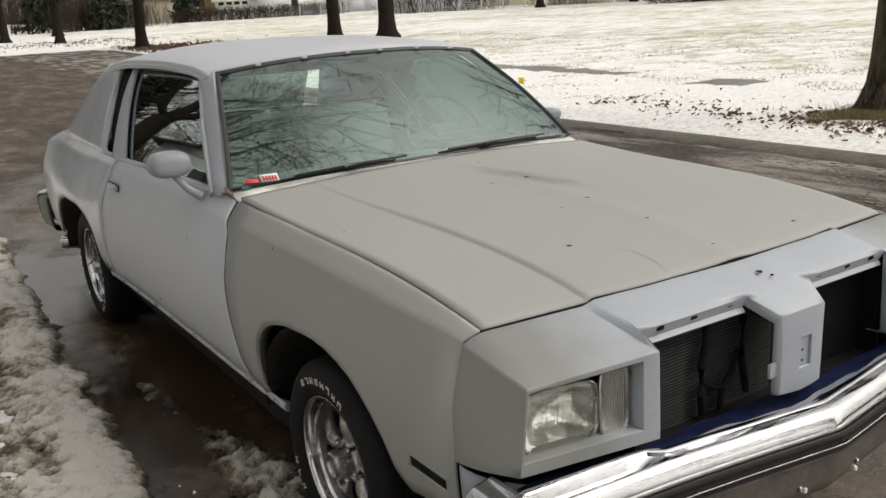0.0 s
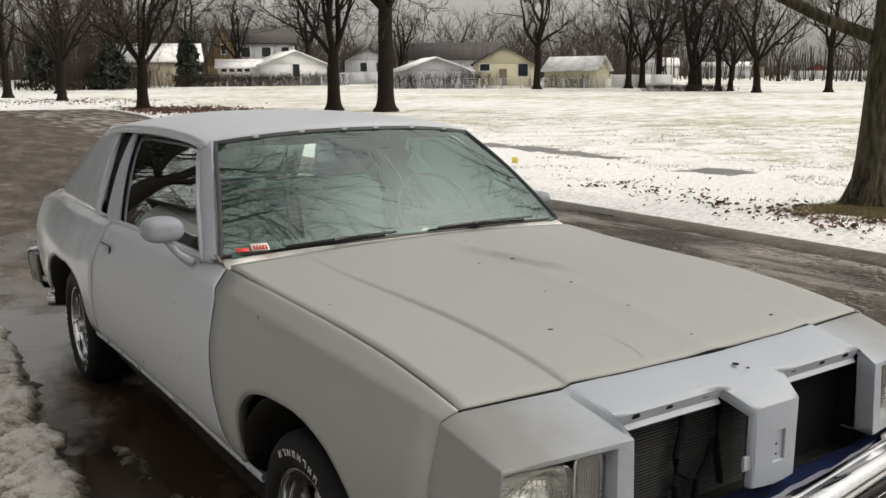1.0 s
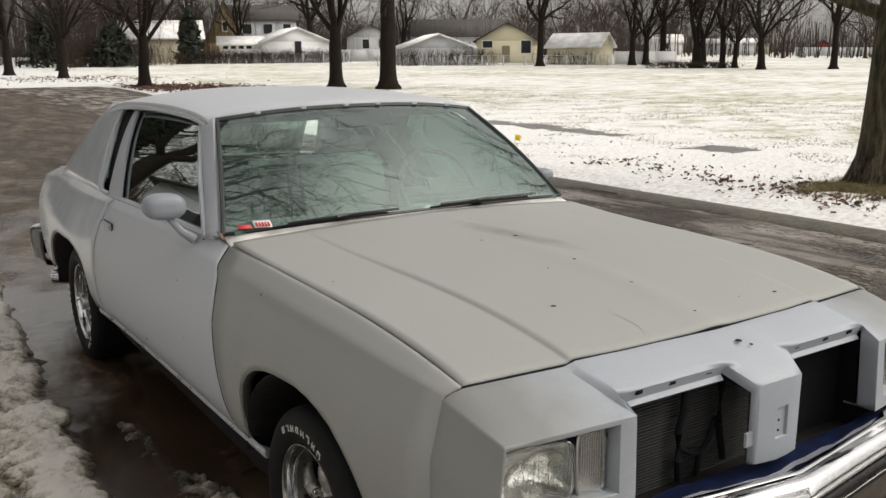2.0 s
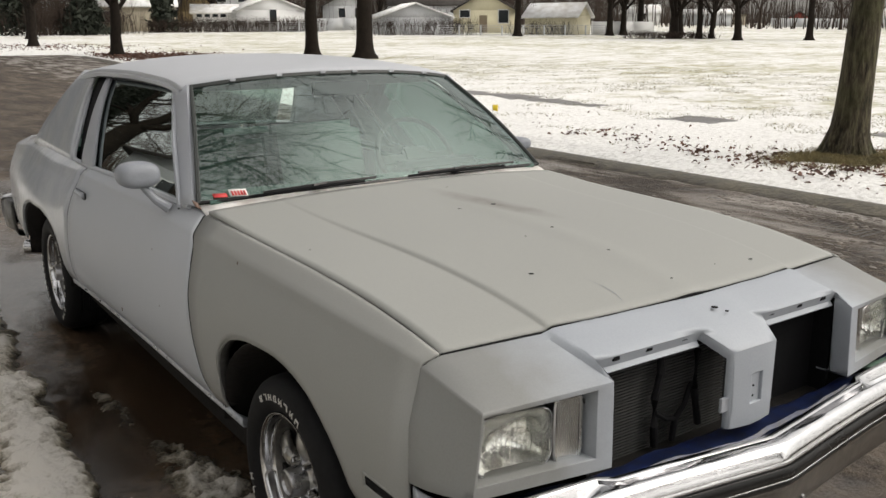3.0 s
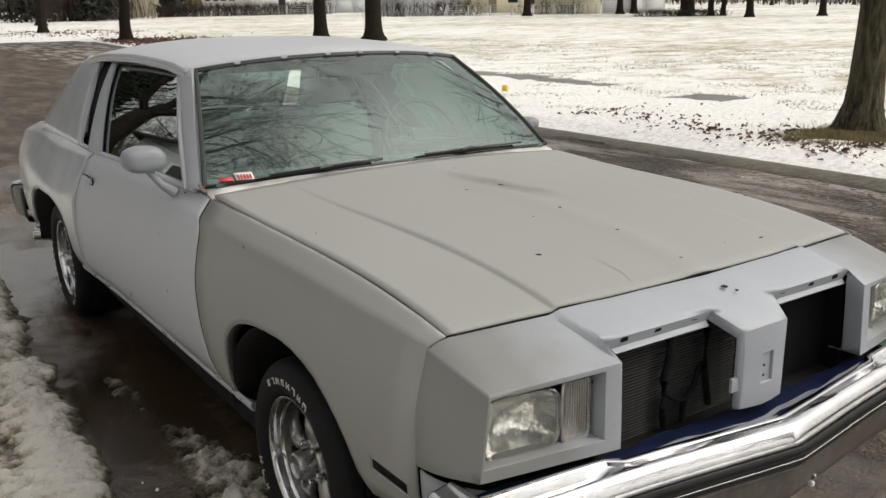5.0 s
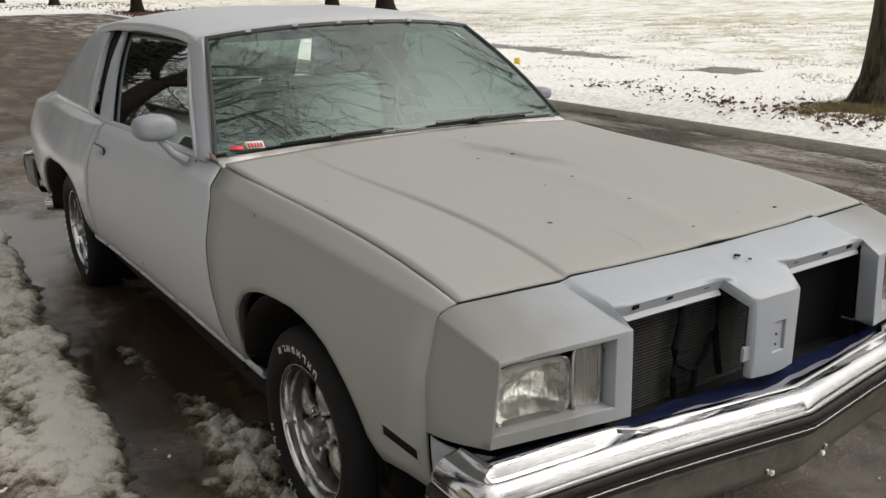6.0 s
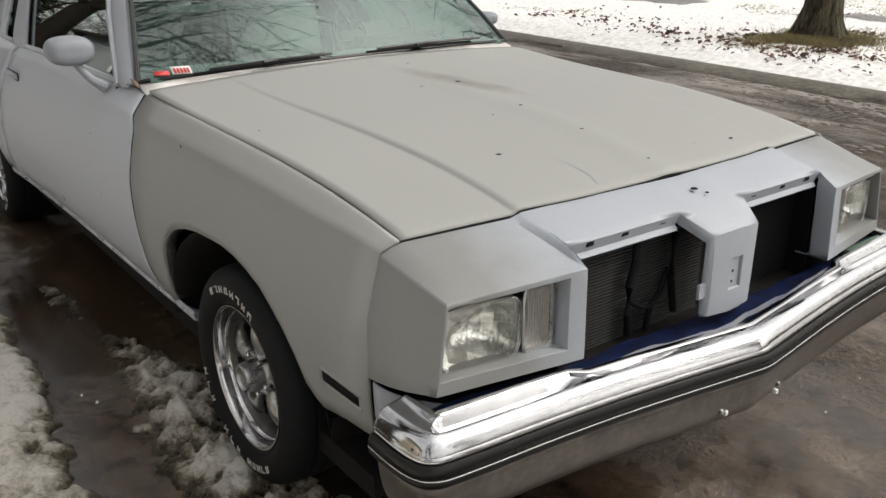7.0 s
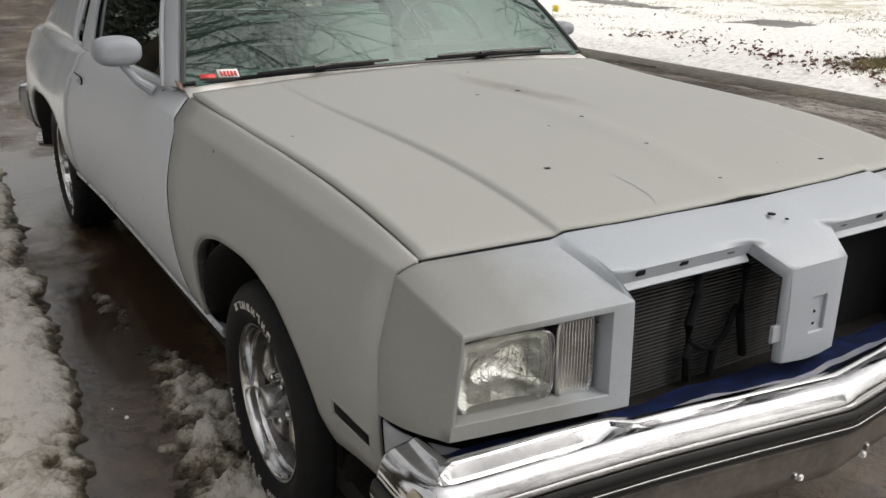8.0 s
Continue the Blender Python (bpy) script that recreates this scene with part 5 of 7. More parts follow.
def make_tail():
    bm = bmesh.new()
    rows = []
    for y in np.linspace(3.36, 4.05, 8):
        rows.append([(x, y, ZS(y) + 0.022 * (1 - (x / 0.76) ** 2)) for x in np.linspace(-XS(y), XS(y), 13)])
    end = rows[-1]
    for d, z in ((0.02, 0.86), (0.035, 0.70), (0.03, 0.46)):
        rows.append([(x * (1 + 0.12 * (0.9 - z)), 4.05 + d, z + (p - 0.90) * 0.2) for x, _, p in end])
    sheet(bm, rows)
    part("trunk_lid", bm, PRIMER_COOL, car, "grey primer boot lid and tail panel", thick=0.01)
    for s in (1, -1):
        bm = bmesh.new()
        rows = [[(-s * x, y, z) for x, y in ((0.78, 4.086), (0.74, 4.088), (0.68, 4.089), (0.58, 4.09))] for z in (0.58, 0.70, 0.82)]
        sheet(bm, rows)
        part("tail_lamp", bm, mat("tail_lamp_red", (0.20, 0.012, 0.012), 0.25, var=0.2), car, "dark red tail lamp", thick=0.01)
    path = [(-0.892, 3.98), (-0.882, 4.04), (-0.855, 4.085), (-0.80, 4.11), (0, 4.13), (0.80, 4.11), (0.855, 4.085), (0.882, 4.04), (0.892, 3.98)]
    bm = bmesh.new()
    rows = [[(x * (1.03 + o), y + o * 1.2, z) for o, z in ((-0.05, 0.55), (0.0, 0.547), (0.010, 0.535), (0.014, 0.50), (0.012, 0.44), (0.0, 0.37), (-0.04, 0.36))] for x, y in path]
    sheet(bm, rows)
    rb = part("rear_bumper", bm, CHROME, car, "chrome rear bumper with a dark strip", thick=0.004)
    bm = bmesh.new()
    rows = [[(x * (1.03 + o), y + o * 1.2, z) for o, z in ((0.014, 0.490), (0.022, 0.484), (0.022, 0.456), (0.014, 0.450))] for x, y in path[2:-2]]
    sheet(bm, rows)
    part("rubber_strip", bm, RUBBER, rb, thick=0.003)
    for s in (1, -1):
        bm = bmesh.new()
        sheet(bm, [[(-s * x, y, z) for x, z in ((w - 0.05, 0.548), (w, 0.540), (w + 0.006, 0.52), (w + 0.006, 0.44), (w - 0.004, 0.36 - k), (w - 0.05, 0.35 - k))] for y, w, k in ((3.78, 0.885, 0.025), (3.83, 0.898, 0.0), (3.92, 0.912, 0.0), (3.99, 0.920, 0.0))])
        part("end_cap", bm, RUBBER, rb, "black bumper end cap", thick=0.004)
    bm = bmesh.new()
    lathe(bm, [(0.0, 0.030), (0.004, 0.036), (0.0, 0.041), (-0.01, 0.042), (-0.30, 0.042), (-0.30, 0.033), (-0.02, 0.030)], "x", 20, (0, 0, 0))
    bmesh.ops.transform(bm, matrix=pose(-0.905, 3.44, 0.335, 0, -4, 152), verts=bm.verts)
    part("exhaust_tip", bm, CHROME, car, "chrome side exhaust tip")
    # plain dark boxes, added to keep light out of the hollow body
    part("floor_pan", boxm((-0.78, -0.55, 0.24), (0.78, 4.0, 0.30)), UNDER, car, "dirty underbody")
    part("firewall", boxm((-0.74, 0.66, 0.30), (0.74, 0.70, 0.93)), BLACK, car)
    part("engine_bay_block", boxm((-0.50, -0.55, 0.30), (0.50, 0.66, 0.78)), UNDER, car)
    for s in (1, -1):
        part("inner_fender", boxm((-0.735 * s - 0.012, -0.54, 0.74), (-0.735 * s + 0.012, 0.80, 0.855)), BLACK, car)
        part("inner_quarter", boxm((-0.72 * s - 0.02, 2.2, 0.30), (-0.72 * s + 0.02, 4.0, 0.90)), BLACK, car)
    part("rear_bulkhead", boxm((-0.74, 3.15, 0.30), (0.74, 3.2, 0.93)), DARK_TRIM, car)


make_tail()


# ---------- wheels ----------
def make_wheel():
    """Built with its outer face towards -x, hub centre at the origin."""
    e = thing("wheel", "", "")
    R = 0.335
    bm = bmesh.new()
    prof = [(-0.086, 0.196), (-0.098, 0.205), (-0.112, 0.235), (-0.116, 0.262), (-0.113, 0.29), (-0.102, 0.312), (-0.090, 0.326), (-0.075, 0.333),
            (-0.052, R), (-0.050, 0.328), (-0.042, 0.328), (-0.040, R), (-0.012, R + 0.001), (-0.010, 0.328), (-0.002, 0.328), (0.0, R + 0.001), (0.03, R), (0.032, 0.328), (0.04, 0.328), (0.042, R),
            (0.075, 0.333), (0.095, 0.322), (0.112, 0.29), (0.112, 0.24), (0.095, 0.2)]
    lathe(bm, [(u, 0.2 + (r - 0.2) * 0.77) for u, r in prof], "x", 72)
    tyre = part("tyre", bm, TYRE, e, "black tyre with raised white lettering", sharp=50)
    # raised white blocks in place of the maker's lettering
    for a0, a1, n in ((62, 118, 8), (240, 268, 5), (284, 303, 3), (326, 345, 3)):
        for k in range(n):
            a = radians(a0 + (a1 - a0) * k / (n - 1))
            bm = bmesh.new()
            w = 0.010 if k % 3 else 0.008
            box(bm, (-0.0022, -w, -0.0095), (0.0022, -w + 0.004, 0.0095), bev=0.001)
            if k % 4 != 1:
                box(bm, (-0.0022, w - 0.004, -0.0095), (0.0022, w, 0.0095), bev=0.001)
            if k % 2:
                box(bm, (-0.0022, -w, 0.006), (0.0022, w, 0.0095), bev=0.001)
            else:
                box(bm, (-0.0022, -w, -0.003), (0.0022, w, 0.002), bev=0.001)
            m = Matrix.Translation((-0.1155, 0.248 * math.cos(a), 0.248 * math.sin(a))) @ Matrix.Rotation(a - math.pi / 2, 4, "X")
            bmesh.ops.transform(bm, matrix=m, verts=bm.verts)
            part("white_letter", bm, WHITE_LETTER, tyre)
    bm = bmesh.new()
    lathe(bm, [(-0.092, 0.203), (-0.100, 0.200), (-0.1005, 0.195), (-0.095, 0.191), (-0.092, 0.1895), (-0.088, 0.1885), (-0.072, 0.186), (-0.062, 0.1845), (-0.060, 0.182)], "x", 72)
    part("trim_ring", bm, CHROME, e, "bright chrome trim ring", sharp=60)
    bm = bmesh.new()
    lathe(bm, [(-0.061, 0.184), (-0.050, 0.176), (-0.034, 0.173), (-0.014, 0.165), (0.0, 0.155), (0.002, 0.05)], "x", 60)
    part("rim", bm, mat("dark_rim", (0.16, 0.155, 0.15), 0.4, 0.85, var=0.4, scale=14), e, "dark inner rim")
    # five rounded spokes
    bm = bmesh.new()
    for k in range(5):
        a = math.tau * k / 5 + 0.31
        rows = []
        for u in np.linspace(0, 1, 9):
            r = 0.045 + 0.128 * u
            w = 0.026 + 0.012 * abs(u - 0.35) + 0.03 * max(0, u - 0.6)
            x = -0.040 - 0.020 * math.sin(math.pi * min(1, u * 1.1)) - 0.004
            row = []
            for v in np.linspace(-1, 1, 7):
                h = math.sqrt(max(0, 1 - v * v * 0.98))
                y, z = r * math.cos(a) - v * w * math.sin(a), r * math.sin(a) + v * w * math.cos(a)
                row.append((x * (0.45 + 0.55 * h), y, z))
            rows.append(row)
        sheet(bm, rows)
    part("spokes", bm, STEEL, e, "grey five-spoke steel centre", thick=0.006, sharp=60)
    bm = bmesh.new()
    lathe(bm, [(-0.046, 0.068), (-0.050, 0.050), (-0.056, 0.044), (-0.098, 0.041), (-0.106, 0.039), (-0.108, 0.033), (-0.101, 0.029), (-0.099, 0.001)], "x", 36)
    part("hub_cap", bm, DULL_CHROME, e, "deep bright hub cap")
    for k in range(5):
        a = math.tau * (k + 0.5) / 5 + 0.31
        bm = bmesh.new()
        lathe(bm, [(-0.072, 0.0), (-0.072, 0.007), (-0.066, 0.0095), (-0.035, 0.010)], "x", 6, (0, 0.058 * math.cos(a), 0.058 * math.sin(a)))
        part("lug_nut", bm, CHROME, e)
    bm = bmesh.new()
    lathe(bm, [(0.01, 0.001), (0.0, 0.10), (0.08, 0.11), (0.09, 0.001)], "x", 24)
    part("brake_drum", bm, UNDER, e)
    return e


wheel = make_wheel()
wheel.parent = car
wheel.matrix_basis = pose(-0.737, 0, 0.328, -3, 0, 0)
tagged(wheel, "worn tyre on a chrome-ringed five-spoke wheel")
for x, y, rz, rx in ((-0.782, AXLE_R, 0, 250), (0.737, 0, 180, 0), (0.782, AXLE_R, 180, 60)):
    copy_thing(wheel, pose(x, y, 0.328, rx if rz == 0 else 0, 0, rz)).parent = car
if "category" in wheel:
    del wheel["category"]


# ---------- cabin contents, wipers, mirrors ----------
def make_interior():
    bm = bmesh.new()
    rows = []
    for y, z in ((0.74, 0.985), (0.85, 0.985), (1.0, 0.975), (1.06, 0.955), (1.08, 0.90), (1.06, 0.70)):
        rows.append([(x, y + 0.06 * (x / 0.7) ** 2, z) for x in np.linspace(-0.72, 0.72, 13)])
    sheet(bm, rows)
    dash = part("dashboard", bm, TEAL, car, "green vinyl dashboard", thick=0.02)
    part("instrument_hood", boxm((0.17, 0.98, 0.95), (0.58, 1.10, 1.02), bev=0.025), DARK_TRIM, dash, "dark instrument hood")
    sw = thing("steering_wheel", "dark thin-rimmed steering wheel", "")
    sw.parent = car
    sw.matrix_basis = pose(0.40, 1.24, 1.00, 58, 0, 0)
    bm = bmesh.new()
    ring = [(0.19 * math.cos(a), 0.19 * math.sin(a), 0) for a in [math.tau * k / 40 for k in range(41)]]
    tube(bm, ring, 0.012, 8, False)
    part("rim", bm, DARK_TRIM, sw)
    bm = bmesh.new()
    box(bm, (-0.18, -0.02, -0.012), (0.18, 0.02, 0.008), bev=0.006)
    box(bm, (-0.07, -0.05, -0.01), (0.07, 0.05, 0.02), bev=0.012)
    part("spoke", bm, DARK_TRIM, sw)
    for s in (1, -1):
        bm = bmesh.new()
        box(bm, (-0.36 * s - 0.29, 1.55, 0.45), (-0.36 * s + 0.29, 2.10, 0.62), bev=0.05)
        part("seat_cushion", bm, TEAL, car, "green vinyl front seat")
        bm = bmesh.new()
        box(bm, (-0.36 * s - 0.28, 0, 0), (-0.36 * s + 0.28, 0.14, 0.56), bev=0.05)
        bmesh.ops.transform(bm, matrix=pose(0, 2.02, 0.55, -14), verts=bm.verts)
        part("seat_back", bm, TEAL, car, "green vinyl seat back")
        part("sun_visor", boxm((-0.33 * s - 0.20, 1.32, 1.325), (-0.33 * s + 0.20, 1.36, 1.345), bev=0.008), mat("pale_visor", (0.5, 0.5, 0.46), 0.7), car, "pale folded sun visor")
    part("rear_seat", boxm((-0.66, 2.65, 0.45), (0.66, 3.05, 0.92), bev=0.06), TEAL, car, "green rear bench")
    part("parcel_shelf", boxm((-0.68, 3.0, 0.92), (0.68, 3.38, 0.945)), TEAL, car)
    part("rear_view_mirror", boxm((-0.13, 1.18, 1.295), (0.13, 1.20, 1.355), bev=0.008), BLACK, car, "black rear-view mirror")
    part("cabin_floor", boxm((-0.76, 0.75, 0.30), (0.76, 3.2, 0.33)), DARK_TRIM, car)
    part("headliner", boxm((-0.57, 1.40, 1.325), (0.57, 2.85, 1.335)), mat("pale_headliner", (0.42, 0.44, 0.40), 0.9), car, "pale headliner")


make_interior()


def make_cowl():
    bm = bmesh.new()
    rows = []
    for a in np.linspace(-0.757, 0.757, 25):
        h = HOOD_REAR(abs(a))
        lo_y = smooth_curve([(0, 0.705), (0.3, 0.725), (0.55, 0.768), (0.745, 0.83)])(abs(a))
        z = smooth_curve([(0, 1.004), (0.4, 0.996), (0.745, 0.972)])(abs(a))
        rows.append([(a, h - 0.03, hood_z(a, 1) - 0.030), (a, h + 0.010, hood_z(a, 1) - 0.006), (a, max(lo_y - 0.006, h + 0.02), z + 0.006)])
    sheet(bm, rows)
    cowl = part("cowl", bm, COWL, car, "pale chipped cowl under the wipers", thick=0.004)
    for pts in ([(-0.60, 0.76, 1.004), (-0.38, 0.715, 1.020), (-0.18, 0.70, 1.024)], [(0.0, 0.69, 1.026), (0.22, 0.70, 1.026), (0.50, 0.74, 1.016)]):
        bm = bmesh.new()
        tube(bm, [(x, y - 0.012, z) for x, y, z in pts], [0.0045, 0.006, 0.0045], 6)
        w = part("wiper_arm", bm, BLACK, car, "black wiper at rest")
        bm = bmesh.new()
        tube(bm, [(x + 0.06, y + 0.008, z + 0.006) for x, y, z in pts], 0.0048, 6)
        tube(bm, [(pts[1][0], pts[1][1] - 0.012, pts[1][2] + 0.006), (pts[1][0] + 0.06, pts[1][1] + 0.004, pts[1][2] + 0.008)], 0.006, 6)
        part("wiper_blade", bm, RUBBER, w)


make_cowl()


def make_mirror(side):
    e = thing("door_mirror", "rounded grey primer door mirror", "")
    e.parent = car
    cx, cy, cz, sc = (-0.902, 0.985, 1.076, 1.0) if side > 0 else (0.812, 1.01, 1.055, 0.60)
    bm = bmesh.new()
    rows = []
    for u, s in ((-0.052, 0.30), (-0.050, 0.62), (-0.040, 0.86), (-0.020, 0.97), (0.01, 1.0), (0.045, 0.98), (0.062, 0.95), (0.066, 0.90), (0.060, 0.86)):
        row = []
        for k in range(28):
            a = math.tau * k / 28
            c, d = math.cos(a), math.sin(a)
            r = (abs(c) ** 2.7 + abs(d) ** 2.7) ** (-1 / 2.7)
            row.append((cx + 0.072 * s * sc * r * c, cy + u * 0.8, cz + 0.045 * s * sc * r * d))
        rows.append(row)
    vs = sheet(bm, rows, close=True)
    bm.faces.new(vs[0])
    part("shell", bm, MIRROR_PAINT, e, sharp=60)
    bm = bmesh.new()
    rows = [[(cx + 0.060 * sc * math.cos(a) * s, cy + 0.047, cz + 0.037 * sc * math.sin(a) * s) for a in [math.tau * k / 24 for k in range(24)]] for s in (1.0, 0.01)]
    sheet(bm, rows, close=True)
    part("mirror_glass", bm, CHROME, e)
    bm = bmesh.new()
    tube(bm, [(cx + 0.012 * side, cy, cz - 0.032 * sc), (cx + 0.02 * side, cy - 0.006, cz - 0.055), (-0.855 * side, cy - 0.02, 0.985), (-0.815 * side, cy - 0.03, 0.955)], [0.018, 0.012, 0.014, 0.019], 10)
    part("arm", bm, MIRROR_PAINT, e)


make_mirror(1)
make_mirror(-1)

# ---------- trees ----------
BARK = mat("dark_wet_bark", (0.024, 0.019, 0.015), 0.95, spec=0.1, var=0.4, scale=4, fine=30, bump=0.5, bscale=25)
TWIG = mat("grey_brown_twigs", (0.056, 0.042, 0.034), 0.95, spec=0.1, var=0.3, scale=0.6, fine=8)


def grow(rng, segs, p, d, length, r, depth, bend=0.16, up=0.10, kids=(3, 5), cut=0.006):
    """One limb in short pieces, then its side branches."""
    n = max(2, min(6, int(length / 0.45)))
    pts, rs = [p], [r]
    for k in range(n):
        d = d + rng.normal(0, bend, 3)
        d[2] += up
        d = d / np.linalg.norm(d)
        p = p + d * (length / n)
        pts.append(p)
        rs.append(r * (1 - 0.62 * (k + 1) / n))
    for a, b, ra, rb in zip(pts, pts[1:], rs, rs[1:]):
        segs.append((a, b, ra, rb))
    if depth <= 0 or r < cut:
        return
    count = int(rng.integers(*kids))
    for k in range(count):
        u = 0.25 + 0.75 * (k + rng.random()) / count
        i = min(int(u * n), n - 1)
        q = pts[i] + (pts[i + 1] - pts[i]) * (u * n - i)
        base = pts[i + 1] - pts[i]
        base = base / np.linalg.norm(base)
        side = rng.normal(0, 1, 3)
        side -= base * side.dot(base)
        side /= np.linalg.norm(side)
        spread = rng.uniform(0.5, 1.1)
        nd = base * math.cos(spread) + side * math.sin(spread)
        rr = rs[i] * rng.uniform(0.45, 0.68)
        grow(rng, segs, q, nd, length * rng.uniform(0.5, 0.75), rr, depth - 1, bend, up, kids, cut)


def tube_mesh(name, segs, sides):
    A, B = np.array([s[0] for s in segs]), np.array([s[1] for s in segs])
    ra, rb = np.array([s[2] for s in segs]), np.array([s[3] for s in segs])
    d = B - A
    d /= np.linalg.norm(d, axis=1)[:, None] + 1e-9
    ref = np.where(np.abs(d[:, 2:3]) > 0.9, [[1.0, 0, 0]], [[0, 0, 1.0]])
    u = np.cross(d, ref)
    u /= np.linalg.norm(u, axis=1)[:, None]
    v = np.cross(d, u)
    ang = np.arange(sides) * math.tau / sides
    ring = np.cos(ang)[None, :, None] * u[:, None, :] + np.sin(ang)[None, :, None] * v[:, None, :]
    va = A[:, None, :] + ring * ra[:, None, None]
    B = B + d * (rb * 0.3)[:, None]
    vb = B[:, None, :] + ring * rb[:, None, None]
    verts = np.concatenate([va, vb], axis=1).reshape(-1, 3)
    base = (np.arange(len(segs)) * 2 * sides)[:, None]
    k = np.arange(sides)[None, :]
    k2 = (k + 1) % sides
    faces = np.stack([base + k, base + k2, base + sides + k2, base + sides + k], axis=2).reshape(-1, 4)
    me = bpy.data.meshes.new(name)
    me.from_pydata(verts.tolist(), [], faces.tolist())
    me.shade_smooth()
    return me


def tree_segs(seed, height, r, fork, limbs=5, depth=4, lean=(0, 0), spread=(0.35, 0.75), wander=0.05):
    rng = np.random.default_rng(seed)
    segs = []
    p, d = np.zeros(3), np.array([lean[0], lean[1], 1.0])
    d /= np.linalg.norm(d)
    flare = [(0.0, 1.60), (0.10, 1.40), (0.25, 1.22), (0.5, 1.08), (0.9, 1.0)]
    last, lr = p + d * -0.3, r * 1.95
    for h, s in flare:
        q = d * h
        segs.append((last, q, lr, r * s))
        last, lr = q, r * s
    steps = max(2, int(fork / 0.7))
    for k in range(steps):
        q = last + d * ((fork - 0.9) / steps) + np.array([*rng.normal(0, wander * 0.4, 2), 0])
        nr = r * (1 - 0.16 * (k + 1) / steps)
        segs.append((last, q, lr, nr))
        last, lr = q, nr
    top = last
    for k in range(limbs):
        a = math.tau * (k + rng.random() * 0.6) / limbs + seed
        t = rng.uniform(*spread)
        nd = np.array([math.cos(a) * math.sin(t), math.sin(a) * math.sin(t), math.cos(t)])
        grow(rng, segs, top - np.array([0, 0, rng.uniform(0, 0.5)]), nd, (height - fork) * rng.uniform(0.42, 0.62), lr * rng.uniform(0.42, 0.62), depth)
    grow(rng, segs, top, np.array([0.05, 0.03, 1.0]), (height - fork) * 0.6, lr * 0.72, depth)
    return segs


def make_tree(segs, label, at, yaw=0.0, size=1.0, group="bare street trees", fine=0.008):
    t = thing("tree", label, "tree", group, at=Matrix.Translation(at) @ Matrix.Rotation(yaw, 4, "Z") @ Matrix.Scale(size, 4))
    thick = [s for s in segs if s[2] > 0.035]
    part("trunk", tube_mesh("trunk", thick, 10), BARK, t)
    part("crown", tube_mesh("crown", [(a, b, max(ra, fine), max(rb, fine * 0.75)) for a, b, ra, rb in segs if ra <= 0.035], 3), TWIG, t, "bare twiggy crown")
    return t


def land(x, y):
    return field_z(x, y) if in_field(x, y) > 0 else rise(x, y)


def plant(proto, x, y, yaw, size):
    return copy_thing(proto, Matrix.Translation((x, y, land(x, y) - 0.03)) @ Matrix.Rotation(yaw, 4, "Z") @ Matrix.Scale(size, 4))


# the large tree beyond the street: heavy low limbs
def ridged_bark():
    """Furrowed bark: dark upright cracks between mossy ridges."""
    m, nt, nodes, links, b = shader("mossy_ridged_bark")
    tc, mp, n = nodes.new("ShaderNodeTexCoord"), nodes.new("ShaderNodeMapping"), nodes.new("ShaderNodeTexNoise")
    mp.inputs["Scale"].default_value = (22, 22, 4)
    n.inputs["Scale"].default_value, n.inputs["Detail"].default_value, n.inputs["Roughness"].default_value = 1.0, 6, 0.65
    links.new(tc.outputs["Object"], mp.inputs[0]), links.new(mp.outputs[0], n.inputs["Vector"])
    ridge = ramp(nt, n.outputs[0], [(0.36, (0.016, 0.013, 0.010)), (0.5, (0.055, 0.046, 0.030)), (0.66, (0.105, 0.094, 0.058))]).outputs[0]
    moss = ramp(nt, noise_node(nt, 3, 5).outputs[0], [(0.45, (0, 0, 0)), (0.65, (0.55, 0.55, 0.55))])
    links.new(blend(nt, moss.outputs[0], ridge, (0.050, 0.052, 0.022)), b.inputs["Base Color"])
    b.inputs["Roughness"].default_value, b.inputs["Specular IOR Level"].default_value = 0.95, 0.2
    bn = nodes.new("ShaderNodeBump")
    bn.inputs["Distance"].default_value = 0.03
    links.new(n.outputs[0], bn.inputs["Height"]), links.new(bn.outputs[0], b.inputs["Normal"])
    return m


MOSSY_BARK = ridged_bark()
segs = tree_segs(4, 11, 0.178, 2.6, 4, 5, (0.035, -0.02), wander=0.02)
rng = np.random.default_rng(17)
grow(rng, segs, np.array([0.05, -0.03, 1.85]), np.array([-0.50, 0.82, 0.38]), 3.8, 0.080, 5, 0.07, 0.06)
segs = [s for s in segs if (min(s[0][2], s[1][2]) > 2.35 or s[2] > 0.05) and not (min(s[0][0], s[1][0]) < -1.1 and s[0][2] > 3.6)]
big_tree = make_tree(segs, "large bare tree with a thick mossy trunk in snowy grass", (7.65, 3.55, land(7.65, 3.55) - 0.03))
for ob in big_tree.children:
    if ob.name.startswith("trunk"):
        ob.data.materials[0] = MOSSY_BARK
rng = np.random.default_rng(18)
roots = bmesh.new()
for k in range(7):
    a = k * 0.9 + rng.uniform(-0.2, 0.2)
    c, s, ln = math.cos(a), math.sin(a), rng.uniform(0.30, 0.40)
    tube(roots, [(c * 0.10, s * 0.10, 0.42), (c * 0.17, s * 0.17, 0.20), (c * 0.235, s * 0.235, 0.08), (c * ln, s * ln, -0.02)], [0.07, 0.085, 0.075, 0.03], 8)
part("root_flare", roots, MOSSY_BARK, big_tree, "spreading roots")

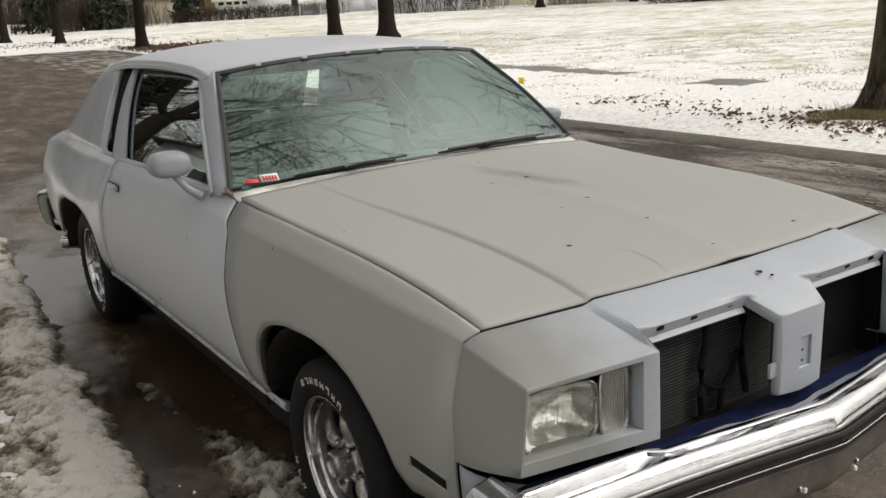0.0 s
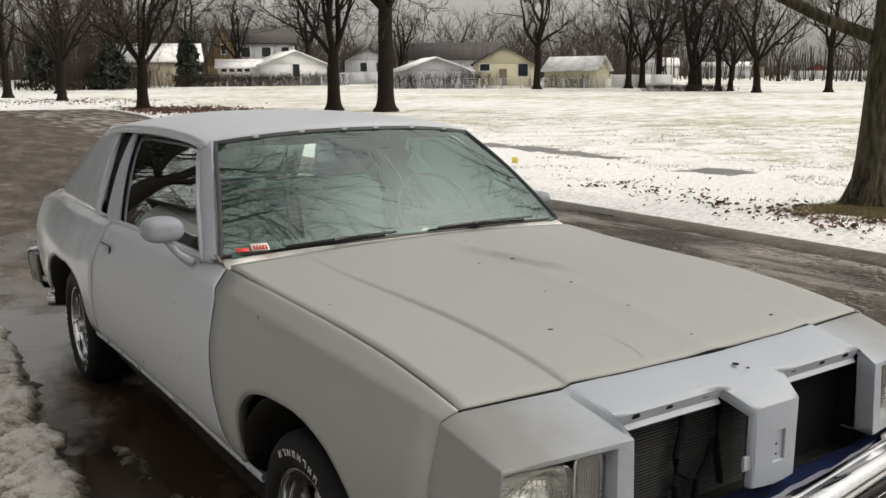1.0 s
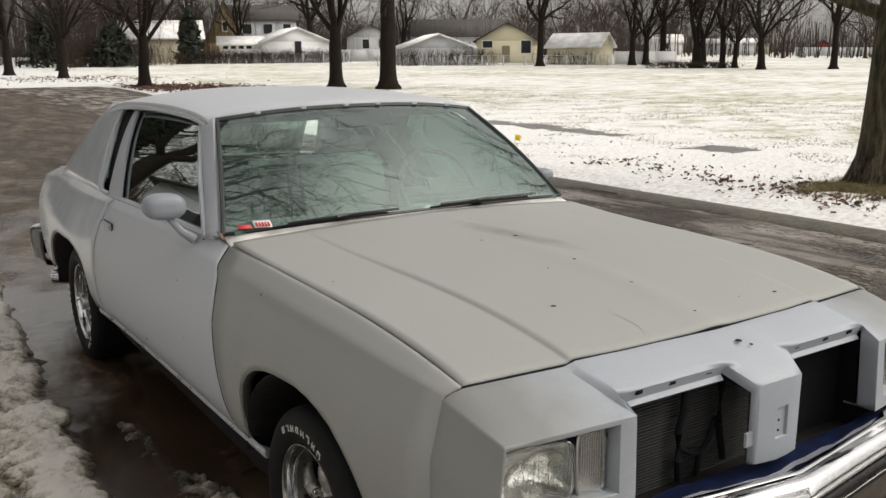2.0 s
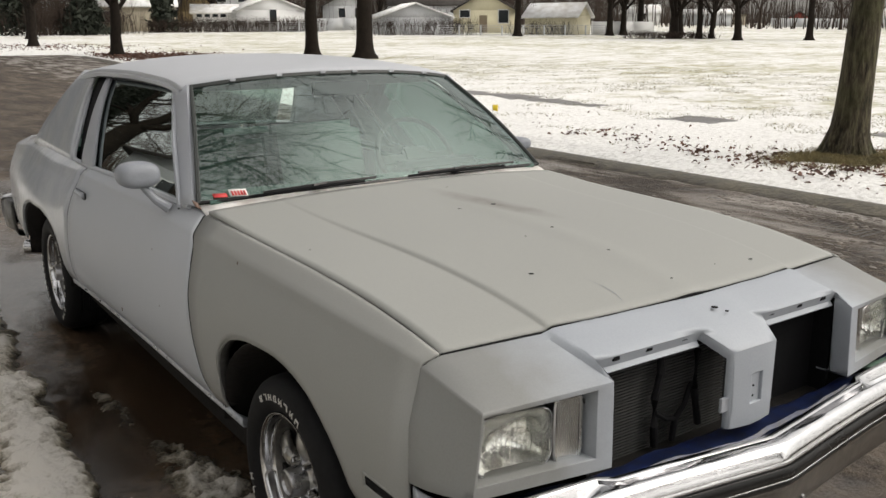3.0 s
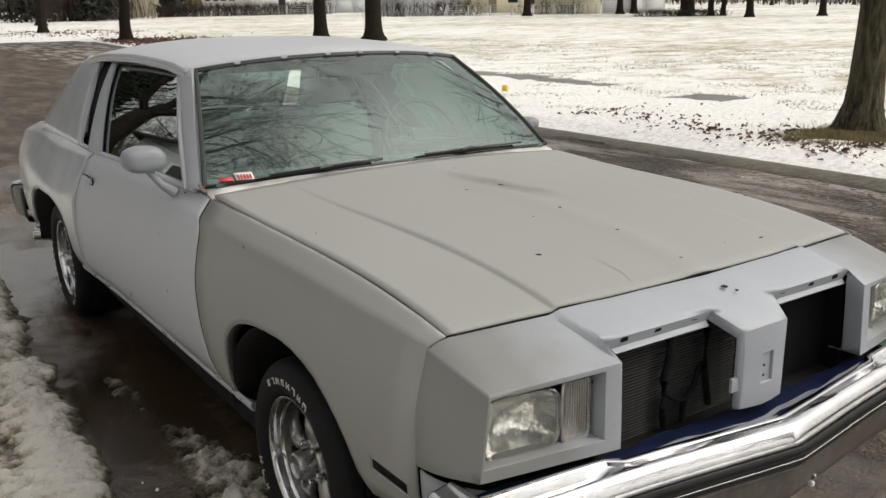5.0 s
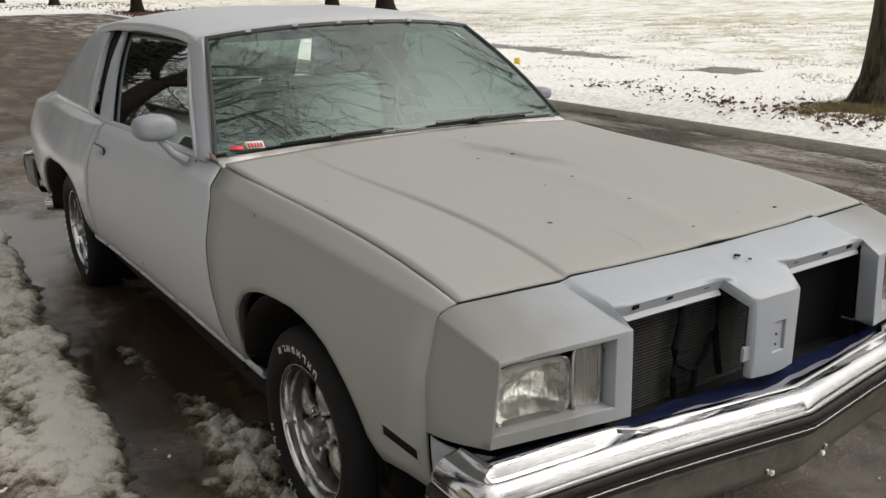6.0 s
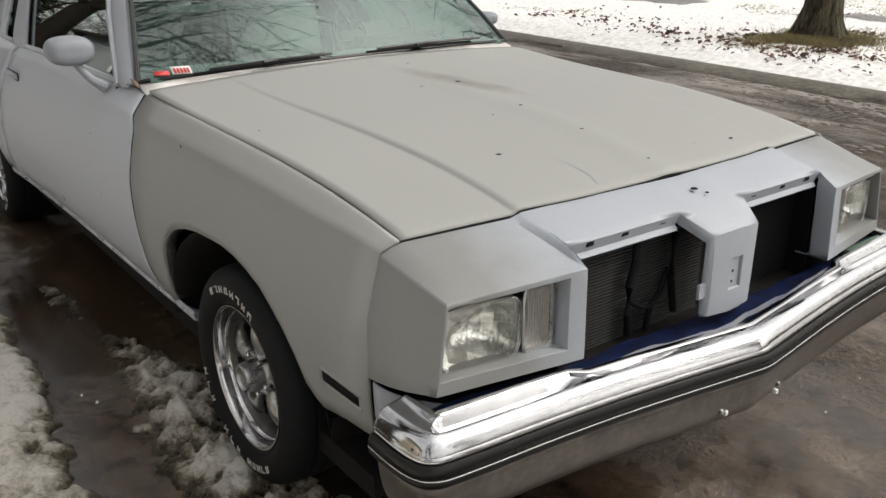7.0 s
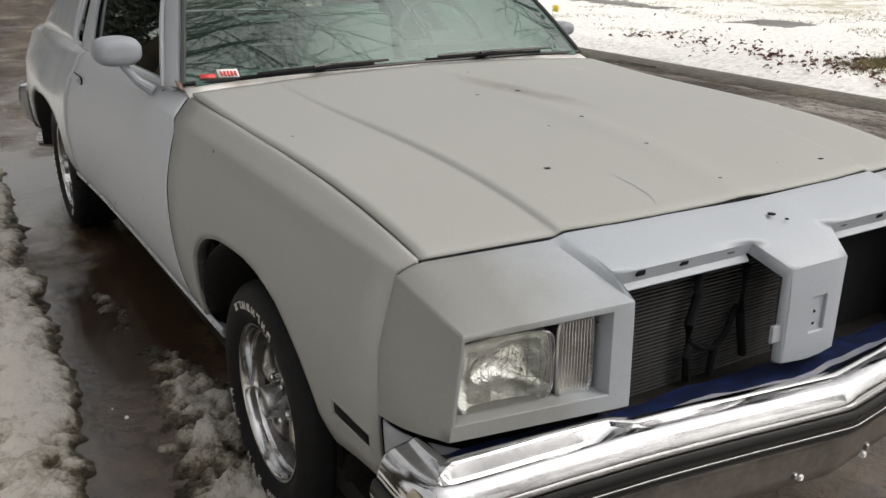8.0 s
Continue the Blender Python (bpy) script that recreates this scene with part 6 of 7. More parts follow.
proto_a = make_tree(tree_segs(1, 12, 0.29, 2.7, 5, 5), "bare spreading street tree in snow", (16.9, 35.5, land(16.9, 35.5) - 0.03), fine=0.013)
proto_b = make_tree(tree_segs(2, 14, 0.36, 4.6, 5, 5, spread=(0.4, 0.9)), "tall bare tree with a thick dark trunk", (18.0, 32.6, land(18, 32.6) - 0.03), fine=0.013)
proto_c = make_tree(tree_segs(3, 12, 0.25, 2.4, 6, 5, spread=(0.3, 0.9)), "bare dark tree with many upright limbs", (10.04, 42.3, land(10, 42.3) - 0.03), fine=0.013)
proto_d = make_tree(tree_segs(7, 15, 0.42, 1.8, 3, 5, spread=(0.25, 0.55)), "old bare tree forking low into several stems", (62.1, 54.0, land(62, 54) - 0.03), fine=0.013)
for proto, x, y, yaw, size in (
    (proto_c, 9.45, 58.9, 1.0, 1.0), (proto_a, 7.45, 67.3, 2.0, 0.95), (proto_c, 2.0, 74.0, 2.6, 1.1), (proto_b, 55.1, 67.6, 0.5, 0.95), (proto_b, 63.5, 52.3, 2.2, 0.75),
    (proto_c, 64.2, 51.5, 0.4, 0.9), (proto_c, 61.6, 46.7, 3.3, 1.15), (proto_b, 66.5, 43.3, 1.6, 0.8), (proto_a, 66.0, 66.0, 4.0, 1.1), (proto_c, 69.0, 67.0, 5.0, 1.25),
    (proto_b, 72.0, 67.5, 0.9, 1.0), (proto_c, 74.5, 64.0, 2.9, 1.2), (proto_a, 38.0, 104.0, 0.2, 1.2), (proto_b, 47.0, 103.0, 3.0, 1.1), (proto_a, 54.0, 92.0, 5.1, 1.0),
    (proto_c, 20.0, 88.0, 3.9, 1.2), (proto_b, 24.0, 104.0, 1.2, 1.1), (proto_a, 33.0, 106.0, 2.4, 1.25), (proto_a, 12.5, 76.0, 4.4, 1.1),
    # trees of the near verge and yards, which stand beside and behind the camera
    (proto_a, -5.6, 14.0, 0.7, 1.0), (proto_b, -6.5, 24.0, 2.0, 1.0), (proto_a, -8.0, 36.0, 4.0, 1.1), (proto_c, -7.0, 48.0, 1.0, 1.1), (proto_b, -13.0, 18.0, 5.0, 1.0), (proto_c, -16.0, 34.0, 3.0, 1.2), (proto_a, -9.0, -9.0, 2.2, 1.1),
    (proto_b, -22.0, -12.0, 0.4, 1.1), (proto_c, -20.0, 55.0, 0.4, 1.3), (proto_a, 9.5, -12.0, 0.4, 1.1), (proto_b, 9.8, -26.0, 1.4, 1.1),
):
    plant(proto, x, y, yaw, size)

# the verge tree whose boughs hang over the car
segs = tree_segs(9, 12, 0.30, 3.2, 4, 5, spread=(0.5, 0.9))
rng = np.random.default_rng(5)
for d, ln in (((0.9, -0.2, 0.45), 4.6), ((0.85, 0.15, 0.62), 4.8), ((0.8, -0.5, 0.55), 4.6), ((0.9, 0.05, 0.9), 5.0), ((0.9, -0.35, 0.75), 4.4), ((0.9, 0.25, 0.75), 4.6)):
    grow(rng, segs, np.array([0, 0, 2.9]), np.array(d), ln * 0.84, 0.062, 5, 0.14, 0.02, (4, 6), 0.004)
segs = [s for s in segs if min(s[0][2], s[1][2]) > 3.4 or abs(s[0][0]) + abs(s[0][1]) < 0.9]
make_tree(segs, "bare verge tree with boughs spread over the street", (-3.7, 2.3, 0.02), fine=0.005)


# ---------- far woods ----------
def far_woods():
    rng = np.random.default_rng(21)
    base = [tree_segs(30 + k, 12 + k, 0.22, 2.5, 4, 3) for k in range(4)]
    segs = []
    for k in range(260):
        a = rng.uniform(-0.35, 1.75) if k < 190 else rng.uniform(1.75, 2 * math.pi - 0.35)
        dist = rng.uniform(135, 230) if k < 190 else rng.uniform(45, 110)
        x, y = math.cos(a) * dist, math.sin(a) * dist
        if abs(x) < 10 and y < 60:
            continue
        z, s, yaw = rise(x, y) + 0.1, rng.uniform(0.8, 1.35), rng.uniform(0, 6.3)
        c, n = math.cos(yaw), math.sin(yaw)
        R = np.array([[c, -n, 0], [n, c, 0], [0, 0, 1]]) * s
        o = np.array([x, y, z])
        for p, q, r0, r1 in base[k % 4]:
            f = 1.6 if r0 < 0.04 else 1.0
            segs.append((R @ p + o, R @ q + o, r0 * s * f, r1 * s * f))
    tagged(part("far_woods", tube_mesh("far_woods", segs, 3), TWIG), "grey-brown bare woods along the skyline", "woods", kind="stuff")
    # undergrowth: thin upright stems in a dense belt
    segs = []
    for k in range(22000):
        a = rng.uniform(-0.35, 6.0)
        dist = rng.uniform(150, 250) if a < 1.75 else rng.uniform(60, 120)
        x, y = math.cos(a) * dist, math.sin(a) * dist
        if abs(x) < 10 and y < 60:
            continue
        h = rng.uniform(2, 7.5)
        p = np.array([x, y, rise(x, y)])
        q = p + np.array([*rng.normal(0, 0.5, 2), h])
        segs.append((p, q, rng.uniform(0.04, 0.12), 0.03))
    tagged(part("far_thicket", tube_mesh("far_thicket", segs, 3), TWIG), "dense brown thicket under the far trees", "thicket", kind="stuff")


far_woods()


# ---------- houses across the park ----------
SIDING = {
    "white": mat("white_siding", (0.74, 0.74, 0.73), 0.6, var=0.06, scale=0.8, fine=6),
    "cream": mat("cream_siding", (0.62, 0.57, 0.40), 0.65, var=0.08, scale=0.8, fine=6),
    "tan": mat("tan_siding", (0.42, 0.37, 0.28), 0.7, var=0.1, scale=0.8, fine=6),
    "grey": mat("grey_siding", (0.50, 0.51, 0.52), 0.65, var=0.1, scale=0.8, fine=6),
    "brown": mat("brown_shingle_gable", (0.30, 0.22, 0.11), 0.8, var=0.25, scale=2, fine=10),
    "red": mat("red_barn_paint", (0.28, 0.05, 0.035), 0.7, var=0.15, scale=1),
}
ROOF_SNOW = mat("snow_on_roof", (0.82, 0.82, 0.82), 0.8, var=0.06, scale=0.9, other=(0.55, 0.53, 0.50))
ROOF_DARK = mat("dark_shingles", (0.07, 0.062, 0.058), 0.85, var=0.3, scale=1.5, fine=12)
PANE = mat("dark_window_pane", (0.03, 0.035, 0.04), 0.12, var=0.3, scale=1)
DOOR_WOOD = mat("weathered_door", (0.24, 0.19, 0.13), 0.6, var=0.2, scale=3)


def house(label, at, w, d, eave, ridge, yaw, wall, roof, gable="front", windows=(), doors=(), category="house"):
    """Front faces local -y. windows: (x, sill, width, height) on the front; doors: (x, width, height)."""
    look_at = math.atan2(-2.1 - at[1], -1.75 - at[0]) + math.pi / 2
    h = thing("house" if category == "house" else category, label, category, "buildings across the park", at=Matrix.Translation((at[0], at[1], at[2] if len(at) > 2 else land(at[0], at[1]))) @ Matrix.Rotation(look_at + radians(yaw), 4, "Z"))
    bm = bmesh.new()
    sheet(bm, [[(-w / 2, 0, -0.6), (w / 2, 0, -0.6), (w / 2, d, -0.6), (-w / 2, d, -0.6)], [(-w / 2, 0, eave), (w / 2, 0, eave), (w / 2, d, eave), (-w / 2, d, eave)]], close=True)
    ends = (((-w / 2, 0, eave), (w / 2, 0, eave), (0, 0, ridge)), ((w / 2, d, eave), (-w / 2, d, eave), (0, d, ridge))) if gable == "front" else (((-w / 2, d, eave), (-w / 2, 0, eave), (-w / 2, d / 2, ridge)), ((w / 2, 0, eave), (w / 2, d, eave), (w / 2, d / 2, ridge)))
    for tri in ends:
        bm.faces.new([bm.verts.new(p) for p in tri])
    part("wall", bm, SIDING[wall], h, thick=0.12, offset=-1)
    o = 0.35
    for s in (-1, 1):
        bm = bmesh.new()
        if gable == "front":
            k = (ridge - eave) / (w / 2)
            sheet(bm, [[(0, -o, ridge + 0.08), (0, d + o, ridge + 0.08)], [(s * (w / 2 + o), -o, eave - k * o + 0.08), (s * (w / 2 + o), d + o, eave - k * o + 0.08)]])
        else:
            k = (ridge - eave) / (d / 2)
            yy = -o if s < 0 else d + o
            sheet(bm, [[(-w / 2 - o, d / 2, ridge + 0.08), (w / 2 + o, d / 2, ridge + 0.08)], [(-w / 2 - o, yy, eave - k * o + 0.08), (w / 2 + o, yy, eave - k * o + 0.08)]])
        part("roof", bm, roof, h, thick=0.16)
    for x, z, ww, hh in windows:
        wnd = part("window", boxm((x - ww / 2 - 0.09, -0.07, z - 0.09), (x + ww / 2 + 0.09, -0.01, z + hh + 0.09)), SIDING["white"], h)
        part("pane", boxm((x - ww / 2, -0.10, z), (x + ww / 2, -0.068, z + hh)), PANE, wnd)
    for x, ww, hh in doors:
        part("door", boxm((x - ww / 2, -0.09, 0), (x + ww / 2, -0.01, hh)), DOOR_WOOD, h)
    return h


house("tan bungalow with snow on its low roof", (27.0, 98.8), 9.0, 8, 2.7, 4.6, 0, "tan", ROOF_SNOW, "side", [(-2.5, 1.0, 1.0, 1.1), (2.8, 1.0, 1.2, 1.0)])
house("house with a steep brown shingled gable", (40.6, 115.8), 5.6, 9, 2.0, 7.4, 0, "brown", ROOF_DARK, "front", [(0, 3.6, 0.5, 1.2)])
house("pale two-storey house with a dark roof", (46.5, 117.0), 9.0, 8, 5.2, 7.2, 0, "grey", ROOF_DARK, "side", [(-2.2, 3.3, 1.2, 1.3), (0.6, 3.3, 1.2, 1.3), (3.2, 3.3, 1.0, 1.3)])
house("white garage with a snowy gable roof", (43.0, 98.2), 7.8, 8.5, 2.35, 3.9, 14, "white", ROOF_SNOW, "front", [(0.1, 0.9, 0.8, 1.5)], category="garage")
house("low white carport wing with small panes", (37.2, 101.2), 5.0, 5, 2.0, 2.9, 0, "white", ROOF_SNOW, "side", [(-1.8, 1.5, 0.6, 0.35), (-0.9, 1.5, 0.6, 0.35), (0.0, 1.5, 0.6, 0.35), (0.9, 1.5, 0.6, 0.35)], category="garage")
house("grey gabled house behind a fence", (58.0, 107.6), 6.3, 8, 2.9, 4.5, 0, "grey", ROOF_DARK, "front", [(-0.6, 1.4, 0.9, 1.2), (1.6, 1.4, 0.9, 1.2)])
house("long house under a dark shingled roof", (69.0, 102.0), 13.0, 8, 3.2, 5.4, 6, "grey", ROOF_DARK, "side")
house("grey-white shed with a snowy roof", (49.8, 77.8), 7.6, 7, 1.75, 3.1, 12, "grey", ROOF_SNOW, "front", category="shed")
house("cream cottage with two windows and a door", (61.6, 81.6), 7.0, 7, 2.5, 4.5, 0, "cream", ROOF_DARK, "front", [(-2.2, 1.75, 1.1, 0.75), (2.2, 1.1, 1.1, 1.4)], [(-0.1, 0.9, 1.95)])
house("cream garage with snow on its roof", (62.8, 71.6), 5.8, 4.4, 1.9, 3.2, -22, "cream", ROOF_SNOW, "side", category="garage")
house("far white house with a snowy roof", (129.5, 121.0), 6.5, 6, 2.2, 3.6, 10, "white", ROOF_SNOW, "side", [(0, 1, 1.2, 1.0)])
house("far pale trailer home", (138.0, 113.0), 9.0, 4, 2.2, 2.9, -5, "grey", ROOF_SNOW, "side")
house("red barn across the field", (163.5, 110.6), 4.2, 6, 1.5, 2.7, 14, "red", ROOF_DARK, "front", category="barn")
house("far white house by a fence", (172.0, 96.0), 9.0, 6, 2.2, 3.4, 0, "white", ROOF_SNOW, "side")
house("far low tan house", (150.0, 118.0), 8.0, 6, 2.2, 3.4, 0, "tan", ROOF_DARK, "side")
house("grey clapboard house of the near side yards", (-11.8, 24.0), 9.0, 9, 3.4, 6.2, 4, "grey", ROOF_DARK, "front", [(-2.6, 1.2, 1.2, 1.5), (0, 1.2, 1.2, 1.5), (2.6, 1.2, 1.2, 1.5), (-0.7, 3.7, 0.9, 1.1), (0.7, 3.7, 0.9, 1.1)])
# unseen house, set here to cut sky light on the car's flank
house("unseen tan house added to shade the car on its near side", (-14.0, 2.0), 12.0, 9, 5.2, 7.8, 0, "tan", ROOF_DARK, "side", [(-2.6, 1.2, 1.2, 1.5), (2.6, 1.2, 1.2, 1.5)])


def fence(label, a, b, h, material, gap=0.0, solid=True):
    e = thing("fence", label, "fence", "fences across the park")
    a, b = Vector(a), Vector(b)
    n = max(2, int((b - a).length / 2.2))
    for k in range(n + 1):
        p = a.lerp(b, k / n)
        z = land(p.x, p.y)
        part("post", boxm((p.x - 0.06, p.y - 0.06, z - 0.3), (p.x + 0.06, p.y + 0.06, z + h)), material, e)
        if k < n:
            q = a.lerp(b, (k + 1) / n)
            bm = bmesh.new()
            zz = land(q.x, q.y)
            if solid:
                sheet(bm, [[(p.x, p.y, z + 0.05), (q.x, q.y, zz + 0.05)], [(p.x, p.y, z + h - 0.06), (q.x, q.y, zz + h - 0.06)]])
                part("panel", bm, material, e, thick=0.04)
            else:
                for u in np.linspace(0.1, 1, 5):
                    tube(bm, [(p.x, p.y, z + h * u), (q.x, q.y, zz + h * u)], 0.02, 4)
                part("wire", bm, material, e)


fence("white board fence behind the trees", (46.8, 96.2), (60.0, 95.5), 1.5, SIDING["grey"])
fence("white board fence beside the cream garage", (66.0, 68.6), (72.5, 66.0), 1.45, SIDING["white"])
fence("wire fence along the yards", (30.0, 96.0), (46.0, 92.0), 1.0, SIDING["grey"], solid=False)
fence("wire fence along the yards", (50.0, 74.0), (66.0, 66.5), 1.0, SIDING["grey"], solid=False)
fence("pale fence across the field", (140.0, 100.0), (185.0, 70.0), 1.6, SIDING["grey"])


def brush(label, a, b, h, n, seed, width=1.2):
    rng = np.random.default_rng(seed)
    segs = []
    for k in range(n):
        u = rng.random()
        x, y = a[0] + (b[0] - a[0]) * u + rng.normal(0, width * 0.4), a[1] + (b[1] - a[1]) * u + rng.normal(0, width * 0.4)
        p = np.array([x, y, land(x, y) - 0.05])
        q = p + np.array([*rng.normal(0, 0.35, 2), h * rng.uniform(0.5, 1.1)])
        m = (p + q) / 2 + np.array([*rng.normal(0, 0.2, 2), 0])
        segs += [(p, m, 0.022, 0.016), (m, q, 0.016, 0.005)]
        for j in range(3):
            e = m + np.array([*rng.normal(0, 0.35, 2), h * rng.uniform(0.15, 0.5)])
            segs.append((m, e, 0.012, 0.004))
    tagged(part("hedge", tube_mesh("hedge", segs, 3), TWIG), label, "hedge", kind="stuff")


brush("bare brown hedge along the yards", (27, 93.5), (47, 93.5), 1.7, 900, 3)
brush("thin bare shrubs before the shed", (43, 77), (54, 73.5), 2.0, 260, 4)
brush("bare shrubs before the cream garage", (58, 72.5), (64, 69.5), 1.7, 120, 5)
brush("brushwood under the old trees", (58, 55.5), (64, 52), 0.8, 260, 6)
brush("overgrown shrubs by the tan house", (14, 86), (24, 92), 3.0, 600, 7, 3.0)
brush("tall dark thicket behind the street corner", (-6, 92), (36, 112), 9.0, 1800, 8, 9.0)
brush("tall dark thicket across the park", (50, 118), (90, 95), 6.5, 1000, 9, 8.0)

NEEDLES = mat("dark_evergreen", (0.025, 0.032, 0.02), 0.9, var=0.4, scale=1.5, fine=10)


def conifer(label, x, y, h, r, seed, n=1500, size=0.22):
    rng = np.random.default_rng(seed)
    t = thing("evergreen_tree", label, "evergreen", "evergreens by the houses", at=Matrix.Translation((x, y, land(x, y))))
    part("trunk", tube(bmesh.new(), [(0, 0, -0.1), (0, 0, h * 0.9)], [0.16, 0.03], 7), BARK, t)
    verts, faces = [], []
    for k in range(n):
        u = rng.random() ** 0.8
        z = 0.25 + (h - 0.25) * u
        rr = r * (1 - u) ** 0.7 * rng.uniform(0.35, 1.1) + 0.05
        a = rng.uniform(0, 6.283)
        c = np.array([rr * math.cos(a), rr * math.sin(a), z - 0.1 * rr])
        for _ in range(1):
            p = [c + rng.normal(0, size, 3) for _ in range(3)]
            base = len(verts)
            verts += p
            faces.append((base, base + 1, base + 2))
    part("crown", mesh_of("crown", verts, faces), NEEDLES, t, "ragged dark green crown")


# an unseen evergreen hedge, added as a dark mass for the side window to reflect
rng = np.random.default_rng(77)
verts, faces = [], []
for k in range(26000):
    u = rng.random()
    c = np.array([-5.2 - 1.2 * u + rng.normal(0, 0.35), 17.0 + 14 * u, 0.05 + rng.random() ** 0.8 * (1.0 + 0.25 * math.sin(u * 31))])
    b = len(verts)
    verts += [c + rng.normal(0, 0.06, 3) for _ in range(3)]
    faces.append((b, b + 1, b + 2))
tagged(part("reflection_hedge", mesh_of("reflection_hedge", verts, faces), NEEDLES), "unseen dark hedge added for the side window reflection", "hedge", kind="stuff")

conifer("dark ragged evergreen by the tan house", 29.0, 94.5, 5.6, 1.5, 1)
conifer("dark broad evergreen shrub by the street", 19.0, 86.0, 4.0, 2.2, 2)
conifer("dark evergreen at the street corner", 13.5, 88.0, 5.2, 2.2, 3)
for k, (x, y, h, r) in enumerate(((-4.9, 25.5, 7.5, 2.0), (-4.6, 38.0, 8.0, 2.4), (-3.5, 56.0, 9.0, 2.6))):
    conifer("dark evergreen of the near side yards", x, y, h, r, 40 + k, 14000, 0.07)

# ---------- small things on the ground ----------
def pavement_slab(name, label, corners):
    bm = bmesh.new()
    rows = []
    (a, b, c, d) = [Vector(p) for p in corners]
    for i in range(49):
        v = i / 48
        row = []
        for u in np.linspace(0, 1, 19):
            p = a.lerp(b, v).lerp(d.lerp(c, v), u)
            rim = min(min(u, 1 - u) * 2.2, min(v, 1 - v) * 5.0)
            under = smooth01(1.0 - rim * 1.5 + 0.9 * fbm(p.x, p.y, 2.6, 4, 8.0))
            row.append((p.x, p.y, field_z(p.x, p.y) + 0.012 - 0.05 * under))
        rows.append(row)
    sheet(bm, rows)
    m = bpy.data.materials.get("damp_concrete") or mat("damp_concrete", (0.155, 0.145, 0.135), 0.35, var=0.3, scale=2.5, fine=20, bump=0.1)
    tagged(part(name, bm, m), label, "pavement", kind="structure")


pavement_slab("pavement_1", "bare damp stretch of path in the snow", ((9.45, 9.3, 0), (9.70, 15.0, 0), (10.75, 15.0, 0), (10.45, 9.3, 0)))
pavement_slab("pavement_2", "bare damp patch of path in the snow", ((8.85, 6.5, 0), (8.9, 7.95, 0), (10.0, 7.85, 0), (9.95, 6.55, 0)))
pavement_slab("pavement_3", "bare damp patch of path beyond the tree", ((9.3, 2.4, 0), (9.3, 4.7, 0), (10.4, 4.7, 0), (10.4, 2.4, 0)))


LEAF_BAND = smooth_curve([(2.2, 5.95), (2.9, 6.15), (3.6, 6.25), (4.6, 6.5), (5.8, 6.75), (7.1, 7.1), (10, 7.4)])


def scatter_leaves():
    """Curled leaves lying in small drifts along the verge and under far trees."""
    rng = np.random.default_rng(8)
    verts, faces = [], []
    drifts = []
    for _ in range(95):
        y = 2.0 + abs(rng.normal(0, 1)) ** 0.9 * 2.9
        drifts.append((LEAF_BAND(min(y, 10)) + rng.normal(0, 0.42), y, rng.uniform(0.03, 0.16), 1 + int(rng.exponential(1.0) * 5), 1.0))
    for _ in range(22):
        a = rng.uniform(0, 6.28)
        drifts.append((7.35 + 0.85 * math.cos(a) + rng.normal(0, 0.12), 3.3 + 0.65 * math.sin(a) + rng.normal(0, 0.12), rng.uniform(0.05, 0.16), 1 + int(rng.exponential(1.0) * 6), 1.0))
    for _ in range(90):
        drifts.append((rng.uniform(5.9, 10.5), rng.uniform(1.2, 15), 0.06, 1, 0.9))
    for cx, cy, sp, n in ((10.6, 40.4, 1.9, 2600), (9.5, 57, 2.5, 500)):
        drifts.append((cx, cy, sp, n, 2.3))
    for cx, cy, sp, n, k0 in drifts:
        for _ in range(n):
            x, y = cx + rng.normal(0, sp), cy + rng.normal(0, sp * 1.3)
            if in_field(x, y) < 0.25:
                continue
            r = rng.uniform(0.014, 0.037) * k0
            c = np.array([x, y, field_z(x, y) + 0.010 + 0.012 * rng.random()])
            a = rng.uniform(0, 6.28)
            u, v = np.array([math.cos(a), math.sin(a), rng.normal(0, 0.35)]), np.array([-math.sin(a), math.cos(a), rng.normal(0, 0.35)])
            up = np.array([0, 0, rng.uniform(0.2, 0.6) * r])
            k = len(verts)
            verts += [c + u * r, c + u * r * 0.2 + v * r * 0.65 + up, c - u * r * 0.5 + v * r * 0.35 + up, c - u * r, c - u * r * 0.4 - v * r * 0.45 + up, c + u * r * 0.3 - v * r * 0.6 + up, c]
            faces += [(k, k + 1, k + 6), (k + 1, k + 2, k + 6), (k + 2, k + 3, k + 6), (k + 3, k + 4, k + 6), (k + 4, k + 5, k + 6), (k + 5, k, k + 6)]
    m = mat("dead_brown_leaves", (0.155, 0.066, 0.040), 0.75, var=0.5, scale=2.5, fine=12, other=(0.065, 0.034, 0.022))
    tagged(part("fallen_leaves", mesh_of("fallen_leaves", verts, faces), m), "dead brown leaves lying in drifts on the snow", "leaves", kind="stuff")


scatter_leaves()


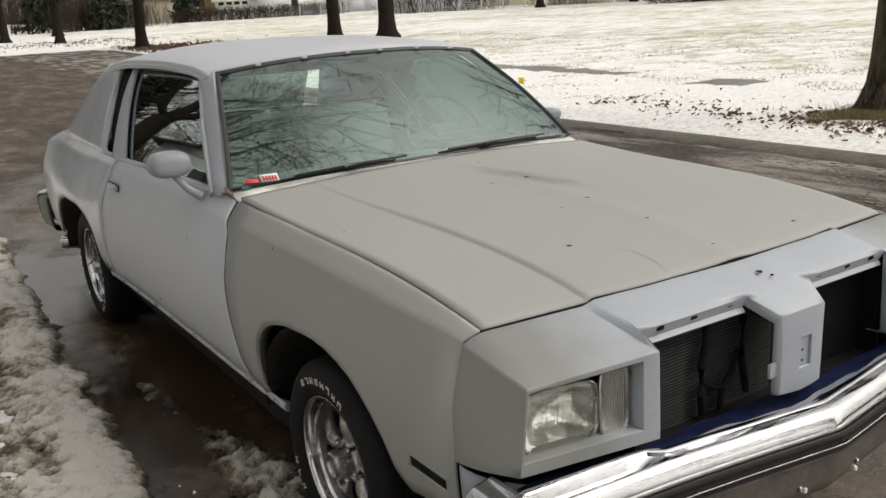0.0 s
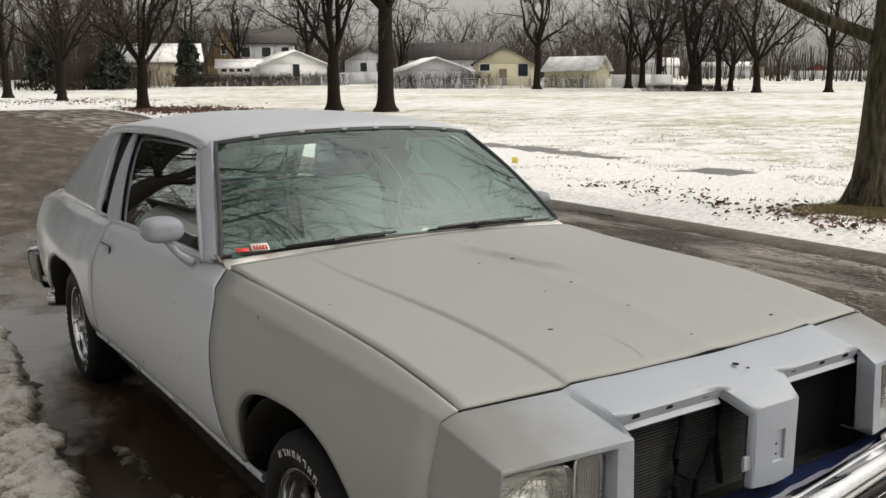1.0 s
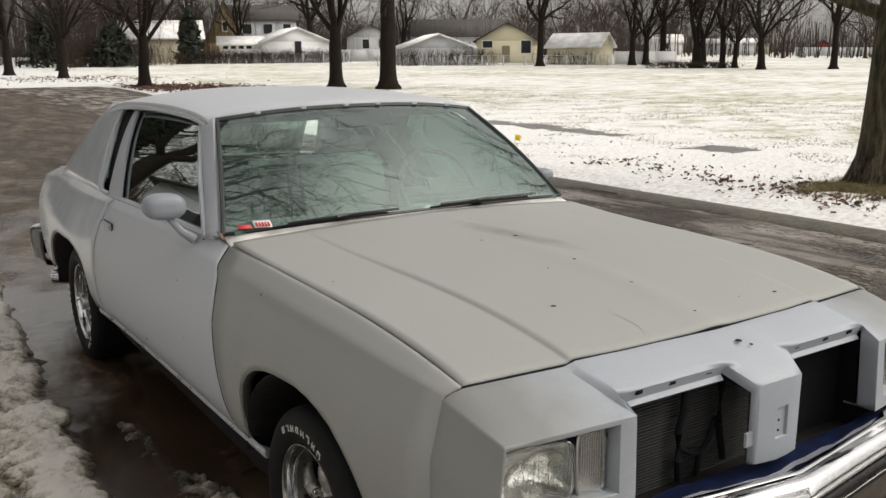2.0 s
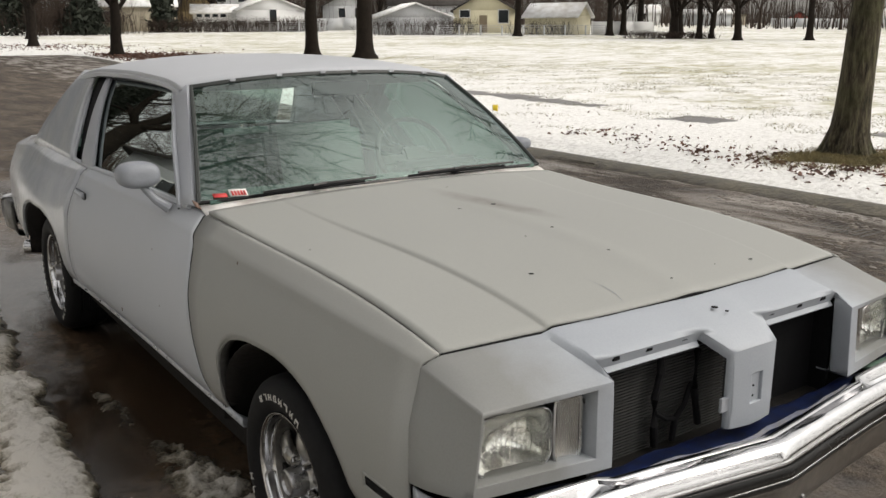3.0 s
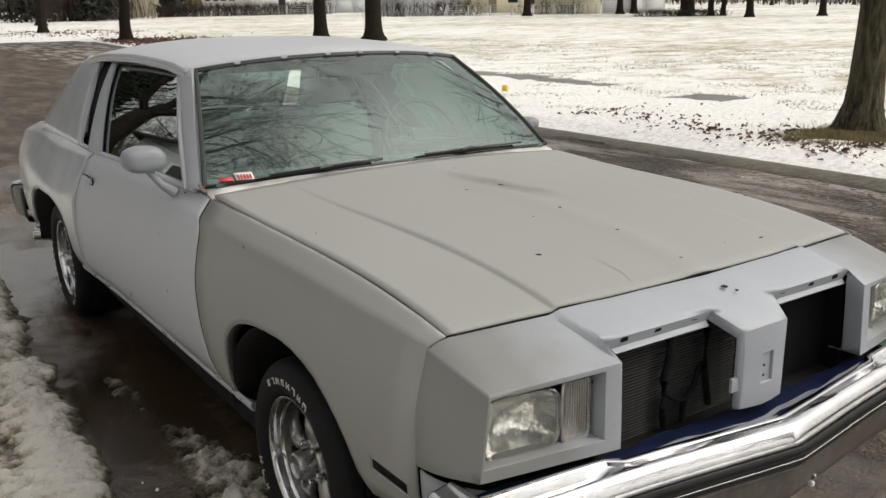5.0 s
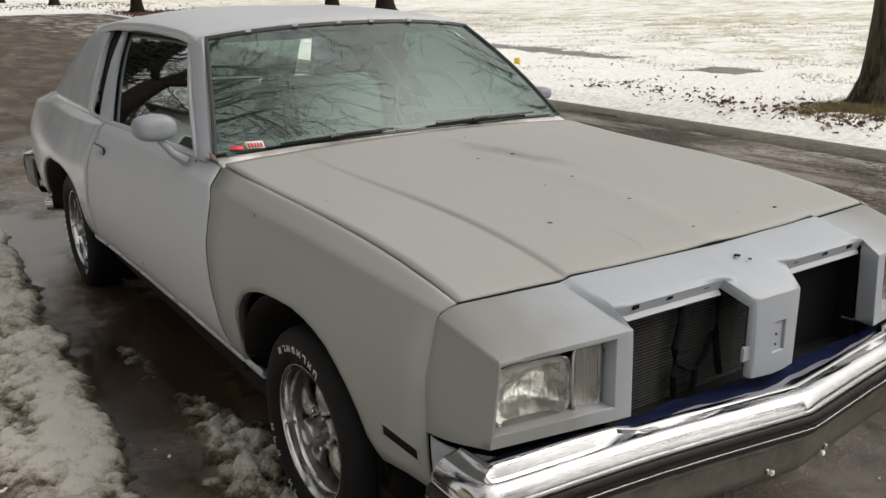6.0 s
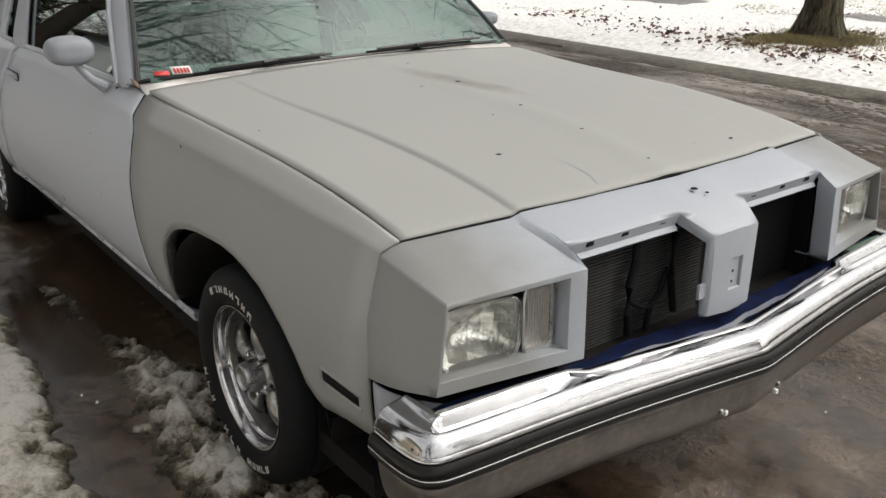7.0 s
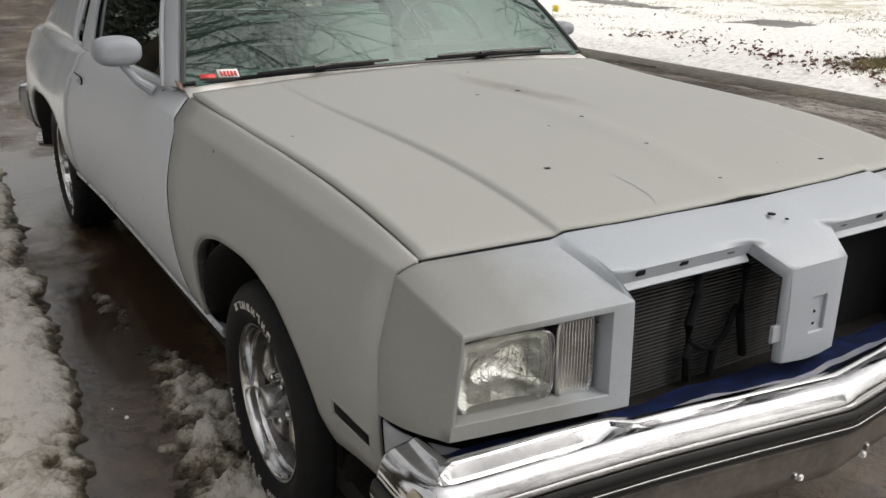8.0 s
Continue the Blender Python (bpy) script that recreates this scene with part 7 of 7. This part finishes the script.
def grass_ring():
    """Yellowed grass round the foot of the large tree."""
    rng = np.random.default_rng(14)
    verts, faces = [], []
    for _ in range(15000):
        x, y = 7.38 + rng.normal(0, 0.36), 3.42 + rng.normal(0, 0.30)
        if in_field(x, y) < 0.4 or fbm(x, y, 3.0, 3, 2.0) < -0.28:
            continue
        z = field_z(x, y) + 0.005
        a, h, w = rng.uniform(0, 6.28), rng.uniform(0.02, 0.06), 0.005
        k = len(verts)
        lean = rng.normal(0, 0.05, 2)
        verts += [(x - w * math.cos(a), y - w * math.sin(a), z - 0.02), (x + w * math.cos(a), y + w * math.sin(a), z - 0.02), (x + lean[0], y + lean[1], z + h)]
        faces.append((k, k + 1, k + 2))
    m = mat("yellowed_grass", (0.25, 0.20, 0.09), 0.8, var=0.4, scale=3, fine=12, other=(0.13, 0.11, 0.05))
    tagged(part("dry_grass", mesh_of("dry_grass", verts, faces), m), "yellowed dry grass round the foot of a tree", "grass", kind="stuff")


grass_ring()


def stubble():
    """Flattened blades of old grass that stick out of the thin snow."""
    rng = np.random.default_rng(15)
    verts, faces = [], []
    for _ in range(90000):
        y = 1.5 + 32 * rng.random() ** 1.5
        x = rng.uniform(6.2, 22)
        patch = fbm(x, y, 0.9, 4, 3.0) + 0.5 * fbm(x, y, 0.25, 3, 6.0)
        if in_field(x, y) < 0.5 or patch < 0.04 + (0.35 if x < 9.5 else 0) or rng.random() > 0.8:
            continue
        z = field_z(x, y)
        a, h, w = rng.uniform(0, 6.28), rng.uniform(0.010, 0.036), rng.uniform(0.006, 0.014)
        k = len(verts)
        lean = rng.normal(0, 0.05, 2)
        verts += [(x - w * math.cos(a), y - w * math.sin(a), z - 0.01), (x + w * math.cos(a), y + w * math.sin(a), z - 0.01), (x + lean[0], y + lean[1], z + h)]
        faces.append((k, k + 1, k + 2))
    m = mat("flattened_grass", (0.27, 0.24, 0.11), 0.85, var=0.4, scale=1.2, fine=9, other=(0.17, 0.17, 0.075))
    tagged(part("grass_stubble", mesh_of("grass_stubble", verts, faces), m), "flattened old grass showing through thin snow", "grass", kind="stuff")


stubble()


def drain_grate():
    """Slush-covered iron drain grate by the far gutter."""
    g = thing("drain_grate", "rusty iron drain grate half buried in slush", "drain grate", kind="structure")
    iron = mat("wet_rusty_iron", (0.032, 0.027, 0.020), 0.45, 0.2, var=0.4, scale=12, bump=0.2, other=(0.03, 0.026, 0.02))
    z = rise(4.6, 1.75) - 0.005
    bm = bmesh.new()
    for lo, hi in (((4.47, 1.46), (4.80, 1.49)), ((4.47, 1.97), (4.80, 2.00)), ((4.47, 1.49), (4.50, 1.97)), ((4.77, 1.49), (4.80, 1.97))):
        box(bm, (lo[0], lo[1], z - 0.03), (hi[0], hi[1], z + 0.005), bev=0.002)
    part("frame", bm, iron, g)
    for k in range(8):
        y = 1.52 + 0.058 * k
        part("bar", boxm((4.50, y, z - 0.03), (4.77, y + 0.026, z + 0.0065), bev=0.002), iron, g)


drain_grate()

flag = thing("marker_flag", "small yellow marker flag on a wire in the snow", "flag")
fz = land(7.46, 9.82)
part("wire", tube(bmesh.new(), [(7.46, 9.82, fz - 0.05), (7.46, 9.82, fz + 0.16)], 0.004, 6), DULL_CHROME, flag)
bm = bmesh.new()
sheet(bm, [[(7.46 + 0.08 * u, 9.82 - 0.04 * u + 0.012 * math.sin(u * 6), fz + 0.07 + 0.09 * v - 0.02 * u * (1 - v)) for u in np.linspace(0, 1, 6)] for v in (0, 0.5, 1)])
part("flag_sheet", bm, YELLOW, flag, thick=0.002)

# red and white sticker low in the windscreen corner, as plain shapes
bm = bmesh.new()
sheet(bm, [[(-0.705 + 0.045 * u, 0.808 - 0.014 * u + 0.014 * v, 1.002 + 0.011 * v) for u in (0, 1)] for v in (0, 1)])
part("sticker", bm, RED, car, "small red sticker strip", thick=0.002)
bm = bmesh.new()
sheet(bm, [[(-0.652 + 0.058 * u, 0.790 - 0.018 * u + 0.024 * v, 1.004 + 0.020 * v) for u in (0, 0.3, 0.6, 1)] for v in (0, 0.5, 1)])
st = part("sticker", bm, WHITE, car, "white and red windscreen sticker", thick=0.002)
bm = bmesh.new()
for k in range(5):
    sheet(bm, [[(-0.647 + 0.010 * k + 0.007 * u, 0.7845 - 0.003 * k + 0.016 * v, 1.008 + 0.0125 * v) for u in (0, 1)] for v in (0, 1)])
part("sticker_bar", bm, RED, st, thick=0.0015)

# rust at the foot of the pillar, stray paint chips, bits behind the quarter glass
bm = bmesh.new()
sheet(bm, [[(-0.760 - 0.018 * u, 0.785 + 0.035 * v, 0.972 + 0.010 * u + 0.018 * v) for u in (0, 0.5, 1)] for v in (0, 0.5, 1)])
part("rust_patch", bm, SEALER, car, "brown rust at the foot of the pillar", thick=0.003)
for y, z, r in ((0.34, 0.885, 0.006), (1.02, 0.80, 0.004), (1.45, 0.47, 0.008), (0.92, 0.62, 0.003)):
    n = 8
    bm = bmesh.new()
    x = -side_x(y, z) - 0.0045
    bm.faces.new([bm.verts.new((x, y + r * math.cos(math.tau * k / n) * (0.6 + 0.6 * random.random()), z + 1.6 * r * math.sin(math.tau * k / n) * (0.6 + 0.6 * random.random()))) for k in range(n)])
    part("paint_chip", bm, SEALER, car, "dark paint chip")
part("tape_scrap", boxm((-0.742, 2.355, 1.035), (-0.732, 2.375, 1.055), bev=0.002), YELLOW, car, "scrap of yellow tape behind the glass")
part("tape_scrap", boxm((-0.752, 2.33, 0.985), (-0.742, 2.36, 1.02), bev=0.002), RED, car, "scrap of red tape behind the glass")
part("lamp_bracket", boxm((0.60, -0.835, 0.598), (0.79, -0.805, 0.612), bev=0.004), GREEN_PAINT, car, "faded green bracket under the headlamp")
for x0, x1 in ((-0.78, -0.70), (-0.66, -0.60), (0.60, 0.72)):
    part("blue_scrap", boxm((x0, -0.838, 0.585), (x1, -0.822, 0.606), bev=0.003), BLUE, car, "scraped blue paint on the support")


def crumbs():
    """Bits of ice and grit on the road before the car."""
    rng = np.random.default_rng(31)
    verts, faces = [], []
    for _ in range(130):
        x, y = rng.uniform(-1.1, 3.2), rng.uniform(-1.6, 1.2)
        if abs(x) < 0.7 and y > -1.0:
            continue
        r = abs(rng.normal(0, 0.004)) + 0.002
        z = rise(x, y) + 0.004
        k = len(verts)
        n = 6
        for h, q in ((-0.002, 1.1), (0.5 * r, 0.9), (0.9 * r, 0.4)):
            verts += [(x + r * q * math.cos(i * math.tau / n) * rng.uniform(0.7, 1.2), y + r * q * math.sin(i * math.tau / n) * rng.uniform(0.7, 1.2), z + h) for i in range(n)]
        faces += [(k + j * n + i, k + j * n + (i + 1) % n, k + (j + 1) * n + (i + 1) % n, k + (j + 1) * n + i) for j in range(2) for i in range(n)] + [tuple(k + 2 * n + i for i in range(n))]
    tagged(part("ice_crumbs", mesh_of("ice_crumbs", verts, faces), ROOF_SNOW), "crumbs of ice scattered on the wet road", "ice", kind="stuff")


crumbs()


def slush_clods():
    """Frozen brown lumps that the tyres have thrown up between the ruts."""
    rng = np.random.default_rng(61)
    verts, faces = [], []
    n = 7
    for _ in range(5600):
        y = -1.5 + 17 * rng.random() ** 1.2
        rut = rng.choice([2.6, 3.1, 3.5, 3.9, 4.3, 4.7, 4.9, 5.05, 5.15])
        x = rut + rng.normal(0, 0.13) + (kerb_x(y) - 5.45)
        if x > kerb_x(y) - 0.2 or fbm(x, y, 1.1, 3, 12.0) < 0.05:
            continue
        r = rng.uniform(0.006, 0.026)
        lx, ly = r * rng.uniform(0.7, 1.1), r * rng.uniform(1.0, 2.4)
        z, h = rise(x, y), r * rng.uniform(0.18, 0.45)
        k = len(verts)
        for q, up in ((1.15, -0.012), (0.85, 0.7), (0.35, 1.0)):
            verts += [(x + lx * q * math.cos(i * math.tau / n) * rng.uniform(0.7, 1.25), y + ly * q * math.sin(i * math.tau / n) * rng.uniform(0.7, 1.25), z + (h * up if up > 0 else up)) for i in range(n)]
        faces += [(k + j * n + i, k + j * n + (i + 1) % n, k + (j + 1) * n + (i + 1) % n, k + (j + 1) * n + i) for j in range(2) for i in range(n)] + [tuple(k + 2 * n + i for i in range(n))]
    m = mat("dirty_frozen_slush", (0.20, 0.168, 0.135), 0.4, var=0.4, scale=5, fine=25, bump=0.4, bscale=40, other=(0.06, 0.047, 0.035))
    tagged(part("slush_clods", mesh_of("slush_clods", verts, faces, 60), m), "frozen brown slush clods between tyre ruts", "slush", kind="stuff")


slush_clods()
